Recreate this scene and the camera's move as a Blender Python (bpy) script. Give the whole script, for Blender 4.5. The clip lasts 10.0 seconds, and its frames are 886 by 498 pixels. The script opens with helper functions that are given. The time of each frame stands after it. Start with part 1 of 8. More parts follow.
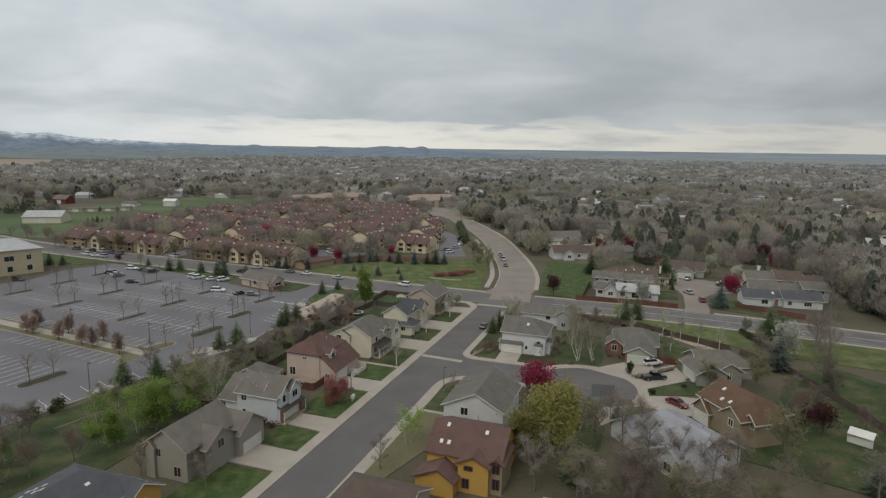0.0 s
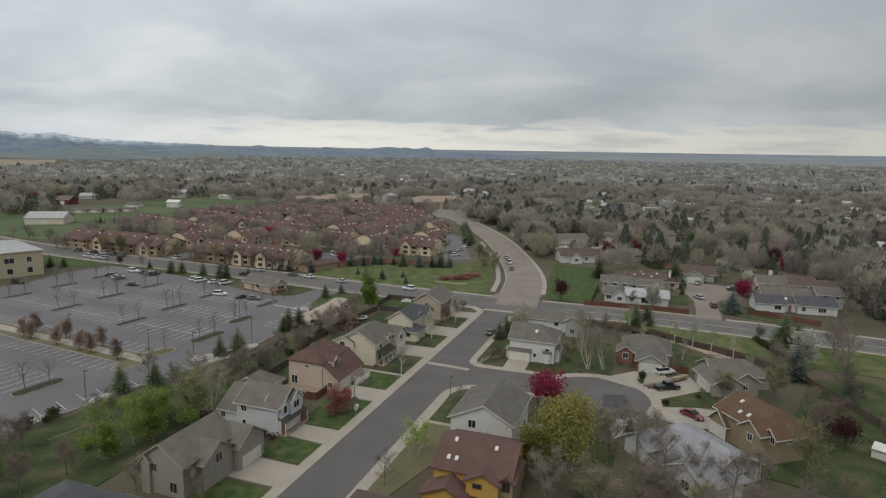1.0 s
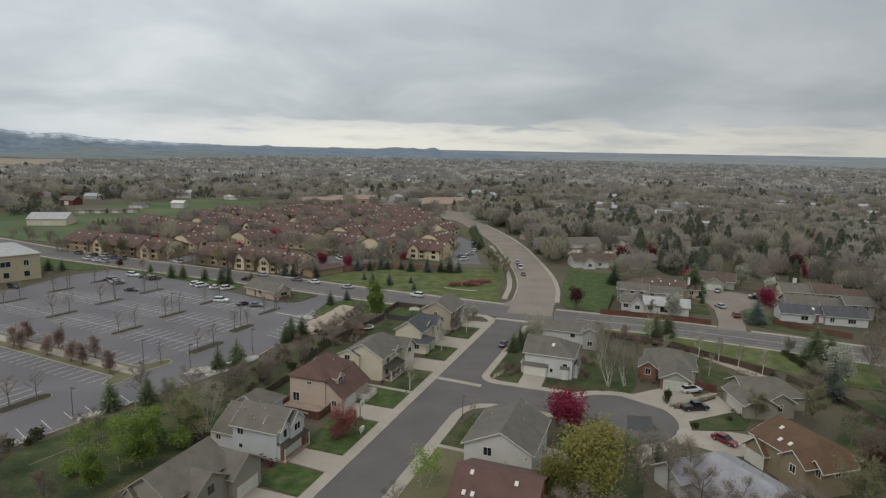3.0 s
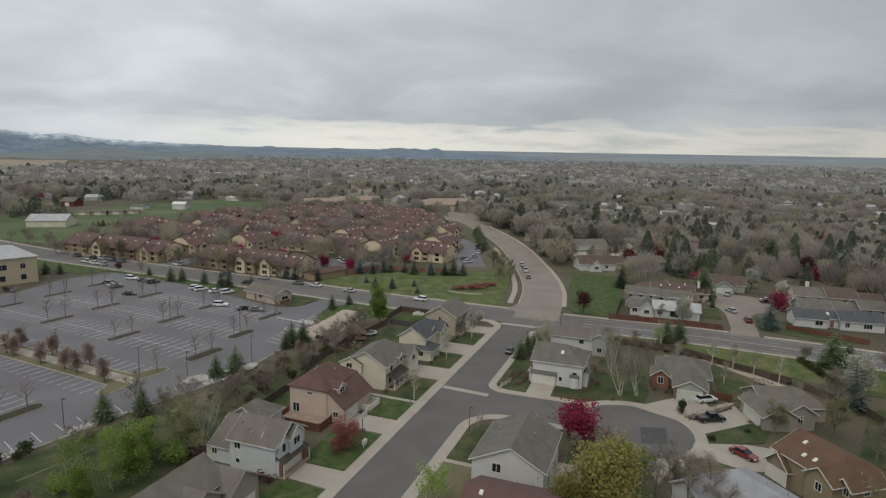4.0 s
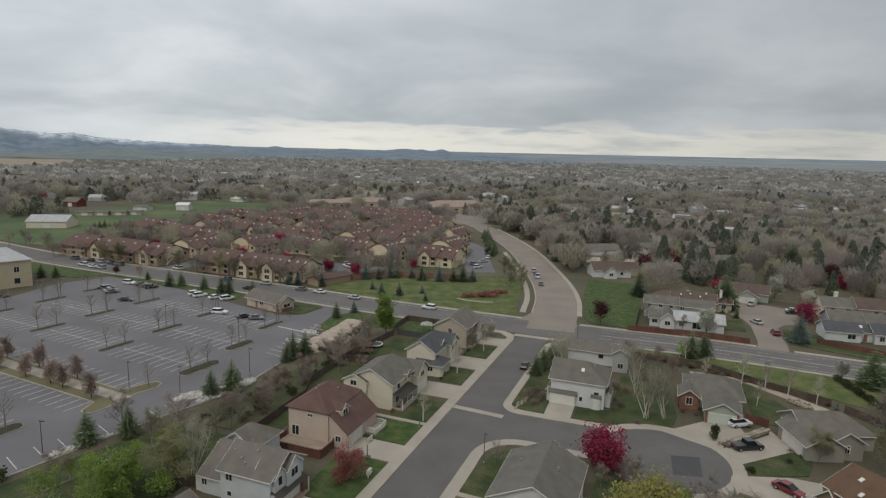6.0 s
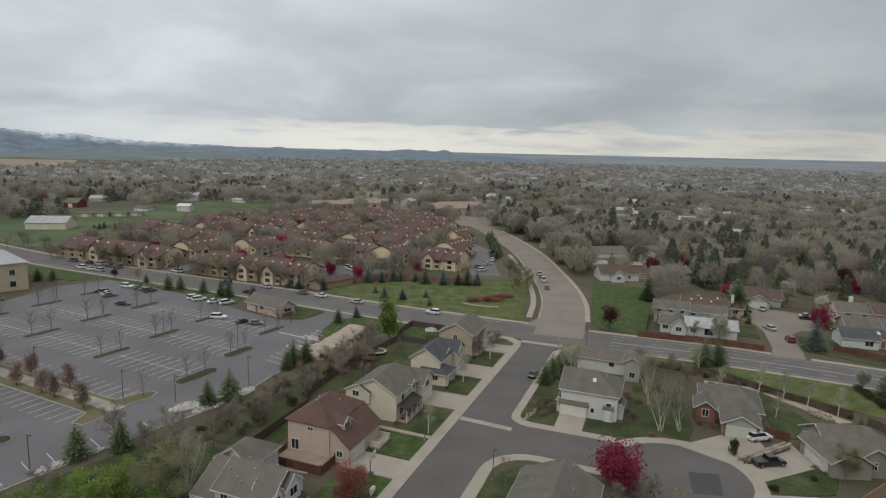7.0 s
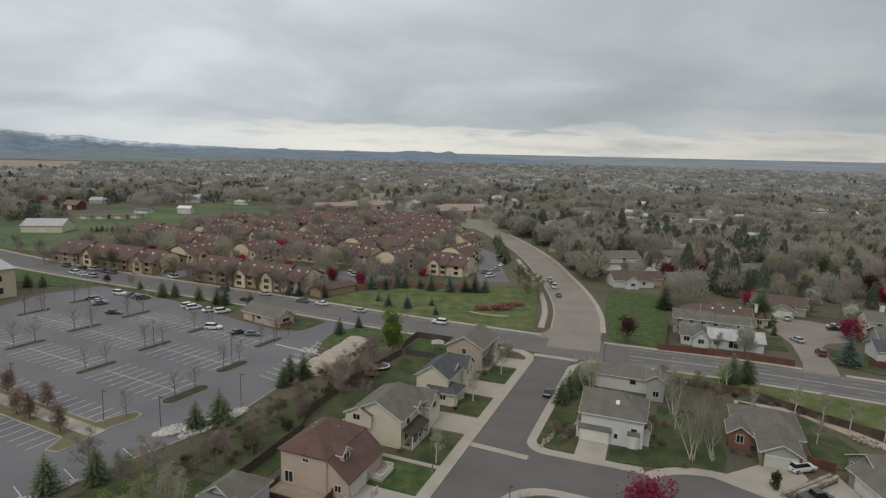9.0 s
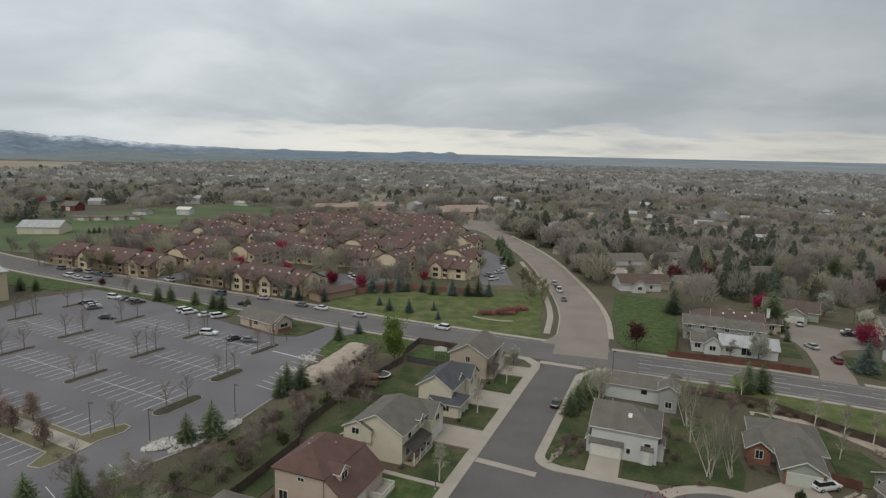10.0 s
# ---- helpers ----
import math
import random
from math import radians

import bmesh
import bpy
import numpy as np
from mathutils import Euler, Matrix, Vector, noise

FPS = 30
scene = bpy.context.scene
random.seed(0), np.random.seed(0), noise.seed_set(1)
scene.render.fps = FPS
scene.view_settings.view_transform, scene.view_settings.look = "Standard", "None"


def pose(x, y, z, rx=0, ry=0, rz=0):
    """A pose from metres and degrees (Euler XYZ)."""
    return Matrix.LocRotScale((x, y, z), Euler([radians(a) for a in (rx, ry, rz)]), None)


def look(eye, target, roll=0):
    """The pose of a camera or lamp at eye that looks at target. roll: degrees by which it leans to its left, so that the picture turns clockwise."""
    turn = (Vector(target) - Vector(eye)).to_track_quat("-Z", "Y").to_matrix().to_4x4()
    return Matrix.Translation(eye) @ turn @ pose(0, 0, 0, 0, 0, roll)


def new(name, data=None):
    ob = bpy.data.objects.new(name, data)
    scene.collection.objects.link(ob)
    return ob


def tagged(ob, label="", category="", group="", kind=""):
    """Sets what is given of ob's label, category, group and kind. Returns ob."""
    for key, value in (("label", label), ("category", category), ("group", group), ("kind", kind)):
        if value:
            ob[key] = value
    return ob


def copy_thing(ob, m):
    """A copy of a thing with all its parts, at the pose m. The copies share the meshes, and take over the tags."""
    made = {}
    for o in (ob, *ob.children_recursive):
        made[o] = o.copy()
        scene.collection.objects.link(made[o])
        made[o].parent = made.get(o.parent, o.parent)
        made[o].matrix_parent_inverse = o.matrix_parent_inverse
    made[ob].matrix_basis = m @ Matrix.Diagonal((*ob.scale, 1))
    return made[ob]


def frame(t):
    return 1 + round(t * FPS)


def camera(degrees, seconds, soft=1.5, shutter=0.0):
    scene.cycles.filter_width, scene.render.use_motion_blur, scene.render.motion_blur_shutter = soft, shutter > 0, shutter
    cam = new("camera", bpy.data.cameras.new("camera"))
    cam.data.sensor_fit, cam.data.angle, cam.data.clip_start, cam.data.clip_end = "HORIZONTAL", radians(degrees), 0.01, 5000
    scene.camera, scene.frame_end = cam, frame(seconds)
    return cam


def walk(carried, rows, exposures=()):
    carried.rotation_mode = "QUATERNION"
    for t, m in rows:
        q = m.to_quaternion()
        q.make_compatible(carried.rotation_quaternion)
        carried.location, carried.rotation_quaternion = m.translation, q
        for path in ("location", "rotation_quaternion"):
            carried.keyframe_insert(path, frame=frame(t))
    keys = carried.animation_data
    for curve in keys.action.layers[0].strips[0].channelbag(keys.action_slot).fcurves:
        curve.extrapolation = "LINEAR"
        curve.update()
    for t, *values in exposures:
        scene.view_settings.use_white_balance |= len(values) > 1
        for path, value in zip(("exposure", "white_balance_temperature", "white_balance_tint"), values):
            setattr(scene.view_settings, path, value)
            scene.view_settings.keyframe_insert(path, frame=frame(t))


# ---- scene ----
cam = camera(72.6, 10.0, soft=1.3)
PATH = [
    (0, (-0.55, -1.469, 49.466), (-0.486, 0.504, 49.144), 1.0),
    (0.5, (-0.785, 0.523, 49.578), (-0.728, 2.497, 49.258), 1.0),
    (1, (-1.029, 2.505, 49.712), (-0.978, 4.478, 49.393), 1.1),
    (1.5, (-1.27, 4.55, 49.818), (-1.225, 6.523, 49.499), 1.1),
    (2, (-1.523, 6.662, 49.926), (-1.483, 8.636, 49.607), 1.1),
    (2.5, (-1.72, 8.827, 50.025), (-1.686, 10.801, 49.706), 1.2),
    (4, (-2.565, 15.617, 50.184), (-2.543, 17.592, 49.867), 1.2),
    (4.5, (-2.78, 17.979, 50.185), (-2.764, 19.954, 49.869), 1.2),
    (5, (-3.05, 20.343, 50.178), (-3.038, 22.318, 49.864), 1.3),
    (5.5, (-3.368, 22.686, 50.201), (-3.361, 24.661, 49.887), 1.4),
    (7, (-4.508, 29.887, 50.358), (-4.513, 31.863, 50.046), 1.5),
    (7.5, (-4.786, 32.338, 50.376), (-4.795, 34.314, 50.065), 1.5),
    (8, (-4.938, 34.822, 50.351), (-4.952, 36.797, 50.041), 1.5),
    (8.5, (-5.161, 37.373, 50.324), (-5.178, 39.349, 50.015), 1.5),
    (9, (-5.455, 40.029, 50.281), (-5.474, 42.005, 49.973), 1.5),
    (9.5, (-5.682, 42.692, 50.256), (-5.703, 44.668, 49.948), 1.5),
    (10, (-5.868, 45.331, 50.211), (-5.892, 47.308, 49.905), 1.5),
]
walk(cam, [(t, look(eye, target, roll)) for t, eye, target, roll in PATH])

# ---- sky and sun: a bright overcast with a paler band low down ----
world = bpy.data.worlds.new("overcast_sky")
scene.world = world
world.use_nodes = True
wt = world.node_tree
wt.nodes.clear()


def wnode(kind, **values):
    n = wt.nodes.new(kind)
    for k, v in values.items():
        n.inputs[k].default_value = v
    return n


def wmath(op, a, b=None):
    n = wt.nodes.new("ShaderNodeMath")
    n.operation = op
    for slot, value in ((0, a), (1, b)):
        if value is None:
            continue
        if isinstance(value, (int, float)):
            n.inputs[slot].default_value = value
        else:
            wt.links.new(value, n.inputs[slot])
    return n.outputs[0]


def wramp(value, stops):
    n = wt.nodes.new("ShaderNodeValToRGB")
    n.color_ramp.elements[0].position, n.color_ramp.elements[0].color = stops[0][0], (*stops[0][1], 1)
    n.color_ramp.elements[1].position, n.color_ramp.elements[1].color = stops[-1][0], (*stops[-1][1], 1)
    for p, c in stops[1:-1]:
        n.color_ramp.elements.new(p).color = (*c, 1)
    wt.links.new(value, n.inputs[0])
    return n.outputs[0]


def wmix(fac, a, b, blend="MIX"):
    n = wt.nodes.new("ShaderNodeMix")
    n.data_type, n.blend_type = "RGBA", blend
    for slot, value in ((0, fac), (6, a), (7, b)):
        if isinstance(value, (int, float)):
            n.inputs[slot].default_value = value
        elif isinstance(value, tuple):
            n.inputs[slot].default_value = (*value, 1)
        else:
            wt.links.new(value, n.inputs[slot])
    return n.outputs[2]


sky = wt.nodes.new("ShaderNodeTexSky")
sky.sky_type, sky.sun_disc = "NISHITA", False
sky.sun_elevation, sky.sun_rotation = radians(52), radians(200)
direction = wt.nodes.new("ShaderNodeTexCoord").outputs["Generated"]
axes = wt.nodes.new("ShaderNodeSeparateXYZ")
wt.links.new(direction, axes.inputs[0])
up = wmath("MAXIMUM", axes.outputs["Z"], 0.0)
# the cloud deck is a level sheet: its pattern shrinks towards the horizon
reach = wmath("ADD", up, 0.24)
deck = wt.nodes.new("ShaderNodeCombineXYZ")
wt.links.new(wmath("DIVIDE", axes.outputs["X"], reach), deck.inputs[0])
wt.links.new(wmath("DIVIDE", axes.outputs["Y"], reach), deck.inputs[1])
big = wnode("ShaderNodeTexNoise", Scale=1.0, Detail=6.0, Roughness=0.5, Distortion=0.3)
wt.links.new(deck.outputs[0], big.inputs["Vector"])
streak_map = wt.nodes.new("ShaderNodeMapping")
streak_map.inputs["Scale"].default_value = (6.0, 6.0, 42.0)
wt.links.new(direction, streak_map.inputs[0])
streak = wnode("ShaderNodeTexNoise", Scale=1.0, Detail=5.0, Roughness=0.55)
wt.links.new(streak_map.outputs[0], streak.inputs["Vector"])
clouds = wramp(big.outputs["Fac"], [(0.28, (0.375, 0.412, 0.44)), (0.45, (0.475, 0.512, 0.537)), (0.58, (0.555, 0.588, 0.61)), (0.74, (0.63, 0.657, 0.675))])
# the band of open sky above the hills, broken by thin streaks
band = wramp(wmath("ADD", up, wmath("MULTIPLY", wmath("SUBTRACT", streak.outputs["Fac"], 0.5), 0.09)),
             [(0.0, (1.0, 1.0, 1.0)), (0.036, (0.85, 0.85, 0.85)), (0.047, (0.0, 0.0, 0.0))])
# it closes towards the mountains in the west
opening = wmath("MULTIPLY_ADD", axes.outputs["X"], 3.0)
opening.node.inputs[2].default_value = 1.5
opening.node.use_clamp = True
band = wmath("MULTIPLY", band, opening)
clear = wramp(streak.outputs["Fac"], [(0.32, (0.56, 0.57, 0.56)), (0.5, (0.78, 0.77, 0.70)), (0.65, (0.82, 0.80, 0.72))])
# the deck's underside is greyest just above the opening
under = wramp(up, [(0.02, (0.0, 0.0, 0.0)), (0.06, (1.0, 1.0, 1.0)), (0.12, (0.75, 0.75, 0.75)), (0.26, (0.0, 0.0, 0.0))])
patchy = wramp(big.outputs["Fac"], [(0.36, (0.9, 0.9, 0.9)), (0.62, (0.15, 0.15, 0.15))])
deck_colour = wmix(wmath("MULTIPLY", under, patchy), clouds, (0.375, 0.412, 0.438))
low = wmix(band, deck_colour, clear)
# brighter towards the west and the zenith
west = wmath("MULTIPLY_ADD", axes.outputs["X"], -0.40)
west.node.inputs[2].default_value = 1.0
gain = wmath("ADD", wmath("MULTIPLY", up, 0.75), west)
bright = wt.nodes.new("ShaderNodeVectorMath")
bright.operation = "SCALE"
wt.links.new(low, bright.inputs[0])
wt.links.new(gain, bright.inputs["Scale"])
cloud_light = wnode("ShaderNodeBackground", Strength=1.0)
wt.links.new(bright.outputs[0], cloud_light.inputs["Color"])
blue_light = wnode("ShaderNodeBackground", Strength=0.05)
wt.links.new(sky.outputs[0], blue_light.inputs["Color"])
both = wt.nodes.new("ShaderNodeMixShader")
both.inputs[0].default_value = 0.94
wt.links.new(blue_light.outputs[0], both.inputs[1])
wt.links.new(cloud_light.outputs[0], both.inputs[2])
out = wt.nodes.new("ShaderNodeOutputWorld")
wt.links.new(both.outputs[0], out.inputs[0])

sun = new("sun", bpy.data.lights.new("sun", "SUN"))
sun.data.energy, sun.data.angle, sun.data.color = 1.0, radians(25), (1.0, 0.93, 0.80)
sun.matrix_world = look((0, 0, 0), (0.35, 0.62, -0.9))
scene.view_settings.exposure = 0.0

# ---- materials ----


def material(name, dark, light, rough=0.8, scale=2.0, grain=30.0, bump=0.15, metal=0.0, vary=0.0, coords="Object", coarse=0.5):
    """A surface between two colours: broad stains, fine grain, relief, and a shift from piece to piece."""
    dark, light = (tuple(x * k for x, k in zip(c, (1.02, 1.0, 0.955))) for c in (dark, light))
    m = bpy.data.materials.new(name)
    m.use_nodes = True
    t = m.node_tree
    shader = t.nodes["Principled BSDF"]
    shader.inputs["Roughness"].default_value, shader.inputs["Metallic"].default_value = rough, metal
    shader.inputs["Specular IOR Level"].default_value = 0.3
    if coords == "World":
        source = t.nodes.new("ShaderNodeNewGeometry").outputs["Position"]
    else:
        source = t.nodes.new("ShaderNodeTexCoord").outputs["Object"]
    wide, fine = t.nodes.new("ShaderNodeTexNoise"), t.nodes.new("ShaderNodeTexNoise")
    for n, s, d in ((wide, scale, 4.0), (fine, grain, 3.0)):
        n.inputs["Scale"].default_value, n.inputs["Detail"].default_value = s, d
        t.links.new(source, n.inputs["Vector"])
    mixed = t.nodes.new("ShaderNodeMix")
    mixed.inputs[0].default_value = 1 - coarse
    t.links.new(wide.outputs["Fac"], mixed.inputs[2])
    t.links.new(fine.outputs["Fac"], mixed.inputs[3])
    ramp = t.nodes.new("ShaderNodeValToRGB")
    ramp.color_ramp.elements[0].position, ramp.color_ramp.elements[0].color = 0.33, (*dark, 1)
    ramp.color_ramp.elements[1].position, ramp.color_ramp.elements[1].color = 0.67, (*light, 1)
    t.links.new(mixed.outputs[0], ramp.inputs[0])
    colour = ramp.outputs[0]
    if vary:
        hue = t.nodes.new("ShaderNodeHueSaturation")
        spread = t.nodes.new("ShaderNodeMath")
        spread.operation = "MULTIPLY_ADD"
        spread.inputs[1].default_value, spread.inputs[2].default_value = 2 * vary, 1 - vary
        t.links.new(t.nodes.new("ShaderNodeObjectInfo").outputs["Random"], spread.inputs[0])
        t.links.new(spread.outputs[0], hue.inputs["Value"])
        t.links.new(colour, hue.inputs["Color"])
        colour = hue.outputs[0]
    t.links.new(colour, shader.inputs["Base Color"])
    if bump:
        relief = t.nodes.new("ShaderNodeBump")
        relief.inputs["Strength"].default_value, relief.inputs["Distance"].default_value = bump, 0.03
        t.links.new(fine.outputs["Fac"], relief.inputs["Height"])
        t.links.new(relief.outputs[0], shader.inputs["Normal"])
    return m


def turf(name, deep, mid, worn, scale=0.22):
    """Grass with worn, yellowing patches."""
    m = material(name, deep, worn, 0.95, scale, 2.2, 0.5, coords="World", coarse=0.7)
    ramp = next(n for n in m.node_tree.nodes if n.type == "VALTORGB").color_ramp
    ramp.elements[0].position, ramp.elements[1].position = 0.36, 0.66
    ramp.elements.new(0.5).color = (*mid, 1)
    return m


def island_material(name, stops, rough=0.9):
    """Foliage and twigs: the colour is drawn clump by clump."""
    m = bpy.data.materials.new(name)
    m.use_nodes = True
    t = m.node_tree
    shader = t.nodes["Principled BSDF"]
    shader.inputs["Roughness"].default_value = rough
    shader.inputs["Specular IOR Level"].default_value = 0.15
    ramp = t.nodes.new("ShaderNodeValToRGB")
    ramp.color_ramp.elements[0].color, ramp.color_ramp.elements[1].color = (*stops[0], 1), (*stops[-1], 1)
    for n, c in enumerate(stops[1:-1]):
        ramp.color_ramp.elements.new((n + 1) / (len(stops) - 1)).color = (*c, 1)
    t.links.new(t.nodes.new("ShaderNodeNewGeometry").outputs["Random Per Island"], ramp.inputs[0])
    hue = t.nodes.new("ShaderNodeHueSaturation")
    spread = t.nodes.new("ShaderNodeMath")
    spread.operation = "MULTIPLY_ADD"
    spread.inputs[1].default_value, spread.inputs[2].default_value = 0.5, 0.75
    t.links.new(t.nodes.new("ShaderNodeObjectInfo").outputs["Random"], spread.inputs[0])
    t.links.new(spread.outputs[0], hue.inputs["Value"])
    t.links.new(ramp.outputs[0], hue.inputs["Color"])
    t.links.new(hue.outputs[0], shader.inputs["Base Color"])
    thin = t.nodes.new("ShaderNodeBsdfTranslucent")
    t.links.new(hue.outputs[0], thin.inputs["Color"])
    sheet = t.nodes.new("ShaderNodeMixShader")
    sheet.inputs[0].default_value = 0.45
    t.links.new(shader.outputs[0], sheet.inputs[1])
    t.links.new(thin.outputs[0], sheet.inputs[2])
    t.links.new(sheet.outputs[0], t.nodes["Material Output"].inputs["Surface"])
    return m


def banded(name, dark, light, band, rough=0.75, strength=0.5, axis="Z"):
    """Lapped boards or courses: level lines a given height apart, with stains over them."""
    m = material(name, dark, light, rough, 0.6, 9.0, 0.0)
    t = m.node_tree
    shader = t.nodes["Principled BSDF"]
    wave = t.nodes.new("ShaderNodeTexWave")
    wave.wave_type, wave.bands_direction, wave.wave_profile = "BANDS", axis, "SAW"
    wave.inputs["Scale"].default_value = 0.314 / band
    t.links.new(t.nodes.new("ShaderNodeTexCoord").outputs["Object"], wave.inputs["Vector"])
    relief = t.nodes.new("ShaderNodeBump")
    relief.inputs["Strength"].default_value, relief.inputs["Distance"].default_value = strength, 0.03
    t.links.new(wave.outputs["Fac"], relief.inputs["Height"])
    t.links.new(relief.outputs[0], shader.inputs["Normal"])
    return m


def glass_material(name, tint):
    m = bpy.data.materials.new(name)
    m.use_nodes = True
    shader = m.node_tree.nodes["Principled BSDF"]
    shader.inputs["Base Color"].default_value = (*tint, 1)
    shader.inputs["Roughness"].default_value, shader.inputs["Specular IOR Level"].default_value = 0.08, 0.5
    return m


def paint(name, colour):
    m = bpy.data.materials.new(name)
    m.use_nodes = True
    shader = m.node_tree.nodes["Principled BSDF"]
    shader.inputs["Base Color"].default_value = (*colour, 1)
    shader.inputs["Roughness"].default_value, shader.inputs["Coat Weight"].default_value = 0.35, 0.6
    return m


def shingles(name, c):
    d, l = tuple(x * 0.72 for x in c), tuple(min(1, x * 1.28) for x in c)
    return material(name, d, l, 0.9, 0.5, 14.0, 0.35, vary=0.0, coarse=0.45)


GROUND = material("meadow_ground", (0.058, 0.052, 0.036), (0.108, 0.094, 0.064), 0.95, 0.035, 1.5, 0.3, coords="World", coarse=0.6)
VERGE = turf("verge_grass", (0.05, 0.068, 0.02), (0.078, 0.098, 0.03), (0.14, 0.128, 0.06))
LUSH = turf("watered_lawn_grass", (0.028, 0.048, 0.013), (0.046, 0.074, 0.019), (0.09, 0.096, 0.038), 0.5)
LAWN = turf("lawn_grass", (0.024, 0.036, 0.013), (0.043, 0.058, 0.02), (0.09, 0.08, 0.042))
DRY = material("dry_grass", (0.095, 0.088, 0.05), (0.15, 0.14, 0.08), 0.95, 0.12, 3.0, 0.4, coords="World")
FIELD = turf("field_grass", (0.045, 0.07, 0.03), (0.07, 0.10, 0.04), (0.115, 0.12, 0.06), 0.03)
BELT = material("rough_undergrowth", (0.038, 0.052, 0.02), (0.085, 0.086, 0.046), 0.95, 0.12, 3.0, 0.5, coords="World")
SOIL = material("bare_soil_and_leaves", (0.06, 0.05, 0.04), (0.12, 0.10, 0.08), 0.95, 0.3, 4.0, 0.5, coords="World")
ASPHALT = material("street_asphalt", (0.088, 0.083, 0.084), (0.127, 0.119, 0.12), 0.9, 0.15, 6.0, 0.2, coords="World")
NEW_ASPHALT = material("arterial_asphalt", (0.095, 0.09, 0.09), (0.14, 0.132, 0.13), 0.9, 0.1, 6.0, 0.2, coords="World")
LOT = material("lot_asphalt", (0.112, 0.109, 0.12), (0.152, 0.147, 0.16), 0.9, 0.06, 4.0, 0.2, coords="World", coarse=0.7)
PATCH = material("fresh_asphalt", (0.05, 0.05, 0.055), (0.075, 0.075, 0.08), 0.9, 0.4, 6.0, 0.2, coords="World")
TAN_ROAD = material("concrete_road", (0.175, 0.15, 0.135), (0.235, 0.205, 0.185), 0.9, 0.08, 4.0, 0.2, coords="World", coarse=0.7)
CONCRETE = material("pale_concrete", (0.262, 0.235, 0.205), (0.348, 0.315, 0.28), 0.9, 0.25, 6.0, 0.2, coords="World")
GRAVEL = material("tan_gravel", (0.24, 0.20, 0.165), (0.42, 0.36, 0.31), 0.95, 0.5, 5.0, 0.8, coords="World")
STONE = material("pale_stone", (0.36, 0.35, 0.33), (0.6, 0.59, 0.57), 0.9, 0.8, 5.0, 0.6, coords="World", vary=0.2)
FADED = material("faded_lane_paint", (0.27, 0.27, 0.275), (0.42, 0.42, 0.42), 0.8, 0.6, 9.0, 0.1, coords="World")
WALL_STONE = material("tan_stone", (0.17, 0.15, 0.12), (0.33, 0.29, 0.24), 0.9, 0.8, 5.0, 0.6, coords="World", vary=0.25)
LINE = material("white_road_paint", (0.42, 0.42, 0.43), (0.58, 0.58, 0.58), 0.8, 1.0, 9.0, 0.1, coords="World")
MULCH = material("island_mulch", (0.028, 0.026, 0.018), (0.06, 0.055, 0.032), 0.95, 0.6, 6.0, 0.5, coords="World")
TRIM = material("white_trim", (0.5, 0.5, 0.47), (0.62, 0.62, 0.59), 0.6, 1.0, 12.0, 0.05)
GLASS = glass_material("window_glass", (0.02, 0.024, 0.028))
DOOR_WHITE = banded("white_garage_door", (0.52, 0.51, 0.48), (0.62, 0.61, 0.58), 0.5)
DOOR_GREEN = banded("sage_garage_door", (0.40, 0.43, 0.40), (0.48, 0.51, 0.47), 0.5)
BRICK = banded("red_brick", (0.16, 0.075, 0.055), (0.24, 0.12, 0.09), 0.1)
FENCE = material("weathered_fence", (0.06, 0.045, 0.037), (0.11, 0.085, 0.07), 0.9, 0.6, 8.0, 0.3, vary=0.15)
RED_FENCE = material("red_stained_fence", (0.085, 0.04, 0.03), (0.14, 0.065, 0.05), 0.85, 0.6, 8.0, 0.3, vary=0.15)
PLAY_WOOD = material("reddish_timber", (0.2, 0.115, 0.075), (0.3, 0.18, 0.12), 0.85, 0.8, 9.0, 0.2)
METAL = material("grey_metal", (0.25, 0.25, 0.26), (0.35, 0.35, 0.36), 0.5, 2.0, 12.0, 0.05, metal=0.5)
DARK_METAL = material("dark_metal", (0.05, 0.05, 0.055), (0.09, 0.09, 0.09), 0.5, 2.0, 12.0, 0.05)
BARK = material("grey_bark", (0.11, 0.095, 0.08), (0.2, 0.175, 0.15), 0.95, 2.0, 14.0, 0.5, vary=0.2)
BIRCH = material("pale_bark", (0.38, 0.35, 0.31), (0.55, 0.52, 0.47), 0.9, 2.0, 14.0, 0.3)
DARK_BARK = material("dark_bark", (0.05, 0.04, 0.035), (0.10, 0.08, 0.07), 0.95, 2.0, 14.0, 0.5)
TYRE = material("tyre_rubber", (0.015, 0.015, 0.016), (0.03, 0.03, 0.03), 0.9, 3.0, 20.0, 0.1)
RIM = material("wheel_rim", (0.35, 0.35, 0.36), (0.5, 0.5, 0.5), 0.4, 3.0, 20.0, 0.0, metal=0.7)
LAMP_WHITE = glass_material("headlight_lens", (0.6, 0.6, 0.6))
LAMP_RED = glass_material("tail_light_lens", (0.25, 0.01, 0.01))

TWIG = island_material("bare_twigs", [(0.18, 0.15, 0.125), (0.25, 0.213, 0.178), (0.3, 0.262, 0.215)])
TWIG_PALE = island_material("pale_twigs", [(0.28, 0.255, 0.2), (0.36, 0.33, 0.26), (0.36, 0.35, 0.24)])
TWIG_RED = island_material("reddish_twigs", [(0.15, 0.115, 0.1), (0.21, 0.155, 0.13), (0.25, 0.195, 0.16)])
BUDS = island_material("budding_crown", [(0.19, 0.19, 0.105), (0.25, 0.24, 0.13), (0.19, 0.17, 0.12)])
GREEN = island_material("fresh_leaves", [(0.165, 0.235, 0.055), (0.235, 0.32, 0.08), (0.195, 0.26, 0.072)])
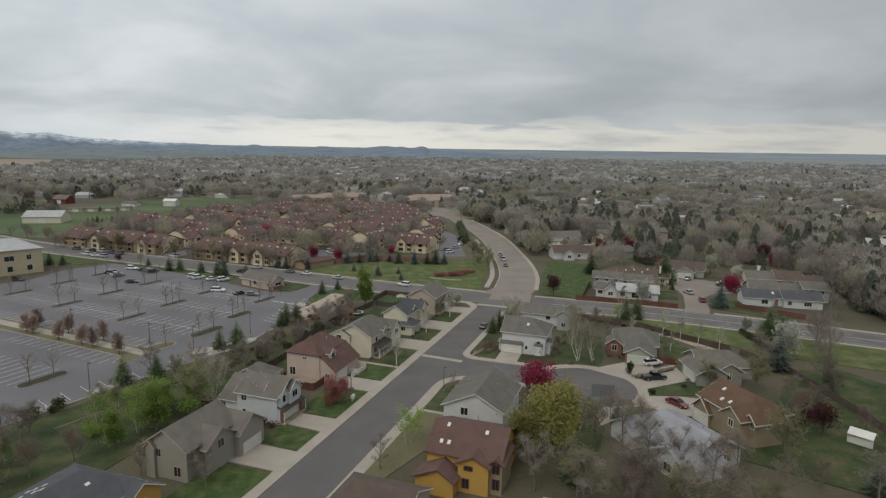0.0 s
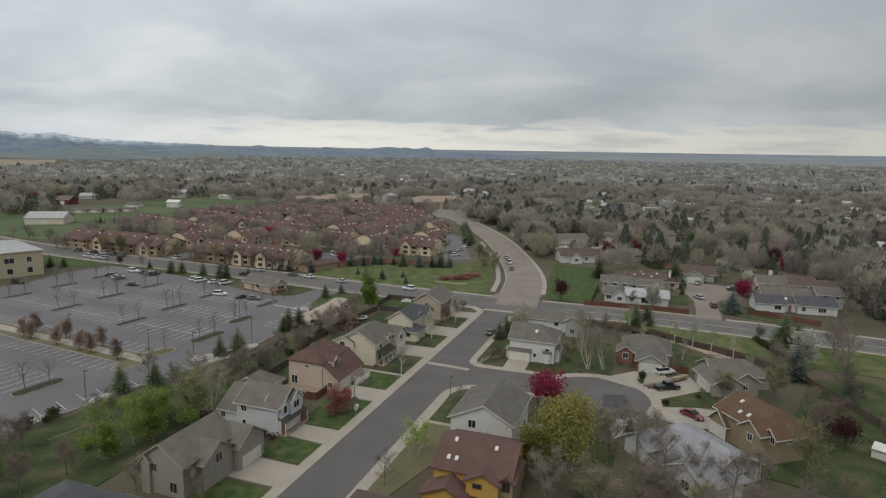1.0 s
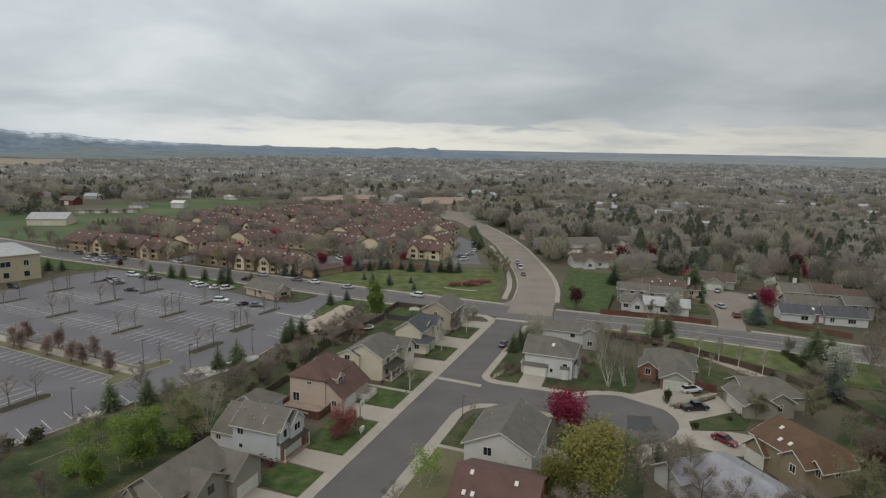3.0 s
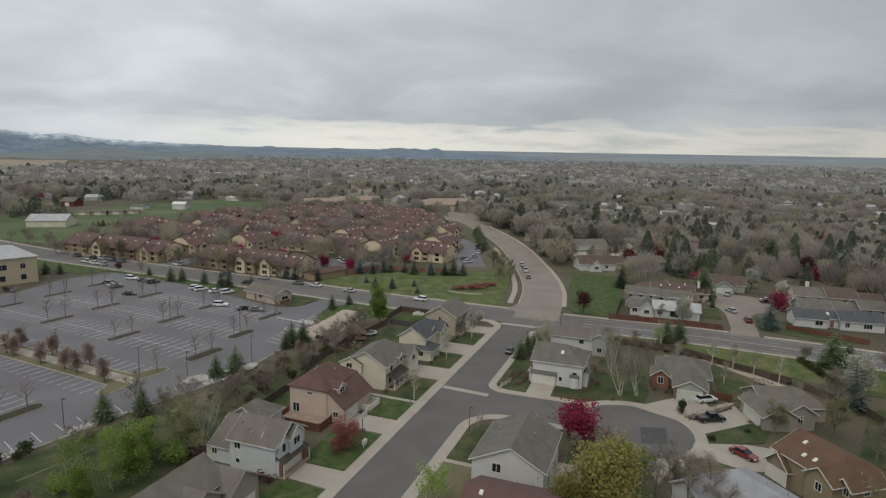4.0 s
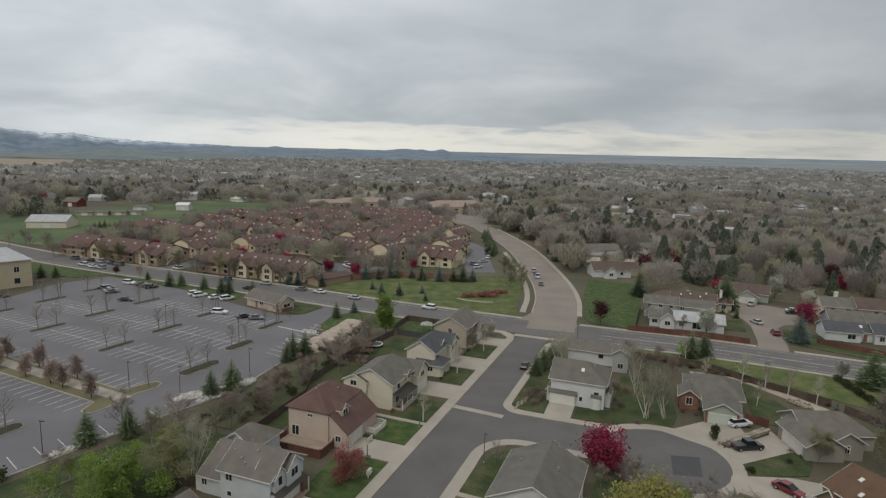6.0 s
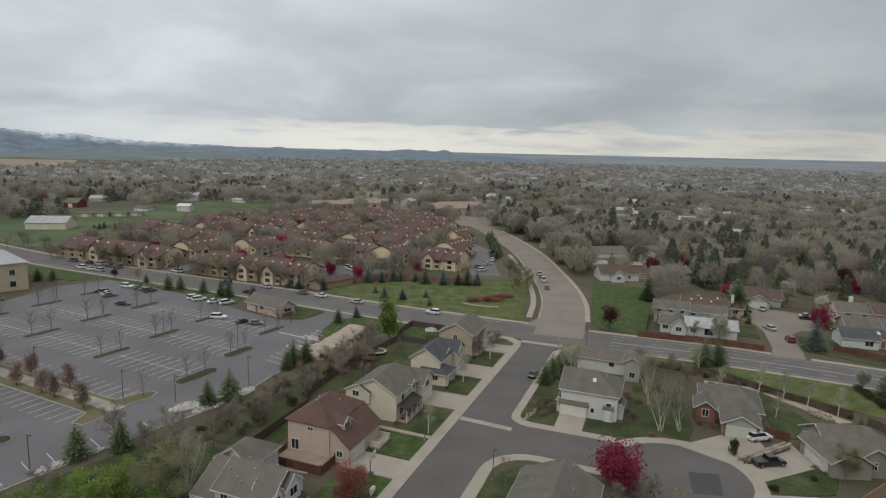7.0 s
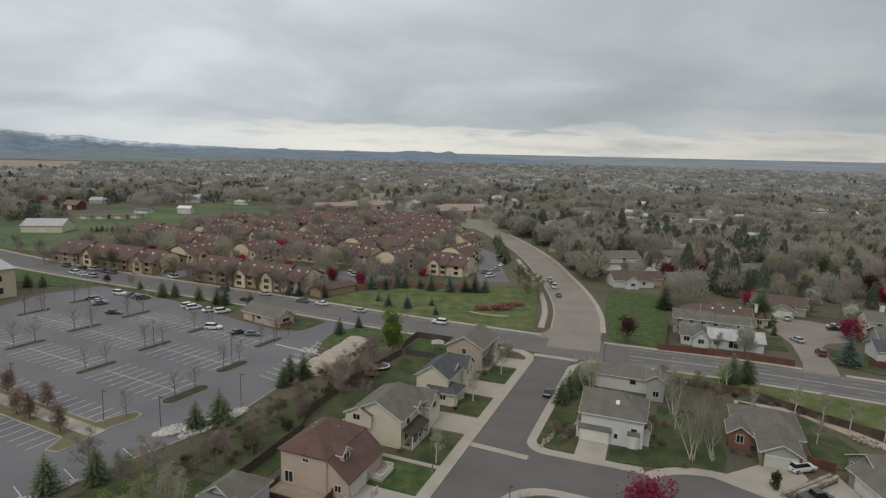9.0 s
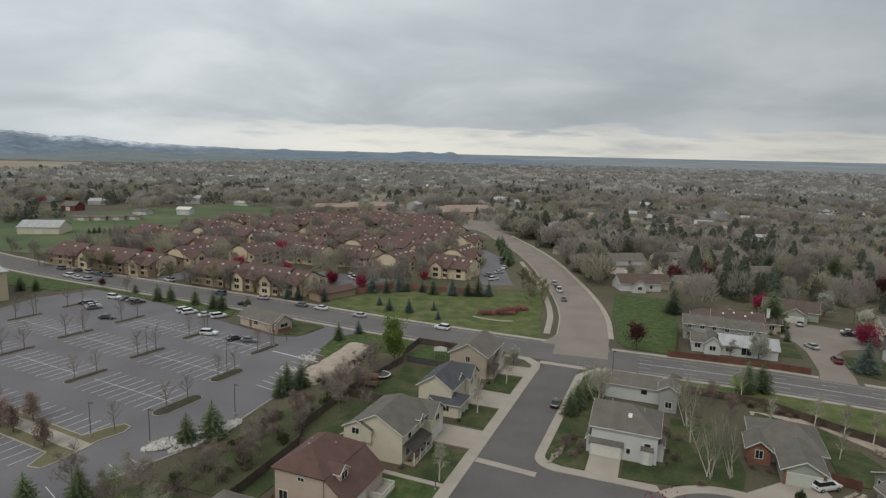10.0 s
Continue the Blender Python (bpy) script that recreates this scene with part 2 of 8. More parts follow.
WILLOW = island_material("willow_leaves", [(0.25, 0.238, 0.075), (0.32, 0.30, 0.095), (0.23, 0.215, 0.085)])
PINE_GREEN = island_material("pine_sprays", [(0.118, 0.16, 0.084), (0.17, 0.208, 0.115), (0.148, 0.175, 0.105)])
CRAB = island_material("crimson_blossom", [(0.27, 0.032, 0.075), (0.36, 0.05, 0.105), (0.3, 0.055, 0.095)])
RED_LEAF = island_material("rusty_red_leaves", [(0.25, 0.095, 0.09), (0.33, 0.135, 0.12), (0.27, 0.13, 0.11)])
MAROON = island_material("maroon_leaves", [(0.07, 0.025, 0.03), (0.11, 0.045, 0.05), (0.09, 0.05, 0.04)])
RUST = island_material("rust_leaves", [(0.25, 0.185, 0.155), (0.31, 0.23, 0.19), (0.24, 0.19, 0.16)])
WHITE_BLOSSOM = island_material("white_blossom", [(0.42, 0.42, 0.35), (0.56, 0.55, 0.48), (0.34, 0.35, 0.26)])
NEEDLES = island_material("dark_needles", [(0.088, 0.125, 0.077), (0.135, 0.175, 0.110), (0.115, 0.144, 0.098)])
BLUE_NEEDLES = island_material("blue_needles", [(0.106, 0.144, 0.125), (0.156, 0.200, 0.175), (0.125, 0.156, 0.138)])
JUNIPER = island_material("juniper_sprays", [(0.04, 0.05, 0.02), (0.07, 0.08, 0.035), (0.055, 0.06, 0.03)])

# ---- building helpers ----
TURN = -20.74          # the street grid's angle to the world's axes
CROSS, ALONG = Vector((0.9352, -0.3541)), Vector((0.3541, 0.9352))
ORIGIN = Vector((0.0, 141.6))


def spot(u, v):
    """The world place of u metres across and v metres along the street."""
    return ORIGIN + CROSS * u + ALONG * v


def at(u, v, z=0.0, turn=0.0, scale=1.0):
    p = spot(u, v)
    return pose(p.x, p.y, z, 0, 0, TURN + turn) @ Matrix.Scale(scale, 4)


def part(name, bm, mat, parent, label=""):
    me = bpy.data.meshes.new(name)
    bm.to_mesh(me)
    bm.free()
    me.materials.append(mat)
    ob = new(name, me)
    ob.parent = parent
    return tagged(ob, label)


def shared(name, me, parent, m=None):
    ob = new(name, me)
    ob.parent = parent
    if m is not None:
        ob.matrix_basis = m
    return ob


def thing(name, m, label, category, group="", kind=""):
    ob = new(name)
    ob.empty_display_size = 0.3
    ob.matrix_basis = m
    return tagged(ob, label, category, group, kind)


def structure(name, bm, mat, label, category=""):
    me = bpy.data.meshes.new(name)
    bm.to_mesh(me)
    bm.free()
    me.materials.append(mat)
    return tagged(new(name, me), label, category or name.rstrip("_0123456789").replace("_", " "), kind="structure")


def box(bm, x0, x1, y0, y1, z0, z1):
    v = [bm.verts.new(p) for p in ((x0, y0, z0), (x1, y0, z0), (x1, y1, z0), (x0, y1, z0),
                                   (x0, y0, z1), (x1, y0, z1), (x1, y1, z1), (x0, y1, z1))]
    for f in ((3, 2, 1, 0), (4, 5, 6, 7), (0, 1, 5, 4), (1, 2, 6, 5), (2, 3, 7, 6), (3, 0, 4, 7)):
        bm.faces.new([v[i] for i in f])


def prism(bm, outline, z0, z1):
    lower = [bm.verts.new((x, y, z0)) for x, y in outline]
    upper = [bm.verts.new((x, y, z1)) for x, y in outline]
    area = sum(a[0] * b[1] - b[0] * a[1] for a, b in zip(outline, outline[1:] + outline[:1]))
    if area < 0:
        lower, upper = lower[::-1], upper[::-1]
    bm.faces.new(upper)
    bm.faces.new(lower[::-1])
    n = len(lower)
    for i in range(n):
        bm.faces.new((lower[i], lower[(i + 1) % n], upper[(i + 1) % n], upper[i]))


def beam(bm, p, q, wide, high):
    """A board from p to q."""
    p, q = Vector(p), Vector(q)
    d = (q - p).normalized()
    side = d.cross(Vector((0, 0, 1)))
    side = Vector((1, 0, 0)) if side.length < 1e-4 else side.normalized()
    top = side.cross(d)
    rows = [[bm.verts.new(e + side * a * wide / 2 + top * b * high / 2) for a, b in ((-1, -1), (1, -1), (1, 1), (-1, 1))] for e in (p, q)]
    bm.faces.new(rows[0][::-1])
    bm.faces.new(rows[1])
    for i in range(4):
        bm.faces.new((rows[0][i], rows[0][(i + 1) % 4], rows[1][(i + 1) % 4], rows[1][i]))


def panel(bm, c, n, wide, high, d0, d1):
    """A block on a face: centre c, outward level normal n, from d0 to d1 along n."""
    c, n = Vector(c), Vector((*n, 0)).normalized()
    t = Vector((-n.y, n.x, 0))
    v = []
    for d in (d0, d1):
        for a, b in ((-1, -1), (1, -1), (1, 1), (-1, 1)):
            v.append(bm.verts.new(c + n * d + t * a * wide / 2 + Vector((0, 0, b * high / 2))))
    for f in ((3, 2, 1, 0), (4, 5, 6, 7), (0, 1, 5, 4), (1, 2, 6, 5), (2, 3, 7, 6), (3, 0, 4, 7)):
        bm.faces.new([v[i] for i in f])


def grid_outline(outline):
    return [tuple(spot(u, v)) for u, v in outline]


def glide(points, steps=6):
    """A smooth line through a few points."""
    pts = [Vector(p) for p in points]
    pts = [2 * pts[0] - pts[1], *pts, 2 * pts[-1] - pts[-2]]
    line = []
    for a, b, c, d in zip(pts, pts[1:], pts[2:], pts[3:]):
        for i in range(steps):
            s = i / steps
            line.append(0.5 * (2 * b + (c - a) * s + (2 * a - 5 * b + 4 * c - d) * s * s + (3 * b - a - 3 * c + d) * s ** 3))
    return line + [pts[-2]]


def ribbon_outline(points, left, right, steps=6):
    """The outline of a strip along a line, from left to right of it."""
    line = glide(points, steps)
    a, b = [], []
    for i, p in enumerate(line):
        d = (line[min(i + 1, len(line) - 1)] - line[max(i - 1, 0)]).normalized()
        n = Vector((d.y, -d.x))
        a.append(tuple(p + n * left))
        b.append(tuple(p + n * right))
    return a, b


def ribbon(bm, points, left, right, z0, z1, steps=6):
    a, b = ribbon_outline(points, left, right, steps)
    rows = []
    for p, q in zip(a, b):
        p, q = spot(*p), spot(*q)
        rows.append([bm.verts.new((*p, z0)), bm.verts.new((*q, z0)), bm.verts.new((*q, z1)), bm.verts.new((*p, z1))])
    for r, s in zip(rows, rows[1:]):
        for i in range(4):
            bm.faces.new((r[i], r[(i + 1) % 4], s[(i + 1) % 4], s[i]))
    bm.faces.new(rows[0])
    bm.faces.new(rows[-1][::-1])
    bmesh.ops.recalc_face_normals(bm, faces=bm.faces)


def slab(name, outline, z0, z1, mat, label, category=""):
    bm = bmesh.new()
    prism(bm, grid_outline(outline), z0, z1)
    return structure(name, bm, mat, label, category)


def strip(name, points, left, right, z0, z1, mat, label, category="", steps=6):
    bm = bmesh.new()
    ribbon(bm, points, left, right, z0, z1, steps)
    return structure(name, bm, mat, label, category)


def arc(cu, cv, r, a0, a1, n=10):
    return [(cu + r * math.cos(radians(a0 + (a1 - a0) * i / n)), cv + r * math.sin(radians(a0 + (a1 - a0) * i / n))) for i in range(n + 1)]


# ---- ground, hills and plain ----
bm = bmesh.new()
rim_points = [(4900 * math.cos(2 * math.pi * i / 96), 4900 * math.sin(2 * math.pi * i / 96), 0.0) for i in range(96)]
bm.faces.new([bm.verts.new(p) for p in rim_points])
structure("ground", bm, GROUND, "brown-green spring ground between the yards, reaching the horizon")


def hill_material(name, low, high, snow, layers=0.0):
    m = material(name, low, high, 1.0, 0.006, 0.035, 0.0, coords="World", coarse=0.6)
    t = m.node_tree
    shader = t.nodes["Principled BSDF"]
    base = shader.inputs["Base Color"].links[0].from_socket
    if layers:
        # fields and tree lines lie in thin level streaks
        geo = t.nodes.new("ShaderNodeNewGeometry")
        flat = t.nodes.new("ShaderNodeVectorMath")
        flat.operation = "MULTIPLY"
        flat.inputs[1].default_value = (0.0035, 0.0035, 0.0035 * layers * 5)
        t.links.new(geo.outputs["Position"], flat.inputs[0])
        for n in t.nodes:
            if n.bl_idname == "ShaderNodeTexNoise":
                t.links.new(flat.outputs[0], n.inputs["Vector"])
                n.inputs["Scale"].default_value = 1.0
        # haze painted by height: brown woods low, the hazy blue-grey base above
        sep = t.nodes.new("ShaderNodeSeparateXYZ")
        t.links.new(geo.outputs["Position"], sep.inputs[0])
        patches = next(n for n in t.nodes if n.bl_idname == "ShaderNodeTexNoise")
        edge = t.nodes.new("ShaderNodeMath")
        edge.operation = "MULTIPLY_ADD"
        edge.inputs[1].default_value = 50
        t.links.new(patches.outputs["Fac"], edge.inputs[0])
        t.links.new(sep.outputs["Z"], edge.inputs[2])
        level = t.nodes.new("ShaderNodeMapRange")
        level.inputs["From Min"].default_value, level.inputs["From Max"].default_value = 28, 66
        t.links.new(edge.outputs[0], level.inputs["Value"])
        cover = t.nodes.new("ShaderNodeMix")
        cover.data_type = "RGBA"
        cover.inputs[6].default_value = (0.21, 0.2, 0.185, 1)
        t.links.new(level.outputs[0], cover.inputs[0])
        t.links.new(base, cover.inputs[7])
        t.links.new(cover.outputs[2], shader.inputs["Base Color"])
    if snow:
        geo = t.nodes.new("ShaderNodeNewGeometry")
        streaks = t.nodes.new("ShaderNodeTexNoise")
        streaks.inputs["Scale"].default_value, streaks.inputs["Detail"].default_value = 0.022, 7.0
        t.links.new(geo.outputs["Position"], streaks.inputs["Vector"])
        crest = t.nodes.new("ShaderNodeAttribute")
        crest.attribute_name = "crest"
        level = t.nodes.new("ShaderNodeMapRange")
        level.inputs["From Min"].default_value, level.inputs["From Max"].default_value = 0.55, 1.0
        t.links.new(crest.outputs["Fac"], level.inputs["Value"])
        cover = t.nodes.new("ShaderNodeMath")
        cover.operation = "MULTIPLY"
        spread = t.nodes.new("ShaderNodeMapRange")
        spread.inputs["From Min"].default_value, spread.inputs["From Max"].default_value = 0.42, 0.52
        t.links.new(streaks.outputs["Fac"], spread.inputs["Value"])
        t.links.new(level.outputs[0], cover.inputs[0])
        t.links.new(spread.outputs[0], cover.inputs[1])
        mixed = t.nodes.new("ShaderNodeMix")
        mixed.data_type = "RGBA"
        mixed.inputs[7].default_value = (0.72, 0.76, 0.8, 1)
        t.links.new(cover.outputs[0], mixed.inputs[0])
        t.links.new(base, mixed.inputs[6])
        t.links.new(mixed.outputs[2], shader.inputs["Base Color"])
    return m


# forest, plain and foothill base colours hold a painted blue haze
HILL_BLUE = hill_material("haze_blue_forest", (0.084, 0.118, 0.163), (0.172, 0.217, 0.272), True)
HILL_FAR = hill_material("haze_blue_plain", (0.135, 0.163, 0.193), (0.215, 0.246, 0.278), False, 14.0)
HILL_FOOT = hill_material("haze_grey_foothills", (0.095, 0.12, 0.138), (0.165, 0.19, 0.195), False)
HILL_NEAR = hill_material("foothill_scrub", (0.17, 0.16, 0.12), (0.30, 0.235, 0.19), False)


def ridge(name, mat, radius, depth, height, label, wiggle, a0=-50, a1=50, n=480, jag=None):
    """A line of hills along the horizon; height is a function of the bearing in degrees."""
    bm = bmesh.new()
    rows, levels = [], []
    jag = wiggle if jag is None else jag
    for i in range(n + 1):
        a = a0 + (a1 - a0) * i / n
        s, c = math.sin(radians(a)), math.cos(radians(a))
        h = height(a)
        h += jag * h * (0.3 * noise.noise(Vector((a * 0.45, 3.1, 0))) + 0.16 * noise.noise(Vector((a * 1.3, 7.7, 0))) + 0.07 * noise.noise(Vector((a * 3.7, 1.7, 0))))
        row = []
        for k in range(11):
            f = k / 10
            r = radius - depth * (1 - f)
            # spurs and gullies run down from the crest
            fold = noise.noise(Vector((a * 0.9 + f * 0.6, f * 1.5, 5))) + 0.5 * noise.noise(Vector((a * 2.6 - f, f * 3, 9))) + 0.3 * noise.noise(Vector((a * 5.0, f * 6, 2))) + 0.2 * noise.noise(Vector((a * 11.0, f * 9, 4)))
            levels.append(f * min(1.0, max(0.0, (-a - 8) / 18)) if a > -33.5 else f * 0.8)
            row.append(bm.verts.new((r * s, r * c, -2 + (h + 2) * max(0.0, f ** 0.9 + wiggle * 0.4 * fold * math.sin(math.pi * f) ** 0.8))))
        rows.append(row)
    for r, s in zip(rows, rows[1:]):
        for k in range(10):
            bm.faces.new((r[k], s[k], s[k + 1], r[k + 1]))
    for f in bm.faces:
        f.smooth = True
    ob = structure(name, bm, mat, label, "hills")
    ob.data.attributes.new("crest", "FLOAT", "POINT").data.foreach_set("value", levels)


def main_range(a):
    swell = 84 * max(0.0, min(1.2, (-16 - a) / 20.5)) ** 1.5
    peaks = ((-31.0, 14, 0.9), (-15.4, 14, 0.8), (-9.4, 11, 1.0), (-6.0, 9, 0.8), (-4.1, 19, 1.0), (-2.1, 16, 1.1), (-0.3, 24, 0.6), (-20.5, 4, 1.5), (-25.0, 3, 1.0))
    return 56 + swell + 3.5 * noise.noise(Vector((a * 1.7, 1.4, 3))) + sum(h * math.exp(-((a - b) / w) ** 2) for b, h, w in peaks)


def foothills(a):
    return 5 + 33 * math.exp(-((a + 28.5) / 4.2) ** 2) + 26 * math.exp(-((a + 20.5) / 3.5) ** 2) + 14 * math.exp(-((a + 12) / 4.0) ** 2) + 6 * noise.noise(Vector((a * 0.8, 2.2, 1)))


def plain_edge(a):
    return 62 + 10 * min(1, max(0, (a + 6) / 40))


ridge("hills_1", HILL_BLUE, 4750, 1500, lambda a: main_range(a) if a < 3 else max(2, 57 - (a - 3) * 4), "forested mountain range, hazed blue-grey, with snow on its crest", 0.36, jag=0.16)
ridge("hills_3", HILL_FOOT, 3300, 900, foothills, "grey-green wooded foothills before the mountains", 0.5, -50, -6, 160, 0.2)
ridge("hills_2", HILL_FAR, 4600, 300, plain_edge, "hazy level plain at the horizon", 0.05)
bm = bmesh.new()
prism(bm, [(d * math.sin(radians(a)), d * math.cos(radians(a))) for a, d in ((-48, 1300), (-38, 1320), (-32.5, 1400), (-31.2, 1900), (-31, 2300), (-48, 2500))], 0.0, 0.6)
structure("prairie", bm, HILL_NEAR, "tan and green prairie slope before the mountains", "prairie")

# ---- roads ----
ARTERIAL = [(-420, 112), (-300, 88), (-216, 74), (-150, 69), (-96, 66.5), (-50, 62.8), (0, 61), (50, 61.8), (90, 58.5), (160, 48), (300, 22)]
NORTH = [(7.5, 60), (5.5, 78), (2, 100), (-5, 125), (-16, 155), (-32, 195), (-52, 235), (-78, 280), (-110, 330), (-130, 400), (-120, 520)]
strip("road_1", ARTERIAL, -7.6, 7.6, 0.0, 0.03, NEW_ASPHALT, "grey asphalt arterial road with pale lane lines", "road")
slab("road_2", [(0, 53.3), (0, -150), (9, -150), (9.2, -22), *[(u, v) for u, v in arc(17.2, -18.6, 8, 180, 90, 6)], (29, -10.8),
                *arc(39.5, -7.5, 11, 200, 505, 30)[1:-1], (29, 0), (13, -0.2), *arc(13, 4, 4.2, 268, 180, 5), (8.8, 45), *arc(13.5, 48.5, 4.7, 180, 95, 4), (13.5, 53.5), (-3, 53.3)],
     0.0, 0.036, ASPHALT, "worn grey residential street with a cul-de-sac", "road")
strip("road_3", NORTH, -7.0, 7.0, 0.0, 0.042, TAN_ROAD, "pale tan concrete road curving between the yards", "road")
slab("road_4", [(-4.6, 67.8), (14.2, 66.8), (13.0, 74), (12.6, 84), (-1.5, 84), (-2.4, 74)], 0.0, 0.038, TAN_ROAD, "flared concrete mouth of the side road", "road")
slab("road_5", [(-0.6, -2.4), (10.4, -3.2), (10.4, -1.7), (-0.6, -0.9)], 0.0, 0.05, CONCRETE, "pale concrete drainage pan across the street", "road")
slab("road_6", [(41.0, -5.6), (45.6, -4.4), (45.9, -11.2), (41.4, -12.2)], 0.0, 0.045, PATCH, "dark rectangular asphalt patch in the cul-de-sac", "road")
slab("road_7", [(62.5, 68), (70.3, 68), (70.8, 74), (70.5, 92), (73, 97), *arc(69.5, 111, 13.5, -70, 190, 20), (62, 100), (63.5, 92), (63.5, 75)],
     0.0, 0.041, TAN_ROAD, "tan concrete side street ending in a turning circle", "road")
slab("road_8", [(-1, 50.5), (10.2, 50.5), (10.2, 52.5), (-1, 52.5)], 0.0, 0.047, CONCRETE, "pale concrete pan at the street's mouth", "road")

# pavements stand a kerb above the road
K = 0.15
slab("pavement_1", [(-2.0, -150), (0, -150), (0, 47), (-0.8, 50.5), (-4, 53.2), (-14, 53.9), (-14, 51.7), (-5, 51), (-2.2, 48)], 0.0, K, CONCRETE, "pale concrete pavement along the street", "pavement")
slab("pavement_2", [(9.2, -150), (11.2, -150), (11.3, -23), *arc(17.4, -18.7, 6.2, 180, 90, 6), (28.5, -12.6), (29, -10.8), *arc(17.2, -18.6, 8, 90, 180, 6), (9.2, -22)],
     0.0, K, CONCRETE, "pale concrete pavement turning the corner", "pavement")
slab("pavement_3", [(8.8, 46), (8.8, 4.2), *arc(13, 4, 4.2, 180, 268, 5), (29, 0), *arc(39.5, -7.5, 11, 145, -70, 22), *arc(39.5, -7.5, 13.2, -70, 142, 22), (28.6, 2.0), (14, 1.8), *arc(13, 4.6, 2.6, 262, 180, 4), (10.6, 46), (13, 50.5), (22, 52), (22, 53.6), (13, 53.2)],
     0.0, K, CONCRETE, "pale concrete pavement round the cul-de-sac", "pavement")
strip("pavement_4", [p for p in ARTERIAL if -430 < p[0] <= -50] + [(-20, 61.6), (-3.5, 61.1)], -9.3, -7.6, 0.0, K, CONCRETE, "pale pavement north of the arterial road", "pavement")
strip("pavement_5", [(14.6, 61.1), (20.5, 61.2), (50, 61.8), (62, 61.2)], -9.3, -7.6, 0.0, K, CONCRETE, "pale pavement along a fence", "pavement")
strip("pavement_6", [(71, 60.2), (90, 58.5), (160, 48), (300, 22)], -9.3, -7.6, 0.0, K, CONCRETE, "pale pavement along the arterial road", "pavement")
strip("pavement_7", [(22, 61.2), (50, 61.8), (90, 58.5), (160, 48), (300, 22)], 7.6, 8.9, 0.0, K, CONCRETE, "pale kerb strip beside the grass verge", "pavement")
strip("pavement_8", [p for p in ARTERIAL if p[0] <= -50][1:] + [(-14, 61.4)], 7.6, 8.9, 0.0, K, CONCRETE, "pale kerb strip south of the arterial road", "pavement")
strip("pavement_9", NORTH[1:6], -11.2, -9.3, 0.0, K, CONCRETE, "curved pale footpath beside the concrete road", "pavement")
strip("pavement_10", NORTH[1:8], -7.5, -7.0, 0.0, K, CONCRETE, "kerb of the concrete road", "pavement")
strip("pavement_11", NORTH[1:8], 7.0, 8.6, 0.0, K, CONCRETE, "pale pavement of the concrete road", "pavement")

# lane lines of the arterial road
bm = bmesh.new()
for off in (-6.1, -0.25, 0.1, 5.9):
    ribbon(bm, [(22, 61.2), (50, 61.8), (90, 58.5), (160, 48), (250, 31)], off, off + 0.16, 0.03, 0.038)
for off in (-6.0, 5.6):
    ribbon(bm, [(-216, 74), (-150, 69), (-96, 66.5), (-50, 62.8), (-8, 61.2)], off, off + 0.14, 0.03, 0.038)
for k in range(16):
    u = 24 + 10 * k
    line = glide([(22, 61.2), (50, 61.8), (90, 58.5), (160, 48), (250, 31)], 20)
    near = min(line, key=lambda p: abs(p.x - u))
    for off in (-3.1, 3.0):
        a = spot(near.x - 1.6, near.y - off)
        b = spot(near.x + 1.6, near.y - off - 0.1)
        beam(bm, (*a, 0.036), (*b, 0.036), 0.16, 0.008)
structure("road_marking_1", bm, FADED, "worn white lane lines on the arterial road", "road marking")

# ---- lawns and planted ground ----
def lawn(n, outline, mat=LAWN, label="green front lawn", z=0.11):
    return slab("lawn_%d" % n, outline, 0.0, z - 0.06 + 0.004 * n if n > 6 else z, mat, label, "lawn")


lawn(1, [(-10.5, -40.6), (-2, -40.6), (-2, -27.4), (-9, -27.4), (-11, -30)], LUSH, "green front lawn with a bare shrub")
lawn(2, [(-10.6, -53), (-2, -53.6), (-2, -46.8), (-10.3, -46.2)], LUSH, "green front lawn between two drives")
lawn(32, [(-12, -75), (-2, -75), (-2, -61.4), (-9, -61.2), (-12, -64)], LUSH, "green front lawn beside a concrete drive")
lawn(3, [(-12.8, -20.6), (-2, -20.6), (-2, -12.4), (-13, -12.2)], LUSH, "green front lawn beside a garden path")
lawn(4, [(-10, -11.2), (-2, -11.6), (-2, 0.4), (-9, 0.4)], LAWN, "patchy green front lawn")
lawn(5, [(-8.5, 9.8), (-2, 9.8), (-2, 18.4), (-8.5, 19)], label="small green front lawn")
lawn(6, [(-9, 28.5), (-2, 28.5), (-2, 38.4), (-9, 38)], label="olive front lawn")
lawn(7, [(-30, -38), (-25.5, -38), (-25.5, -12), (-30, -8)], label="shaded back lawn behind a fence")
lawn(8, [(-32, -6), (-21, -6), (-20.5, 12), (-32, 12)], label="green back garden lawn")
lawn(9, [(-30, 14), (-20, 14), (-19, 36), (-30, 36)], label="green back garden lawn")
lawn(10, [(-33, 41), (-20, 38), (-12, 50), (-32, 51)], LUSH, "bright green fenced lawn")
lawn(11, [(-34, 52), (-52, 54.5), (-57, 46), (-55, 36), (-49, 30), (-36, 44)], LUSH, "green verge beside the arterial road")
lawn(31, [(-71, 42.4), (-65.9, 43.9), (-64.8, 53.5), (-84, 56), (-78, 50), (-73, 49.5)], label="small green verge beside the service building")
lawn(12, [(-44, -30), (-28, -30), (-26, -75), (-60, -130), (-70, -130), (-55, -75), (-50, -48)], LAWN, "rough green belt beside the car park")
lawn(13, [(-42, -28), (-31, -28), (-28, 10), (-38, 12), (-43, -10)], BELT, "dry rough belt under bare trees")
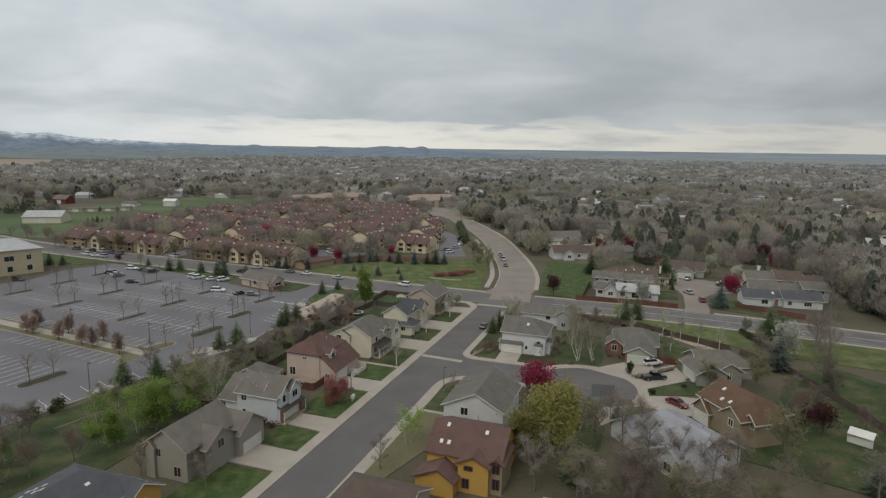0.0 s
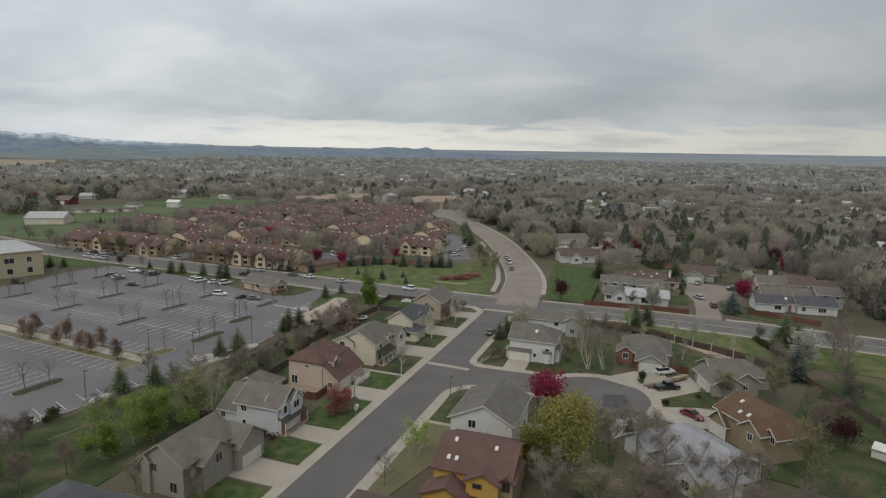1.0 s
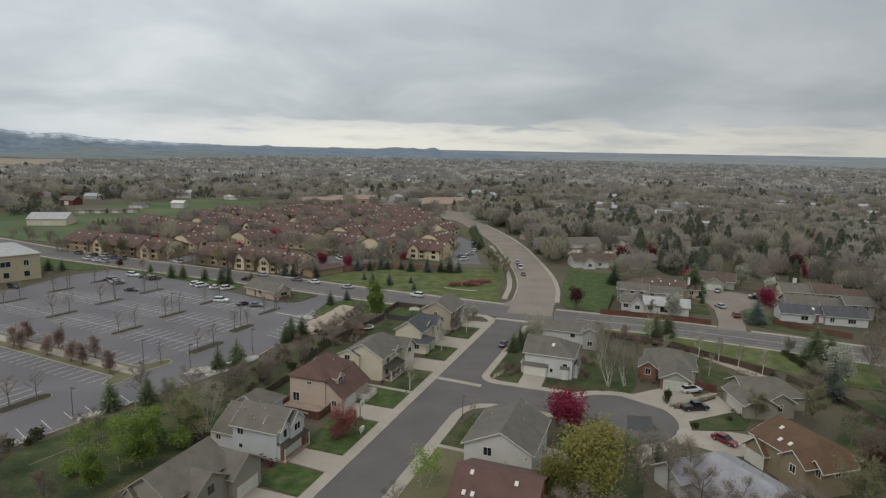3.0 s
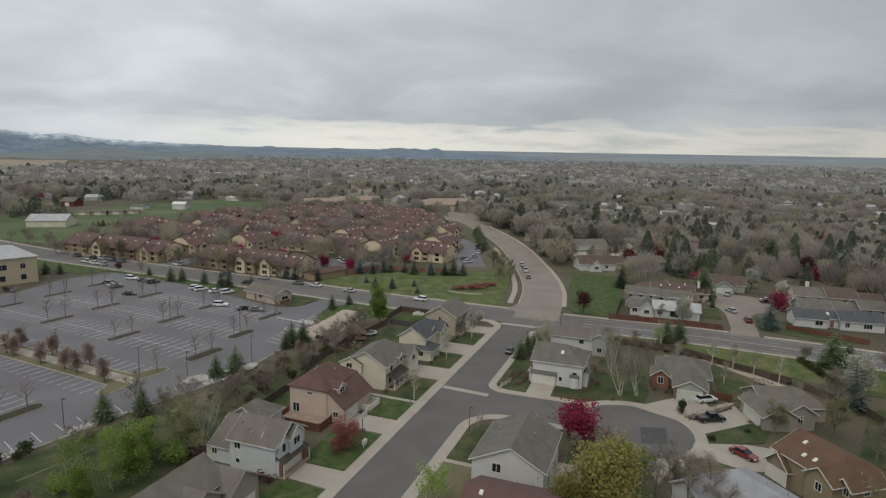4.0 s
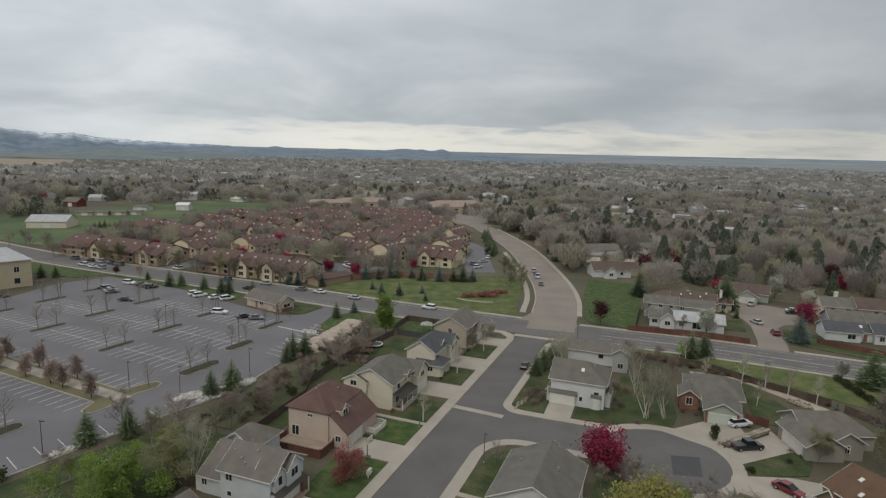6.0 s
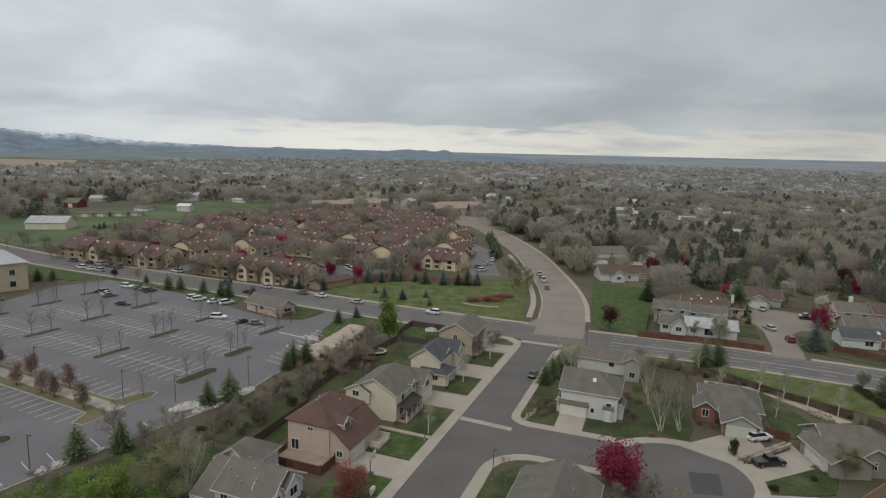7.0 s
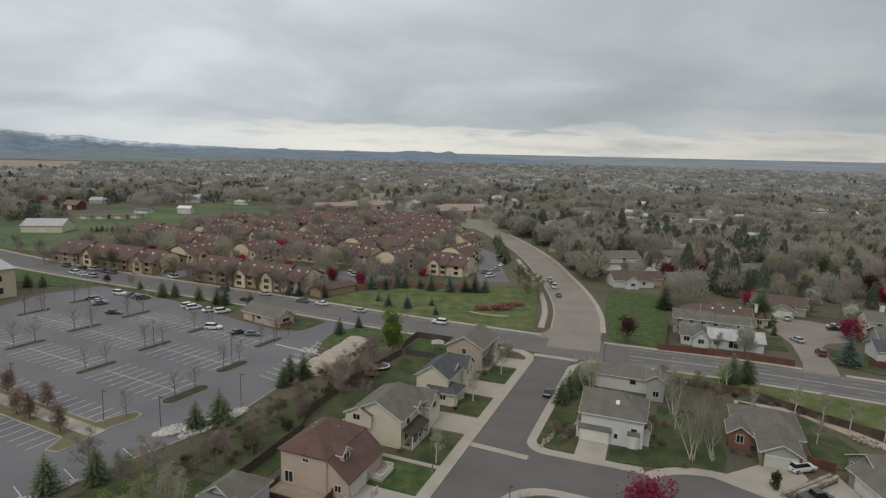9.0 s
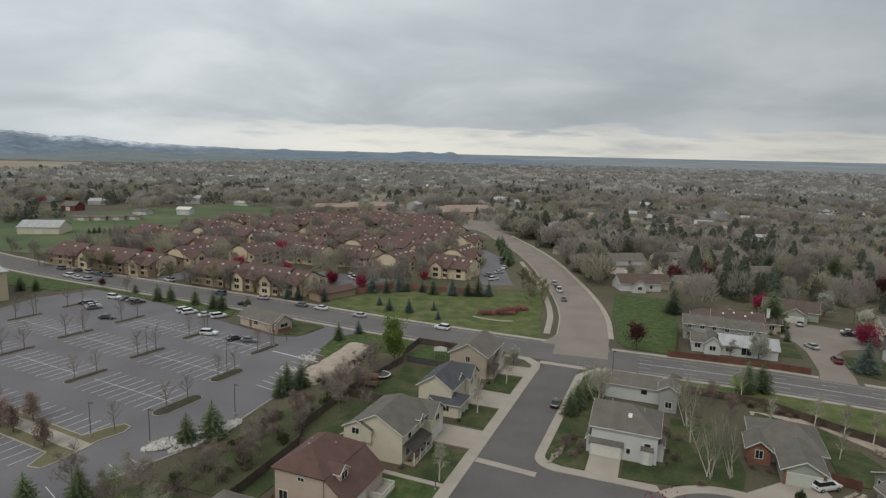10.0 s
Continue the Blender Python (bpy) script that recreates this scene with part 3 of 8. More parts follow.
lawn(14, [(11.2, -24), (13, -17), (17.5, -13), (24, -13), (22, -17.5), (16.5, -20.5), (16.5, -31), (11.3, -31)], label="corner lawn beside the street")
lawn(15, [(11.2, -32), (18, -32), (18, -44), (11.2, -70)], DRY, "thin yellowing lawn")
lawn(16, [(30, -13.5), (30, -36), (45, -36), (45, -24), (36, -19)], LAWN, "leaf-strewn back garden")
lawn(17, [(23, 2), (32, 3.5), (41, 5.5), (42, 12), (40, 30), (30, 30), (29.5, 9), (23, 8)], label="shady lawn under pale-stemmed trees")
lawn(18, [(10.6, 4), (14, 1.8), (17.4, 1.8), (17.4, 12), (10.6, 14)], LAWN, "small corner lawn with a stone-edged bed")
lawn(19, [(10.6, 14), (17, 14), (17, 45), (10.6, 46)], label="shaded lawn under a pine")
lawn(20, [(22.5, 52.9), (50, 52.9), (90, 49.6), (160, 39), (160, 22), (84, 30), (62, 40), (40, 46), (22, 47)], VERGE, "wide green verge beside the arterial road")
lawn(21, [(-4, 70.5), (-50, 72.4), (-78, 75.5), (-82, 84), (-62, 110), (-40, 118), (-20, 131), (-17.5, 128), (-12, 104), (-9.5, 88), (-6, 74)], VERGE, "open green lawn before the brick-walled condominiums")
lawn(22, [(-226, 64), (-150, 59.5), (-100, 57.3), (-96, 50), (-124, 54), (-166, 59), (-172, 50), (-230, 45)], LUSH, "green strip north of the car park")
lawn(23, [(14.2, 86), (14.8, 78), (17.5, 73), (30, 72), (31.5, 96), (27, 140), (8, 140), (10, 112)], LUSH, "green lawn with a footpath")
lawn(24, [(52, -3.6), (53, -8.6), (62, -4), (64, 3), (60, 4)], LAWN, "small green lawn between two drives")
lawn(25, [(50, -15), (62, -14), (58, -19), (50, -22)], LAWN, "small lawn beside a concrete drive")
lawn(26, [(56, 15), (60, 15), (64, 24), (58, 36), (46, 40), (44, 33), (56, 31)], LAWN, "back garden lawn with a stepping path")
lawn(27, [(71.5, 76), (90, 70), (98, 74), (84, 88), (72, 92)], LAWN, "front lawn beside the side street")
lawn(28, [(49, 84), (61.5, 84), (61.5, 98), (56, 96)], LAWN, "small corner lawn")
lawn(29, [(66, -30), (100, -40), (120, 0), (95, 25), (84, 20), (78, 0)], LAWN, "shaded green back gardens")
lawn(30, [(-400, 140), (-330, 104), (-268, 94), (-246, 96), (-246, 110), (-250, 180), (-255, 230), (-262, 322), (-310, 356), (-372, 352), (-392, 268), (-372, 200)], FIELD, "wide green pasture with barns")

# ---- drives and paths ----
def drive(n, outline, mat=CONCRETE, label="pale concrete driveway", z=0.16):
    return slab("driveway_%d" % n, outline, 0.0, z, mat, label, "driveway")


drive(1, [(-11.3, -45.6), (-0.1, -46.4), (-0.1, -40.8), (-11.3, -41)])
drive(2, [(-13, -60.5), (-0.1, -60.5), (-0.1, -54), (-13, -54)])
drive(3, [(-12, -27), (-0.1, -27), (-0.1, -21), (-12, -21)])
drive(4, [(-9.8, 1.2), (-0.1, 1.2), (-0.1, 8.6), (-9.8, 8.6)])
drive(5, [(-9.5, 19.6), (-0.1, 19.6), (-0.1, 27.6), (-9.5, 27.6)])
drive(6, [(-10, 39), (-0.1, 39), (-0.1, 46), (-10, 45)])
drive(7, [(17.5, 0.1), (22.7, 0.1), (22.5, 8.6), (17.4, 8.6)])
drive(8, [(39.5, 3.4), (48.8, -0.6), (50, 2), (53.8, 9), (53, 12), (47, 11.4)])
drive(9, [(49.6, 0.4), (51, -5.4), (61.2, 4.4), (58.6, 11.8), (54.5, 8.4)])
drive(10, [(50.2, -9), (49.6, -13.6), (58, -16), (62, -15), (63.5, -6), (59, -6)])
drive(11, [(28.4, -33), (33.5, -33), (33.5, -25), (28.4, -25)], label="concrete patio slab")
drive(12, [(58, 118), (63, 118), (63, 123), (58, 123)])
drive(13, [(-13, -12.1), (-2, -12.3), (-2, -11.3), (-13, -11.1)], label="narrow concrete garden path")
drive(14, [(11.2, -31.9), (18.2, -32.1), (18.2, -31.1), (11.2, -30.9)], label="narrow concrete garden path")
drive(15, [(45, 38.6), (56, 38), (69, 26.5), (71.5, 28), (58, 40.2), (45, 40.4)], GRAVEL, "winding gravel garden path", 0.13)
drive(16, [(44.4, -26), (50, -17.4), (47.5, -15.6), (42.6, -19)], label="pale concrete driveway behind bare shrubs")

# ---- car park ----
LOT_TURN = -26.3
LX, LY = Vector((0.8965, -0.4431)), Vector((0.4431, 0.8965))
LOT_ORIGIN = Vector((-85.3, 171.3))


def lot_at(p, q, z=0.0, turn=0.0):
    w = LOT_ORIGIN + LX * p + LY * q
    return pose(w.x, w.y, z, 0, 0, LOT_TURN + turn)


def lot_outline(points):
    return [tuple(LOT_ORIGIN + LX * p + LY * q) for p, q in points]


slab("car_park", [(-54.5, 36), (-57, 46), (-52, 54.6), (-66, 55.4), (-66.5, 42), (-72, 40), (-90, 44), (-124, 53), (-162, 57.5), (-168, 40), (-163, 20), (-172, 0), (-215, -40), (-230, -130), (-75, -130), (-60, -90), (-54, -58), (-49, -31), (-44.5, -14), (-46, 7)],
     0.0, 0.03, LOT, "large grey asphalt car park with painted bays", "car park")

# painted bay lines: two rows back to back, then an aisle
lines = thing("bay_marking", Matrix(), "white painted parking bay lines on the asphalt", "road marking", kind="structure")
short = bpy.data.meshes.new("bay_line")
bm = bmesh.new()
box(bm, -0.06, 0.06, -2.65, 2.65, 0.03, 0.04)
bm.to_mesh(short)
bm.free()
short.materials.append(LINE)
long_line = bpy.data.meshes.new("centre_line")
bm = bmesh.new()
box(bm, -12.2, 12.2, -0.06, 0.06, 0.03, 0.04)
bm.to_mesh(long_line)
bm.free()
long_line.materials.append(LINE)
# rows of bays: (row's middle, first bay, last bay, both sides)
ROWS = [(0.0, 0, 30, True), (0.0, -30, 0, True), (16.9, -2, 26, True), (16.9, -32, -2, True), (34, -4.5, 21, True), (34, -33, -4.5, True), (0.0, -60, -30, True), (17.5, -60, -32, True)]
for q, p0, p1, double in ROWS:
    m = (p0 + p1) / 2
    shared("centre_line", long_line, lines, lot_at(m, q))
    count = 9
    for k in range(count):
        p = m + (k - (count - 1) / 2) * 2.72
        for side in (-1, 1):
            shared("bay_line", short, lines, lot_at(p, q + side * 2.7))
for k in range(14):
    shared("bay_line", short, lines, lot_at(26.0 - 2.72 * k, -14.8))
    shared("bay_line", short, lines, lot_at(26.3 - 2.72 * k, -27.0))
    shared("bay_line", short, lines, lot_at(-14 - 2.72 * k, -14.8))
    shared("bay_line", short, lines, lot_at(22 - 2.72 * k, -44.2))
    shared("bay_line", short, lines, lot_at(22 - 2.72 * k, -38.8))
EDGE = [(-49.5, -28.5), (-48.3, -25.6), (-52.2, -37), (-53.2, -40), (-54, -43.5), (-55, -47), (-55.6, -51), (-56.5, -55), (-57.5, -60), (-58, -64)]
for u, v in EDGE:
    shared("bay_line", short, lines, at(u - 1.2, v, 0, 70))
for k in range(11):
    shared("bay_line", short, lines, at(-51.5 - 0.28 * k, 9 + 2.6 * k, 0, 78))
bm = bmesh.new()
box(bm, -7.5, 7.5, -0.2, 0.2, 0.03, 0.04)
me = bpy.data.meshes.new("stop_line")
bm.to_mesh(me)
bm.free()
me.materials.append(LINE)
shared("stop_line", me, lines, at(-57.5, 28.5, 0, -8))

islands = []


def island(p, q, long=10.0, wide=2.0, turn=0.0, label="narrow kerbed island with dark mulch"):
    """A kerbed planting island with rounded ends."""
    e = thing("traffic_island", lot_at(p, q, 0, turn), label, "traffic island", "islands in the car park")

    def pill(l, w, n=8):
        r = w / 2
        top = [(r * math.cos(math.pi * i / n), l / 2 - r + r * math.sin(math.pi * i / n)) for i in range(n + 1)]
        return top + [(-x, -y) for x, y in top]
    bm = bmesh.new()
    prism(bm, pill(long, wide), 0.0, 0.16)
    part("kerb", bm, CONCRETE, e)
    bm = bmesh.new()
    prism(bm, pill(long - 0.36, wide - 0.36), 0.165, 0.24)
    part("bed", bm, MULCH, e, "dark mulch and dry grass")
    islands.append((p, q))


for p, q in ((0, 0), (-2.3, 16.9), (-31.9, 17.4), (-32.9, 34.1), (-4.5, 33.9), (19.8, 34), (-60, 19.8), (-30, 1)):
    island(p, q)
island(29.8, -0.5, 11.0, 3.2, label="wide kerbed island with dry grass")
island(25.5, 16.1, 9.0, 3.0, label="wide kerbed island with dry grass")
island(25.4, -41.6, 10.5, 3.0, label="kerbed island with dry grass")
island(-58, 3, 9.5, 2.0)
island(-62, 36, 9.0, 2.0)
MEDIAN = lot_outline([(-70, -17.6), (26.5, -17.6), (27.4, -13.2), (28.6, -11.0), (30.4, -11.2), (31.4, -13.2), (30.6, -17.6), (31.2, -22.2), (31.8, -25), (31.6, -27.6), (29.2, -28.2), (27.2, -24.2), (-70, -24.2)])
bm = bmesh.new()
prism(bm, MEDIAN, 0.0, 0.15)
median = structure("median", bm, DRY, "dry grass median with a footpath through the car park", "median")
bm = bmesh.new()
for p, q in zip(MEDIAN, MEDIAN[1:]):
    beam(bm, (*p, 0.08), (*q, 0.08), 0.26, 0.17)
structure("kerb_1", bm, CONCRETE, "pale concrete kerb round the dry median", "kerb")
bm = bmesh.new()
prism(bm, lot_outline([(-70, -18.8), (31.2, -18.8), (31.5, -21.8), (-70, -21.8)]), 0.0, 0.18)
structure("pavement_12", bm, CONCRETE, "pale concrete footpath through the car park", "pavement")
bm = bmesh.new()
for a, b in (((-46.3, 6), (-44.6, -14)), ((-44.6, -14), (-49, -31)), ((-49, -31), (-54, -58)), ((-54, -58), (-60, -90)), ((-46.3, 6), (-56, 36))):
    p, q = spot(*a), spot(*b)
    beam(bm, (*p, 0.08), (*q, 0.08), 0.3, 0.17)
structure("pavement_13", bm, CONCRETE, "pale kerb round the car park", "kerb")
strip("pavement_14", [(-46, -62), (-44, -51), (-42.3, -42), (-40.8, -37.5), (-38.2, -32), (-38.6, -26), (-39.2, -20)], -0.2, 0.2, 0.0, 0.108, DRY, "narrow dry path along the rough belt", "pavement")


def rock_heap(u, v, lengths, wides, high, count, label, turn=0.0, seed=1, mat=None):
    """A spread of pale rip-rap stones."""
    rnd = random.Random(seed)
    e = thing("rock_bed", at(u, v, 0, turn), label, "rocks")
    bm = bmesh.new()
    for _ in range(count):
        x, y = rnd.uniform(-lengths, lengths), rnd.uniform(-wides, wides)
        if (x / lengths) ** 2 + (y / wides) ** 2 > 1:
            continue
        s = rnd.uniform(0.25, 0.62)
        m = Matrix.LocRotScale((x, y, s * 0.3 + high * (1 - (x / lengths) ** 2)), Euler((rnd.random() * 3, rnd.random() * 3, rnd.random() * 3)), (s, s * rnd.uniform(0.6, 1), s * 0.6))
        bmesh.ops.create_icosphere(bm, subdivisions=1, radius=0.7, matrix=m)
    tagged(part("rubble", bm, mat or STONE, e), kind="stuff")


rock_heap(-46.2, -13.5, 7.6, 2.1, 0.12, 620, "bed of pale rip-rap stones at the car park's edge", 80, 1)
rock_heap(-50.2, -19, 3.8, 1.8, 0.12, 300, "bed of pale rip-rap stones at the car park's edge", 60, 2)
rock_heap(-52, -43, 5.4, 0.9, 0.08, 200, "strip of pale rip-rap stones", 75, 3)
rock_heap(-54.5, -57, 3.0, 0.8, 0.1, 40, "strip of pale rip-rap stones", 75, 4)
rock_heap(-54, 28.5, 2.4, 1.8, 0.15, 60, "small pile of pale stones by the stop line", 0, 5)
rock_heap(-53, 20, 2.8, 1.6, 0.12, 70, "small bed of pale stones", 0, 6)
# stacked stone terrace between two drives, in two tiers
terrace = thing("retaining_wall", at(48.9, 1.6, 0.0, 50), "two-tier dry-stone terrace between two drives", "retaining wall")
rnd = random.Random(19)
block = bpy.data.meshes.new("stone")
bm = bmesh.new()
box(bm, -0.5, 0.5, -0.5, 0.5, -0.5, 0.5)
bmesh.ops.bevel(bm, geom=bm.edges[:], offset=0.12, segments=1, affect="EDGES")
bm.to_mesh(block)
bm.free()
block.materials.append(WALL_STONE)
for tier, (back, start, end) in enumerate(((0.0, 0.0, 12.4), (-1.3, 1.2, 12.0))):
    for course in range(2):
        x = start + 0.3 * course
        while x < end:
            w = rnd.uniform(0.55, 1.0)
            m = Matrix.LocRotScale((x + w / 2, back + rnd.uniform(-0.06, 0.06), 0.17 + 0.32 * course + 0.5 * tier), Euler((0, 0, rnd.uniform(-0.12, 0.12))), (w * 0.97, 0.6, 0.34))
            shared("stone", block, terrace, m)
            x += w
bm = bmesh.new()
box(bm, 0.6, 12.2, -1.6, -0.2, 0.0, 0.5)
part("earth_fill", bm, SOIL, terrace, "brown soil and dry planting")
rock_heap(66, 29, 3.0, 1.6, 0.1, 50, "pale stones in a garden bed", -40, 8, WALL_STONE)
rock_heap(12.2, 5.4, 3.4, 0.5, 0.1, 60, "ring of tan stones round a corner bed", 80, 9, WALL_STONE)

# long earth mound with a gravel top
bm = bmesh.new()
rnd = random.Random(11)
rows = []
for i in range(25):
    s = i / 24
    u, v = -45.0 + 0.6 * math.sin(s * 5), 13.5 + 30.5 * s
    w = 2.9 * min(1, 0.25 + 6 * s, 0.25 + 6 * (1 - s))
    h = 1.9 * min(1, 8 * s, 8 * (1 - s))
    row = []
    for off, k in ((-1.5, 0), (-1.0, 0.85), (-0.4, 1.0), (0.4, 0.95), (0.95, 0.8), (1.5, 0)):
        p = spot(u + off * w + rnd.uniform(-0.2, 0.2), v)
        row.append(bm.verts.new((*p, max(0, h * k + (rnd.uniform(-0.15, 0.15) if k else 0)))))
    rows.append(row)
for r, s in zip(rows, rows[1:]):
    for k in range(5):
        bm.faces.new((r[k], r[k + 1], s[k + 1], s[k]))
bmesh.ops.recalc_face_normals(bm, faces=bm.faces)
structure("gravel_mound", bm, GRAVEL, "long tan gravel and earth mound beside the car park", "mound")

# ---- houses ----
def siding(name, c):
    return banded(name, tuple(x * 0.9 for x in c), tuple(min(1, x * 1.06) for x in c), 0.2, 0.75, 0.35)


WALL_WHITE = siding("white_siding", (0.50, 0.51, 0.52))
WALL_BLUEWHITE = siding("bluish_white_siding", (0.47, 0.495, 0.53))
WALL_CREAM = siding("cream_siding", (0.54, 0.505, 0.42))
WALL_TAN = siding("tan_siding", (0.36, 0.31, 0.26))
WALL_PINK = siding("pinkish_beige_siding", (0.45, 0.37, 0.32))
WALL_GREY = siding("grey_siding", (0.33, 0.34, 0.34))
WALL_TAUPE = siding("taupe_siding", (0.26, 0.245, 0.22))
WALL_OCHRE = siding("ochre_siding", (0.42, 0.26, 0.07))
WALL_OLIVE = siding("olive_ochre_siding", (0.245, 0.2, 0.135))
WALL_SAGE = siding("sage_siding", (0.30, 0.33, 0.29))
ROOF_GREY = shingles("grey_shingles", (0.118, 0.109, 0.098))
ROOF_TAUPE = shingles("taupe_shingles", (0.128, 0.116, 0.104))
ROOF_RED = shingles("red_brown_shingles", (0.105, 0.062, 0.055))
ROOF_SLATE = shingles("slate_blue_shingles", (0.07, 0.072, 0.082))
ROOF_ORANGE = shingles("orange_brown_shingles", (0.104, 0.064, 0.042))
ROOF_BROWN = shingles("brown_shingles", (0.096, 0.07, 0.06))
ROOF_PALE = shingles("pale_metal_roof", (0.34, 0.345, 0.36))
ROOF_LILAC = shingles("pale_lilac_shingles", (0.25, 0.252, 0.28))
ROOF_CONDO = shingles("maroon_brown_shingles", (0.104, 0.064, 0.058))
PORCH_FLOOR = material("porch_boards", (0.22, 0.17, 0.14), (0.33, 0.27, 0.22), 0.9, 0.6, 9.0, 0.2)

SIDES = {"e": (1, 0), "w": (-1, 0), "n": (0, 1), "s": (0, -1)}


class House:
    """A house on its lot: wings with gabled or hipped roofs, windows, doors, porches."""

    def __init__(self, u, v, label, wall, roof, turn=0.0, trim=None, group="houses on the street", m=None, name="house", category="house"):
        self.root = thing(name, at(u, v, 0, turn) if m is None else m, label, category, group)
        self.wall_mat, self.roof_mat, self.trim_mat = wall, roof, trim or TRIM

    def wing(self, x0, x1, y0, y1, eave, ridge, axis="x", peak=0.5, hip0=0.0, hip1=0.0, over=0.45, wall=None, roof=None, low=None, base=0.0, fascia=True):
        """Walls and roof over a rectangle. axis: the ridge's way; peak: where it stands across; low: the eave height on the far side of the peak."""
        swap = axis == "y"
        a0, a1, b0, b1 = (y0, y1, x0, x1) if swap else (x0, x1, y0, y1)
        low = eave if low is None else low
        bp = b0 + (b1 - b0) * peak
        put = (lambda a, b, z: (b, a, z)) if swap else (lambda a, b, z: (a, b, z))
        bm = bmesh.new()
        ends = []
        for a, hip in ((a0, hip0), (a1, hip1)):
            outline = [(b0, base), (b1, base), (b1, low - 0.06)]
            outline += [] if hip else [(bp, ridge - 0.08)]
            outline += [(b0, eave - 0.06)]
            ends.append(([bm.verts.new(put(a, b, z)) for b, z in outline], hip))
        for ring, _ in ends:
            bm.faces.new(ring)
        (r0, h0), (r1, h1) = ends
        bm.faces.new((r0[0], r0[-1], r1[-1], r1[0]))
        bm.faces.new((r0[1], r0[2], r1[2], r1[1]))
        bm.faces.new((r0[0], r0[1], r1[1], r1[0]))
        bmesh.ops.recalc_face_normals(bm, faces=bm.faces)
        part("wall", bm, wall or self.wall_mat, self.root)
        s0, s1 = (ridge - eave) / max(0.1, bp - b0), (ridge - low) / max(0.1, b1 - bp)
        e0, e1 = eave - over * s0, low - over * s1
        bm = bmesh.new()
        rise = 0.10
        p = [bm.verts.new(put(a, b, z + rise)) for a, b, z in (
            (a0 - over, b0 - over, e0), (a1 + over, b0 - over, e0), (a1 + over, b1 + over, e1), (a0 - over, b1 + over, e1),
            ((a0 + hip0 if hip0 else a0 - over), bp, ridge), ((a1 - hip1 if hip1 else a1 + over), bp, ridge))]
        faces = [bm.faces.new((p[0], p[1], p[5], p[4])), bm.faces.new((p[2], p[3], p[4], p[5]))]
        if hip0:
            faces.append(bm.faces.new((p[3], p[0], p[4])))
        if hip1:
            faces.append(bm.faces.new((p[1], p[2], p[5])))
        bmesh.ops.recalc_face_normals(bm, faces=faces)
        if sum(f.normal.z for f in faces) < 0:
            bmesh.ops.reverse_faces(bm, faces=faces)
        bmesh.ops.solidify(bm, geom=faces, thickness=0.16)
        part("roof", bm, roof or self.roof_mat, self.root)
        if not fascia:
            return
        q = [Vector(put(a, b, z)) for a, b, z in ((a0 - over, b0 - over, e0), (a1 + over, b0 - over, e0), (a1 + over, b1 + over, e1), (a0 - over, b1 + over, e1))]
        boards = [(q[0], q[1]), (q[2], q[3])]
        for a, hip, i, j in ((a0 - over, hip0, 0, 3), (a1 + over, hip1, 1, 2)):
            if hip:
                boards.append((q[i], q[j]))
            else:
                top = Vector(put(a, bp, ridge))
                boards += [(q[i], top), (top, q[j])]
        for s, t in boards:
            bm = bmesh.new()
            beam(bm, s, t, 0.07, 0.16)
            part("eaves_board", bm, self.trim_mat, self.root)

    def window(self, side, x, y, z, wide=1.2, high=1.3, panes=2, name="window"):
        n = SIDES[side]
        bm = bmesh.new()
        t = 0.1
        tx, ty = -n[1], n[0]
        for s in (-1, 1):
            panel(bm, (x + tx * s * (wide / 2 + t / 2), y + ty * s * (wide / 2 + t / 2), z), n, t, high + 2 * t, -0.02, 0.07)
            panel(bm, (x, y, z + s * (high / 2 + t / 2)), n, wide, t, -0.02, 0.07)
        for k in range(1, panes):
            o = -wide / 2 + wide * k / panes
            panel(bm, (x + tx * o, y + ty * o, z), n, 0.07, high, -0.02, 0.06)
        frame_part = part(name, bm, self.trim_mat, self.root, "white framed window")
        for k in range(panes):
            o = -wide / 2 + wide * (k + 0.5) / panes
            bm = bmesh.new()
            panel(bm, (x + tx * o, y + ty * o, z), n, wide / panes - 0.07 if panes > 1 else wide, high, -0.02, 0.025)
            part("pane", bm, GLASS, frame_part, "dark glass pane")

    def garage(self, side, x, y, wide=4.8, high=2.15, mat=None, z=0.0, cells=4):
        n = SIDES[side]
        bm = bmesh.new()
        tx, ty = -n[1], n[0]
        for s in (-1, 1):
            panel(bm, (x + tx * s * (wide / 2 + 0.07), y + ty * s * (wide / 2 + 0.07), z + high / 2), n, 0.14, high, -0.02, 0.08)
        panel(bm, (x, y, z + high + 0.08), n, wide + 0.28, 0.16, -0.02, 0.08)
        surround = part("garage_door", bm, self.trim_mat, self.root, "framed double garage door")
        for row in range(cells):
            for col in range(cells):
                bm = bmesh.new()
                o = (col - (cells - 1) / 2) * wide / cells
                panel(bm, (x + tx * o, y + ty * o, z + (row + 0.5) * high / cells), n, wide / cells - 0.03, high / cells - 0.03, -0.02, 0.03)
                part("panel", bm, mat or DOOR_WHITE, surround)

    def door(self, side, x, y, mat=None, high=2.05, wide=0.95, z=0.15):
        n = SIDES[side]
        bm = bmesh.new()
        panel(bm, (x, y, z + high / 2), n, wide, high, -0.02, 0.05)
        d = part("front_door", bm, mat or self.trim_mat, self.root)
        bm = bmesh.new()
        tx, ty = -n[1], n[0]
        panel(bm, (x + tx * wide * 0.36, y + ty * wide * 0.36, z + 1.0), n, 0.08, 0.12, 0.05, 0.1)
        part("door_handle", bm, METAL, d)

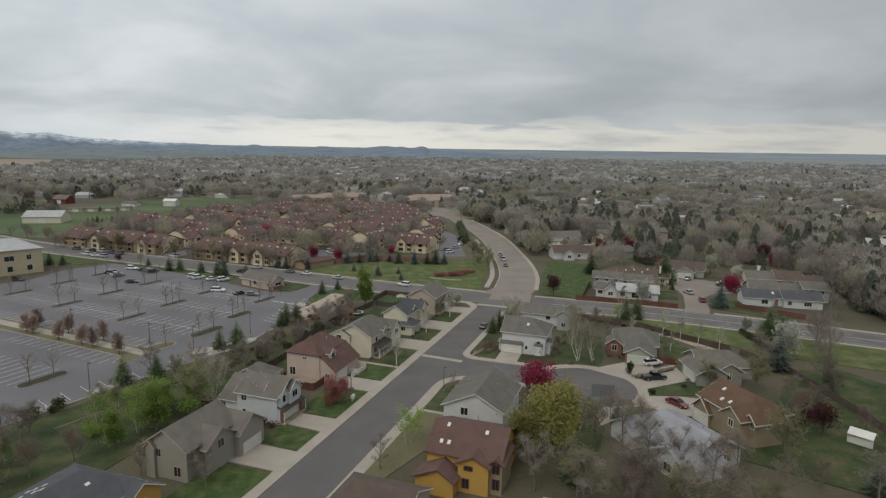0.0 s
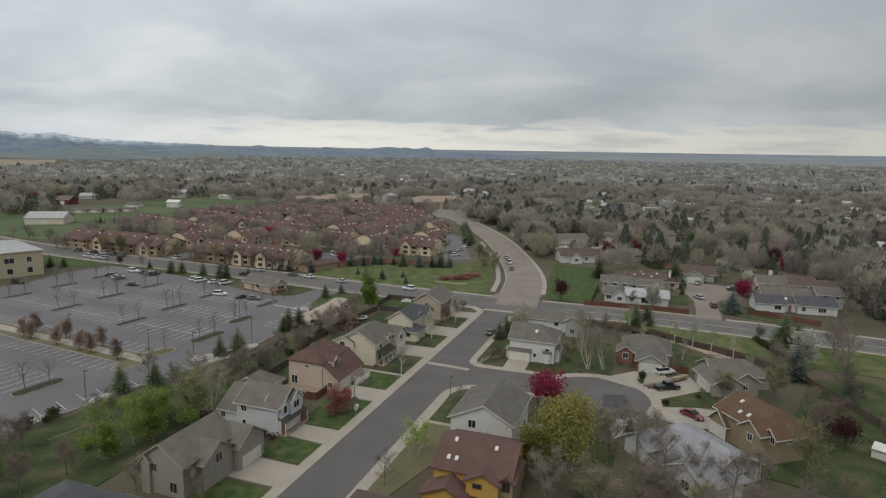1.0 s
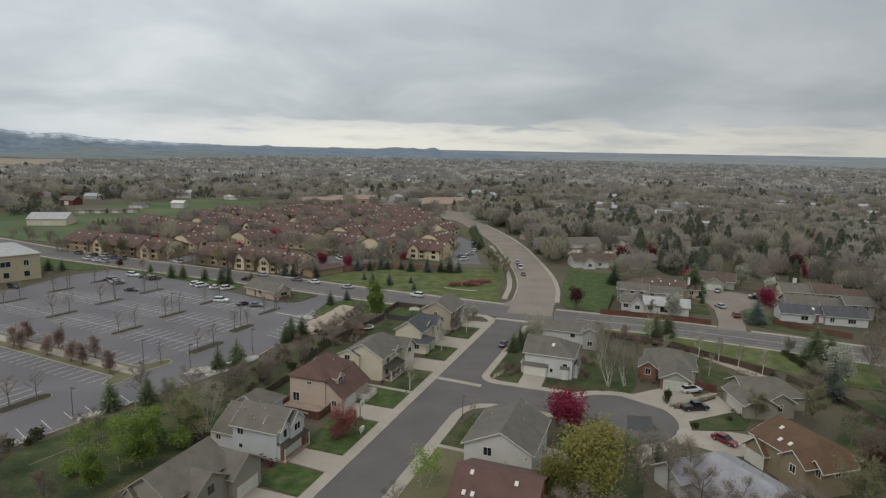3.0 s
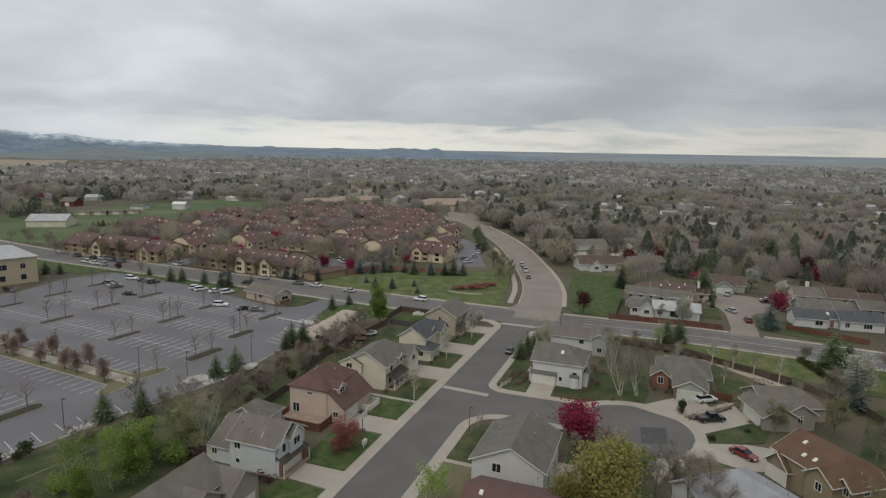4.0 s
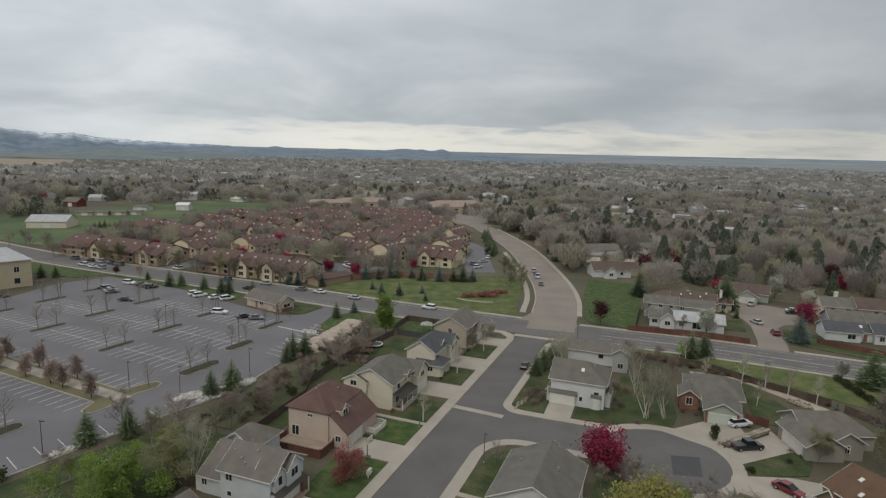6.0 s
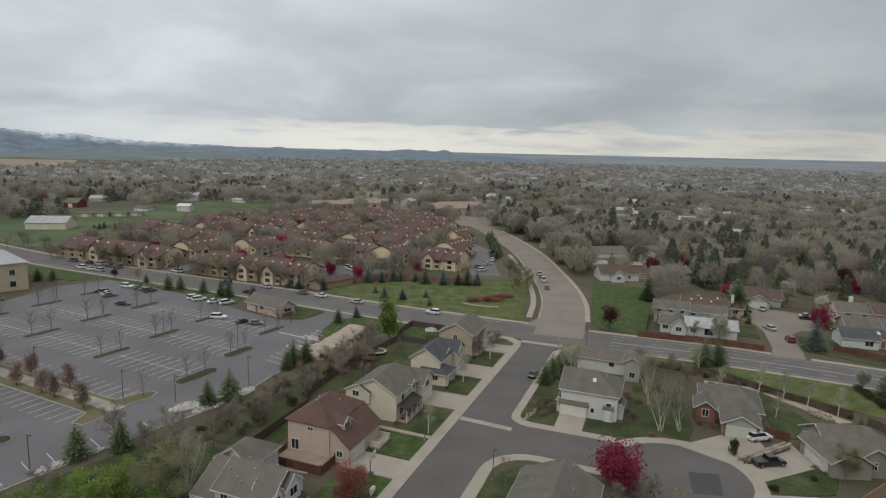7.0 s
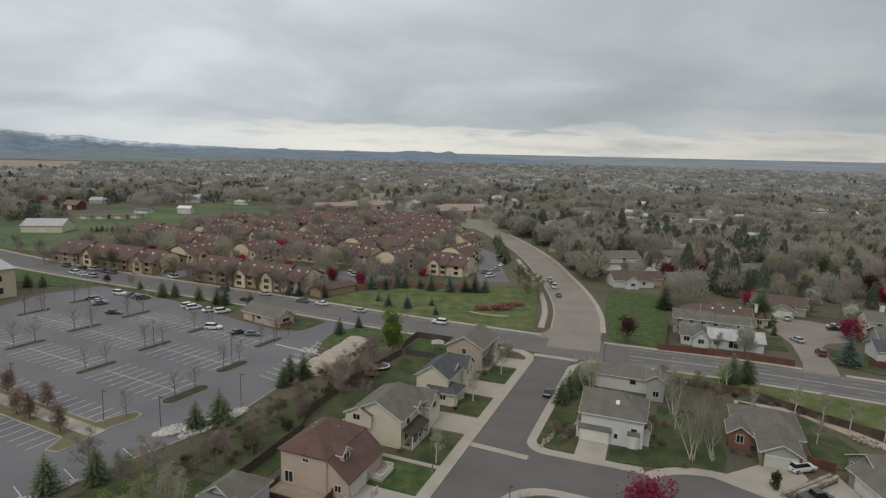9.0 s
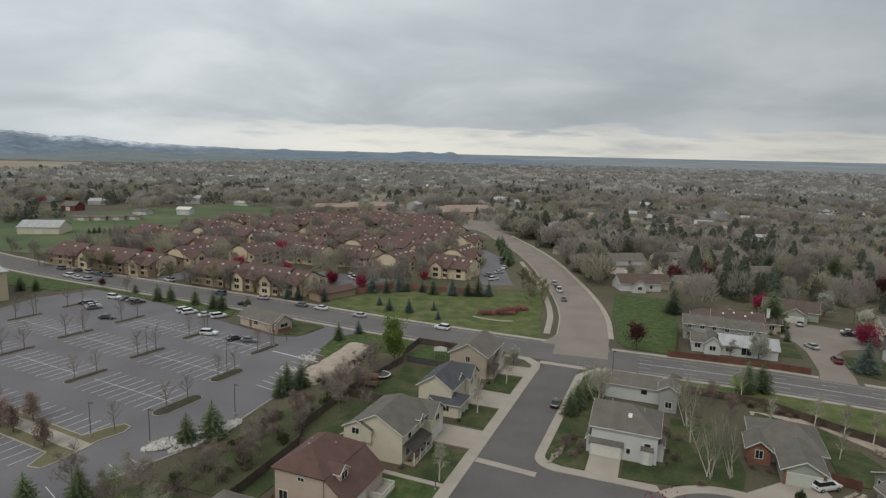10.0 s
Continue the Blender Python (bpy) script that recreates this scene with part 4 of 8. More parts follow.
    def porch(self, side, x0, x1, y0, y1, height, drop=0.8, rail=True, posts=3, roof=None):
        """A lean-to porch roof on posts over a deck; it falls away from the house towards its side."""
        n = SIDES[side]
        corner = [(x0, y0), (x1, y0), (x1, y1), (x0, y1)]
        bm = bmesh.new()

        def level(x, y):
            f = {"e": (x - x0) / (x1 - x0), "w": (x1 - x) / (x1 - x0), "n": (y - y0) / (y1 - y0), "s": (y1 - y) / (y1 - y0)}[side]
            return height - drop * f
        face = bm.faces.new([bm.verts.new((x + 0.25 * n[0] * 0, y, level(x, y))) for x, y in corner])
        bmesh.ops.solidify(bm, geom=[face], thickness=0.14)
        part("porch_roof", bm, roof or self.roof_mat, self.root)
        bm = bmesh.new()
        box(bm, x0, x1, y0, y1, 0.0, 0.35)
        part("porch_floor", bm, PORCH_FLOOR, self.root)
        front = {"e": ((x1, y0), (x1, y1)), "w": ((x0, y0), (x0, y1)), "n": ((x0, y1), (x1, y1)), "s": ((x0, y0), (x1, y0))}[side]
        for k in range(posts):
            f = k / max(1, posts - 1)
            px, py = front[0][0] * (1 - f) + front[1][0] * f - 0.12 * n[0], front[0][1] * (1 - f) + front[1][1] * f - 0.12 * n[1]
            bm = bmesh.new()
            box(bm, px - 0.07, px + 0.07, py - 0.07, py + 0.07, 0.3, level(px, py) - 0.1)
            part("post", bm, self.trim_mat, self.root)
        if rail:
            bm = bmesh.new()
            (ax, ay), (bx, by) = front
            beam(bm, (ax, ay, 1.2), (bx, by, 1.2), 0.07, 0.07)
            beam(bm, (ax, ay, 0.5), (bx, by, 0.5), 0.06, 0.06)
            for k in range(13):
                f = k / 12
                beam(bm, (ax + (bx - ax) * f, ay + (by - ay) * f, 0.5), (ax + (bx - ax) * f, ay + (by - ay) * f, 1.2), 0.04, 0.04)
            part("railing", bm, self.trim_mat, self.root, "white slatted porch railing")

    def dormer(self, side, x, y, z, wide=2.0, high=1.5, deep=2.4):
        """A small gabled window bay on the roof."""
        n = SIDES[side]
        if side in "ew":
            x0, x1 = (x - deep, x) if side == "e" else (x, x + deep)
            self.wing(x0, x1, y - wide / 2, y + wide / 2, z + high, z + high + wide * 0.38, "x", base=z, over=0.18)
        else:
            y0, y1 = (y - deep, y) if side == "n" else (y, y + deep)
            self.wing(x - wide / 2, x + wide / 2, y0, y1, z + high, z + high + wide * 0.38, "y", base=z, over=0.18)
        self.window(side, x, y, z + high * 0.6, wide * 0.62, high * 0.75)

    def skylight(self, x, y, z, slope_x=0.0, slope_y=0.0, size=0.9):
        bm = bmesh.new()
        box(bm, -size * 0.4, size * 0.4, -size * 0.6, size * 0.6, -0.05, 0.14)
        turn = Matrix.Translation((x, y, z)) @ Euler((math.atan(slope_y), -math.atan(slope_x), 0)).to_matrix().to_4x4()
        bmesh.ops.transform(bm, matrix=turn, verts=bm.verts)
        part("skylight", bm, TRIM, self.root, "white curb-mounted skylight")

    def vent(self, x, y, z):
        bm = bmesh.new()
        bmesh.ops.create_cone(bm, cap_ends=True, segments=8, radius1=0.09, radius2=0.07, depth=0.5, matrix=Matrix.Translation((x, y, z)))
        bmesh.ops.create_cone(bm, cap_ends=True, segments=8, radius1=0.15, radius2=0.06, depth=0.12, matrix=Matrix.Translation((x, y, z + 0.28)))
        part("roof_vent", bm, METAL, self.root, "pale metal roof vent")

    def chimney(self, x, y, z0, z1, w=0.9, mat=None):
        bm = bmesh.new()
        box(bm, x - w / 2, x + w / 2, y - w / 2, y + w / 2, z0, z1)
        box(bm, x - w / 2 - 0.1, x + w / 2 + 0.1, y - w / 2 - 0.1, y + w / 2 + 0.1, z1, z1 + 0.14)
        part("chimney", bm, mat or BRICK, self.root)


# white house with a rear wing and a gabled street front
h = House(-15.5, -42.5, "bluish white two-storey house with a taupe shingle roof", WALL_BLUEWHITE, ROOF_TAUPE)
h.wing(-3.9, 4.6, -4.0, 4.0, 5.2, 7.6, "x")
h.wing(-8.3, -3.9, -3.2, 4.6, 3.0, 6.0, "x", peak=0.66, low=4.6)
h.wing(-10.6, -4.4, 4.0, 10.6, 4.4, 6.4, "y", hip1=3.0)
h.wing(1.8, 5.1, -3.6, -1.2, 5.3, 6.5, "x", base=2.9, over=0.25)
h.wing(1.8, 5.5, -1.2, 2.2, 5.5, 7.0, "x", base=2.9, over=0.25)
h.porch("e", 4.6, 6.3, -4.0, 3.0, 3.3, 0.7, False, 2)
h.garage("e", 5.2, -0.4, 4.9)
bm = bmesh.new()
box(bm, 4.6, 5.2, -3.9, 2.4, 0, 2.7)
part("wall", bm, WALL_BLUEWHITE, h.root)
for y in (-3.5, 2.5):
    bm = bmesh.new()
    box(bm, 5.2, 5.75, y - 0.35, y + 0.35, 0, 2.7)
    part("brick_pier", bm, BRICK, h.root, "red brick garage pier")
h.window("e", 5.1, -2.4, 4.4, 0.9, 1.3, 1)
h.window("e", 5.5, 0.5, 4.5, 1.6, 1.2, 2)
h.window("s", -2.4, -4.0, 4.3, 1.1, 1.4)
h.window("s", -2.4, -4.0, 1.6, 0.7, 0.7, 1)
h.window("s", -7.6, -3.2, 1.8, 0.9, 0.9)
h.door("s", -8.7, -3.2)
for x, y, z in ((-3.2, -1.6, 6.8), (-1.4, -2.4, 6.3), (0.4, -1.0, 7.1), (1.6, -2.2, 6.4), (-2.4, 1.4, 7.0), (2.6, 1.2, 7.0), (-0.4, -2.9, 6.0)):
    h.vent(x, y, z)

# red-brown roofed house with a deck
h = House(-16.5, -21.0, "pinkish beige two-storey house under a large red-brown shingle roof", WALL_PINK, ROOF_RED)
h.wing(-5.6, 2.4, -5.2, 5.8, 6.2, 8.7, "y", hip0=3.2, hip1=3.6, fascia=False)
h.wing(2.4, 6.0, -5.0, 5.6, 6.1, 6.14, "y", peak=0.01, low=3.2, fascia=False)
h.dormer("e", 4.0, -2.2, 4.6, 2.4, 1.4, 3.0)
h.garage("e", 6.0, -2.2, 4.6)
bm = bmesh.new()
box(bm, 5.9, 8.2, 1.4, 5.4, 0.0, 0.5)
part("porch_floor", bm, CONCRETE, h.root)
for a, b in (((6.1, 1.4), (8.2, 1.4)), ((8.2, 1.4), (8.2, 5.4)), ((8.2, 5.4), (6.1, 5.4))):
    for z in (1.4, 0.62):
        bm = bmesh.new()
        beam(bm, (*a, z), (*b, z), 0.09, 0.1)
        part("rail", bm, TRIM, h.root, "white painted rail")
    for k in range(13):
        p = Vector(a).lerp(Vector(b), k / 12)
        bm = bmesh.new()
        beam(bm, (p.x, p.y, 0.5), (p.x, p.y, 1.4), 0.09, 0.05)
        part("picket", bm, TRIM, h.root)
h.window("s", -1.2, -5.2, 5.0, 1.0, 0.5)
h.window("s", -4.2, -5.2, 1.8, 1.4, 1.7)
h.window("s", 4.2, -5.0, 1.6, 1.0, 1.0)
for x, y, z in ((-3.4, 1.0, 7.7), (0.3, 1.6, 7.6), (-2.4, -1.4, 8.2)):
    h.vent(x, y, z)

# cream house with a grey roof
h = House(-14.0, -1.0, "cream two-storey house with a grey shingle roof and a railed porch", WALL_CREAM, ROOF_GREY)
h.wing(-6.2, 3.6, -7.6, 5.4, 5.4, 8.0, "y", peak=0.52, hip1=3.5)
h.wing(-7.0, -1.9, -8.1, -7.6, 5.2, 6.5, "y", base=2.9, over=0.3)
h.wing(-8.2, -6.2, -6.4, 0.5, 2.8, 3.8, "y", peak=0.98, over=0.35)
h.wing(0.0, 4.9, 1.6, 7.2, 4.6, 6.6, "x")
h.dormer("e", 4.2, -1.0, 4.2, 1.8, 1.5, 2.6)
h.porch("e", 3.6, 5.8, -7.4, 0.0, 3.4, 0.8, True, 4)
h.garage("e", 4.9, 4.4, 4.9)
h.window("e", 3.6, -4.8, 4.2, 1.1, 1.5, 1)
h.window("s", -4.8, -8.1, 4.6, 1.3, 1.0)
h.window("e", 4.9, 4.4, 3.8, 1.6, 1.1)
h.door("e", 3.6, -2.0)
h.window("e", 3.6, -5.4, 1.6, 1.4, 1.3)

# cream house with a slate-blue roof
h = House(-13.5, 20.0, "pale cream two-storey house with a slate-blue shingle roof", WALL_CREAM, ROOF_SLATE)
h.wing(-3.5, 3.5, -7.2, 5.0, 5.4, 7.7, "y", hip1=3.0)
h.wing(-0.5, 4.5, 0.6, 5.8, 5.2, 7.1, "x")
h.wing(-0.6, 5.4, -8.2, -3.0, 2.9, 4.2, "x", hip1=1.8, over=0.5)
h.dormer("e", 3.2, -1.2, 4.4, 2.4, 1.4, 2.4)
h.wing(-1.6, 0.4, -8.0, -7.4, 2.6, 3.4, "y", over=0.25, roof=ROOF_SLATE)
h.garage("e", 4.5, 3.2, 4.8)
h.window("s", 2.8, -8.2, 1.7, 1.2, 1.1)
h.window("e", 4.5, 2.0, 4.1, 1.0, 1.4)
h.window("e", 4.5, 4.4, 4.1, 1.0, 1.4)
for y in (-7.8, -5.6, -3.4):
    bm = bmesh.new()
    box(bm, 5.5, 5.7, y - 0.1, y + 0.1, 0, 2.6)
    part("post", bm, TRIM, h.root)

# tan house
h = House(-13.5, 40.0, "tan two-storey house with a taupe shingle roof", WALL_TAN, ROOF_TAUPE)
h.wing(-5.0, 4.0, -6.0, 6.0, 5.4, 7.9, "y")
h.wing(0.0, 5.0, -1.0, 5.5, 3.0, 4.8, "x")
h.garage("e", 5.0, 2.4, 4.8)
h.window("s", -0.6, -6.0, 4.2, 1.0, 1.3)
h.window("e", 4.0, -3.6, 4.2, 1.2, 1.3)
h.porch("e", 4.0, 5.6, -5.6, -1.4, 3.0, 0.6, False, 3)

# taupe house nearer
h = House(-14.5, -60.8, "taupe two-storey house with a grey-brown shingle roof", WALL_TAUPE, ROOF_TAUPE, trim=WALL_TAN)
h.wing(-5.0, 2.6, -7.0, 4.4, 5.3, 7.9, "y", peak=0.48)
h.wing(-1.0, 5.0, 2.0, 8.4, 4.2, 6.4, "x", hip1=0.0)
h.wing(-1.0, 4.0, -4.5, 2.0, 4.6, 6.6, "x")
h.window("s", -2.6, -7.0, 4.0, 0.8, 1.2)
h.window("s", 0.8, -7.0, 1.5, 1.2, 1.5)
h.window("e", 4.0, -1.2, 4.0, 1.3, 1.3)
h.garage("e", 5.0, 5.2, 4.8)
h.wing(-4.6, -3.0, -7.5, -7.0, 5.0, 5.9, "y", base=0.0, over=0.2)

# blue-grey roofed house with rooflights and a tan gable
h = House(-17.0, -82.0, "grey house with a blue-grey shingle roof and white rooflights", WALL_TAN, ROOF_SLATE)
h.wing(-6.5, 5.5, -6.5, 5.5, 5.2, 7.6, "y", hip1=4.0)
h.wing(2.0, 7.0, 1.0, 7.2, 4.2, 6.0, "x", wall=WALL_OCHRE)
for x, y in ((-4.4, -2.6), (-3.6, -2.2), (-3.0, -1.4), (-2.2, -3.4), (-1.4, -3.0), (-3.6, -4.2), (-5.0, -4.6), (1.8, 0.6)):
    h.skylight(x, y, 5.2 + (x + 6.5) * 0.4 if x < -0.5 else 5.2 + (5.5 - x) * 0.4, 0.4 if x < -0.5 else -0.4, 0, 0.55)
h.window("e", 7.0, 4.0, 3.0, 1.2, 1.2)

# gable-end house on the corner
h = House(23.6, -29.5, "off-white two-storey gable house with a light grey shingle roof", WALL_WHITE, ROOF_GREY)
h.wing(-5.6, 5.2, -8.6, 4.6, 5.3, 8.0, "y", peak=0.54)
h.wing(-6.2, 1.5, 3.0, 10.0, 2.9, 5.2, "y", hip1=2.8)
h.window("s", -1.8, -8.6, 4.4, 1.3, 1.3)
h.window("s", -1.8, -8.6, 1.7, 1.3, 1.2)
h.garage("n", -2.6, 10.0, 4.8)
h.window("e", 5.2, -4.0, 4.2, 1.2, 1.3)
h.window("e", 5.2, -4.0, 1.6, 1.2, 1.3)
h.window("e", 5.2, 1.0, 1.4, 1.6, 1.9)
h.vent(1.6, 3.2, 7.9)
h.vent(-3.2, -1.0, 7.0)
h.vent(2.4, -2.0, 7.4)

# ochre house with a red-brown roof
h = House(25.6, -49.2, "ochre two-storey house with a red-brown shingle roof and white rooflights", WALL_OCHRE, ROOF_RED, trim=RED_FENCE)
h.wing(-4.6, 6.5, -5.0, 7.0, 5.0, 7.8, "x", peak=0.42)
h.wing(0.6, 5.2, -6.4, 0.0, 4.7, 5.9, "y")
h.wing(-5.2, 0.6, -8.6, -5.0, 2.7, 4.2, "y", peak=0.6)
h.wing(-6.0, -4.6, -1.6, 2.2, 3.4, 4.4, "y", hip0=1.4, hip1=1.4)
h.wing(5.2, 7.0, -5.4, 1.0, 4.9, 5.6, "y", wall=WALL_OLIVE)
h.window("s", 2.2, -6.4, 3.9, 1.2, 0.6)
h.window("s", 6.1, -5.4, 4.1, 1.0, 1.5, 2)
h.window("s", 6.1, -5.4, 1.6, 1.0, 1.5, 2)
h.window("s", 1.8, -6.4, 1.5, 1.0, 1.4)
for x, y in ((-2.6, -0.9), (-2.9, -3.6), (-1.7, -3.6), (3.6, -1.2)):
    h.skylight(x, y, 5.15 + (y + 5.0) * 0.555, 0, 0.555, 0.6)
h.vent(1.0, 3.0, 7.5)

# house beside it, nearer the street
h = House(14.8, -66.0, "brown house with a dark brown shingle roof", WALL_TAN, ROOF_BROWN)
h.wing(-2.5, 9.0, -6.0, 5.0, 3.0, 5.6, "x", hip0=3.0)
h.window("s", 2.0, -6.0, 1.6, 1.2, 1.2)

# pale roofed bungalow turned to the cul-de-sac
h = House(58.0, -30.0, "white bungalow with a pale lilac-grey shingle roof", WALL_WHITE, ROOF_LILAC, -48)
h.wing(-7.5, 7.0, -6.0, 5.6, 2.9, 5.4, "x", hip0=3.0)
h.wing(2.0, 9.5, -8.6, -1.0, 2.9, 5.0, "y", hip0=0.0)
h.wing(-8.5, -3.0, -8.0, 0.0, 2.8, 4.6, "y")
h.window("s", 5.8, -8.6, 1.5, 1.6, 1.3)
h.window("e", 7.0, 2.5, 1.5, 1.4, 1.2)
for x, y in ((-4, -1), (-1, 2), (2, 2.4), (5, 1.4), (-2, -2.6), (6.2, -3.4)):
    h.vent(x, y, 4.6)
h.garage("w", -8.5, -4.0, 4.6)

# grey roofed house at the bottom
h = House(46.0, -62.0, "white house with a pale grey shingle roof", WALL_WHITE, ROOF_LILAC, 5)
h.wing(-6.0, 6.0, -5.0, 5.0, 2.9, 5.3, "x", hip0=3.0, hip1=3.0)
h.window("s", 1.0, -5.0, 1.5, 1.4, 1.2)

# orange-roofed house
h = House(69.5, -17.5, "olive two-storey house with an orange-brown shingle roof", WALL_OLIVE, ROOF_ORANGE, -54)
h.wing(-6.0, 5.2, -5.6, 4.4, 5.0, 7.4, "x", hip1=3.0)
h.wing(1.0, 5.4, -6.6, -1.0, 5.0, 6.6, "y")
h.wing(-6.6, -2.5, -6.2, 0.0, 3.0, 5.0, "y")
h.wing(4.4, 6.6, -4.6, 1.6, 4.8, 5.9, "y", hip0=0.0)
for x, y in ((-3.4, -2.4), (0.2, -4.2), (-1.6, -4.4)):
    h.skylight(x, y, 5.0 + (y + 5.6) * 0.48 + 0.12, 0, 0.48, 0.65)
h.window("s", 3.2, -6.6, 3.6, 1.0, 1.2)
h.window("s", 5.9, -4.6, 4.1, 0.8, 1.3)
h.window("e", 6.6, -1.6, 4.1, 1.0, 1.3)
h.garage("s", -4.55, -6.2, 3.8)

# white house north of the cul-de-sac
h = House(23.0, 14.0, "white two-storey house with a grey shingle roof and a double garage", WALL_WHITE, ROOF_GREY)
h.wing(-5.6, 5.2, -5.4, 5.0, 5.4, 8.0, "x", hip1=4.5)
h.wing(-6.4, -5.6, -5.0, -0.5, 2.8, 3.4, "y", over=0.25)
h.wing(-5.7, -0.4, -5.9, -5.4, 2.55, 3.0, "x", peak=0.98, over=0.25, fascia=False)
h.garage("s", -3.1, -5.9, 4.7)
h.window("s", 0.6, -5.4, 1.7, 0.6, 0.9, 1)
h.door("s", 3.6, -6.0)
h.wing(2.7, 4.5, -5.9, -5.4, 2.6, 3.0, "x", peak=0.98, over=0.15, fascia=False)
h.window("s", 3.6, -5.4, 3.3, 1.0, 0.6, 1)
h.window("e", 5.2, -2.0, 4.1, 1.0, 1.4)
h.window("e", 6.2, -2.0, 1.6, 1.4, 1.4)
h.wing(5.2, 6.2, -3.6, 0.0, 2.8, 3.3, "y", over=0.2)
h.skylight(0.4, -2.6, 6.82, 0, 0.5, 0.8)
h.vent(2.6, -1.2, 7.7)
h.vent(-3.0, 1.0, 7.7)

# house behind it
h = House(23.0, 37.5, "grey and white house with a dark grey shingle roof", WALL_WHITE, ROOF_TAUPE)
h.wing(-6.5, 4.6, -1.5, 4.5, 3.3, 4.7, "x", peak=0.6)
h.wing(4.6, 8.0, -5.0, -0.4, 4.7, 5.7, "y", wall=WALL_GREY)
h.window("e", 8.0, -2.8, 3.2, 0.9, 1.6, 1)
h.window("s", 1.5, -1.5, 2.2, 1.2, 1.0, 1)
h.window("s", 6.4, -5.0, 1.6, 1.2, 1.2)

# brick-fronted bungalow
h = House(49.0, 22.0, "bungalow with a grey shingle roof, brick front and sage garage", WALL_SAGE, ROOF_GREY)
h.wing(-5.6, 5.3, -3.6, 8.0, 2.9, 5.4, "x", hip0=4.0, hip1=4.0)
h.wing(-2.0, 4.0, -11.0, -2.0, 2.9, 4.5, "y", over=0.5)
h.wing(-6.6, -3.0, -5.4, 0.0, 2.9, 4.2, "y", wall=BRICK)
h.garage("s", 1.0, -11.0, 4.8, mat=DOOR_GREEN)
for x in (-1.75, 3.75):
    bm = bmesh.new()
    box(bm, x - 0.24, x + 0.24, -11.12, -10.5, 0, 2.5)
    part("brick_pier", bm, BRICK, h.root, "red brick garage pier")
h.window("s", -4.8, -5.4, 1.8, 1.1, 1.4)
h.door("s", -2.5, -3.6)

# house with a white garage facing the cul-de-sac
h = House(66.5, 9.5, "taupe bungalow with a grey-brown roof and a white double garage", WALL_TAUPE, ROOF_TAUPE, 19)
h.wing(-6.4, 0.0, -6.2, 3.0, 2.9, 4.8, "y")
h.wing(-4.0, 8.0, -1.5, 7.4, 3.0, 5.3, "x", hip1=4.0)
h.wing(-2.0, 3.6, -5.4, 2.0, 3.4, 5.1, "y", hip0=0.0)
h.garage("w", -6.4, -1.8, 6.4)
h.window("s", 0.8, -5.4, 2.0, 0.9, 1.3)
h.window("w", -4.0, 6.0, 1.6, 1.2, 1.2)

# ---- houses north of the arterial road ----
N = "houses north of the arterial road"
h = House(44.2, 82.0, "white house with a pale blue-grey roof behind a fence", WALL_WHITE, ROOF_PALE, 2, group=N)
h.wing(-3.0, 10.6, -3.5, 4.5, 2.9, 4.7, "x")
h.wing(-7.0, -3.0, -4.4, 4.0, 3.0, 4.9, "y", roof=ROOF_GREY)
h.wing(-10.0, -7.0, -3.0, 4.0, 2.8, 4.4, "x", roof=ROOF_GREY)
for x, y in ((-8.6, -3.0), (-5.0, -4.4), (-1.0, -3.5), (7.6, -3.5)):
    h.window("s", x, y, 1.7, 1.5, 1.2)
h.window("s", 3.2, -3.5, 1.6, 2.4, 1.9, 2)
h.door("s", 5.6, -3.5)
for x, y, z in ((0.5, 1.6, 4.6), (4.0, -1.0, 4.3), (8.0, 1.8, 4.5)):
    h.vent(x, y, z)
h = House(43.0, 94.5, "grey two-storey house with a long grey shingle roof", WALL_GREY, ROOF_GREY, 2, group=N)
h.wing(-11.0, -1.0, -4.0, 4.5, 4.6, 6.3, "x")
h.wing(-1.0, 9.5, -3.2, 4.5, 4.2, 5.8, "x")
h.wing(1.6, 5.2, -4.4, -2.0, 2.6, 3.5, "y", over=0.3)
for x in (-9.5, -6.2, -3.0):
    h.window("s", x, -4.0, 4.0, 1.1, 1.2)
    h.window("s", x, -4.0, 1.6, 1.1, 1.2)
for x in (0.4, 6.6, 8.4):
    h.window("s", x, -3.2, 3.5, 1.2, 1.1)
h.window("s", 3.4, -4.4, 1.5, 1.6, 1.3)
for x, y, z in ((-7.5, -1.4, 5.8), (-4.0, 1.0, 6.2), (2.5, -0.6, 5.4), (6.5, 1.8, 5.6)):
    h.vent(x, y, z)
h = House(46.0, 107.0, "brown-roofed long house with a white chimney", WALL_TAN, ROOF_BROWN, 2, group=N)
h.wing(-11.5, -6.0, -3.2, 5.0, 3.4, 5.4, "x", hip0=2.5)
h.wing(-6.0, 8.0, -4.0, 5.0, 3.6, 5.8, "x")
h.wing(8.0, 13.0, -1.0, 5.0, 3.4, 5.2, "x")
h.wing(-4.0, 3.0, 4.0, 9.0, 3.6, 5.6, "y")
h.chimney(9.6, 1.0, 4.0, 7.0, 0.8, TRIM)
h.window("s", -8.6, -3.2, 2.0, 1.4, 1.2)
h.window("s", -2.0, -4.0, 2.2, 1.4, 1.2)
h.window("s", 4.0, -4.0, 2.2, 1.4, 1.2)
h.window("s", 10.6, -1.0, 2.0, 1.4, 1.2)
for x, y, z in ((-3.0, -1.8, 5.1), (0.0, -1.0, 5.4), (3.0, -2.2, 4.9), (5.0, 0.0, 5.7)):
    h.skylight(x, y, z, 0, 0.4, 0.6)
h = House(66.0, 131.0, "sage bungalow with a white gabled garage", WALL_SAGE, ROOF_BROWN, -6, group=N)
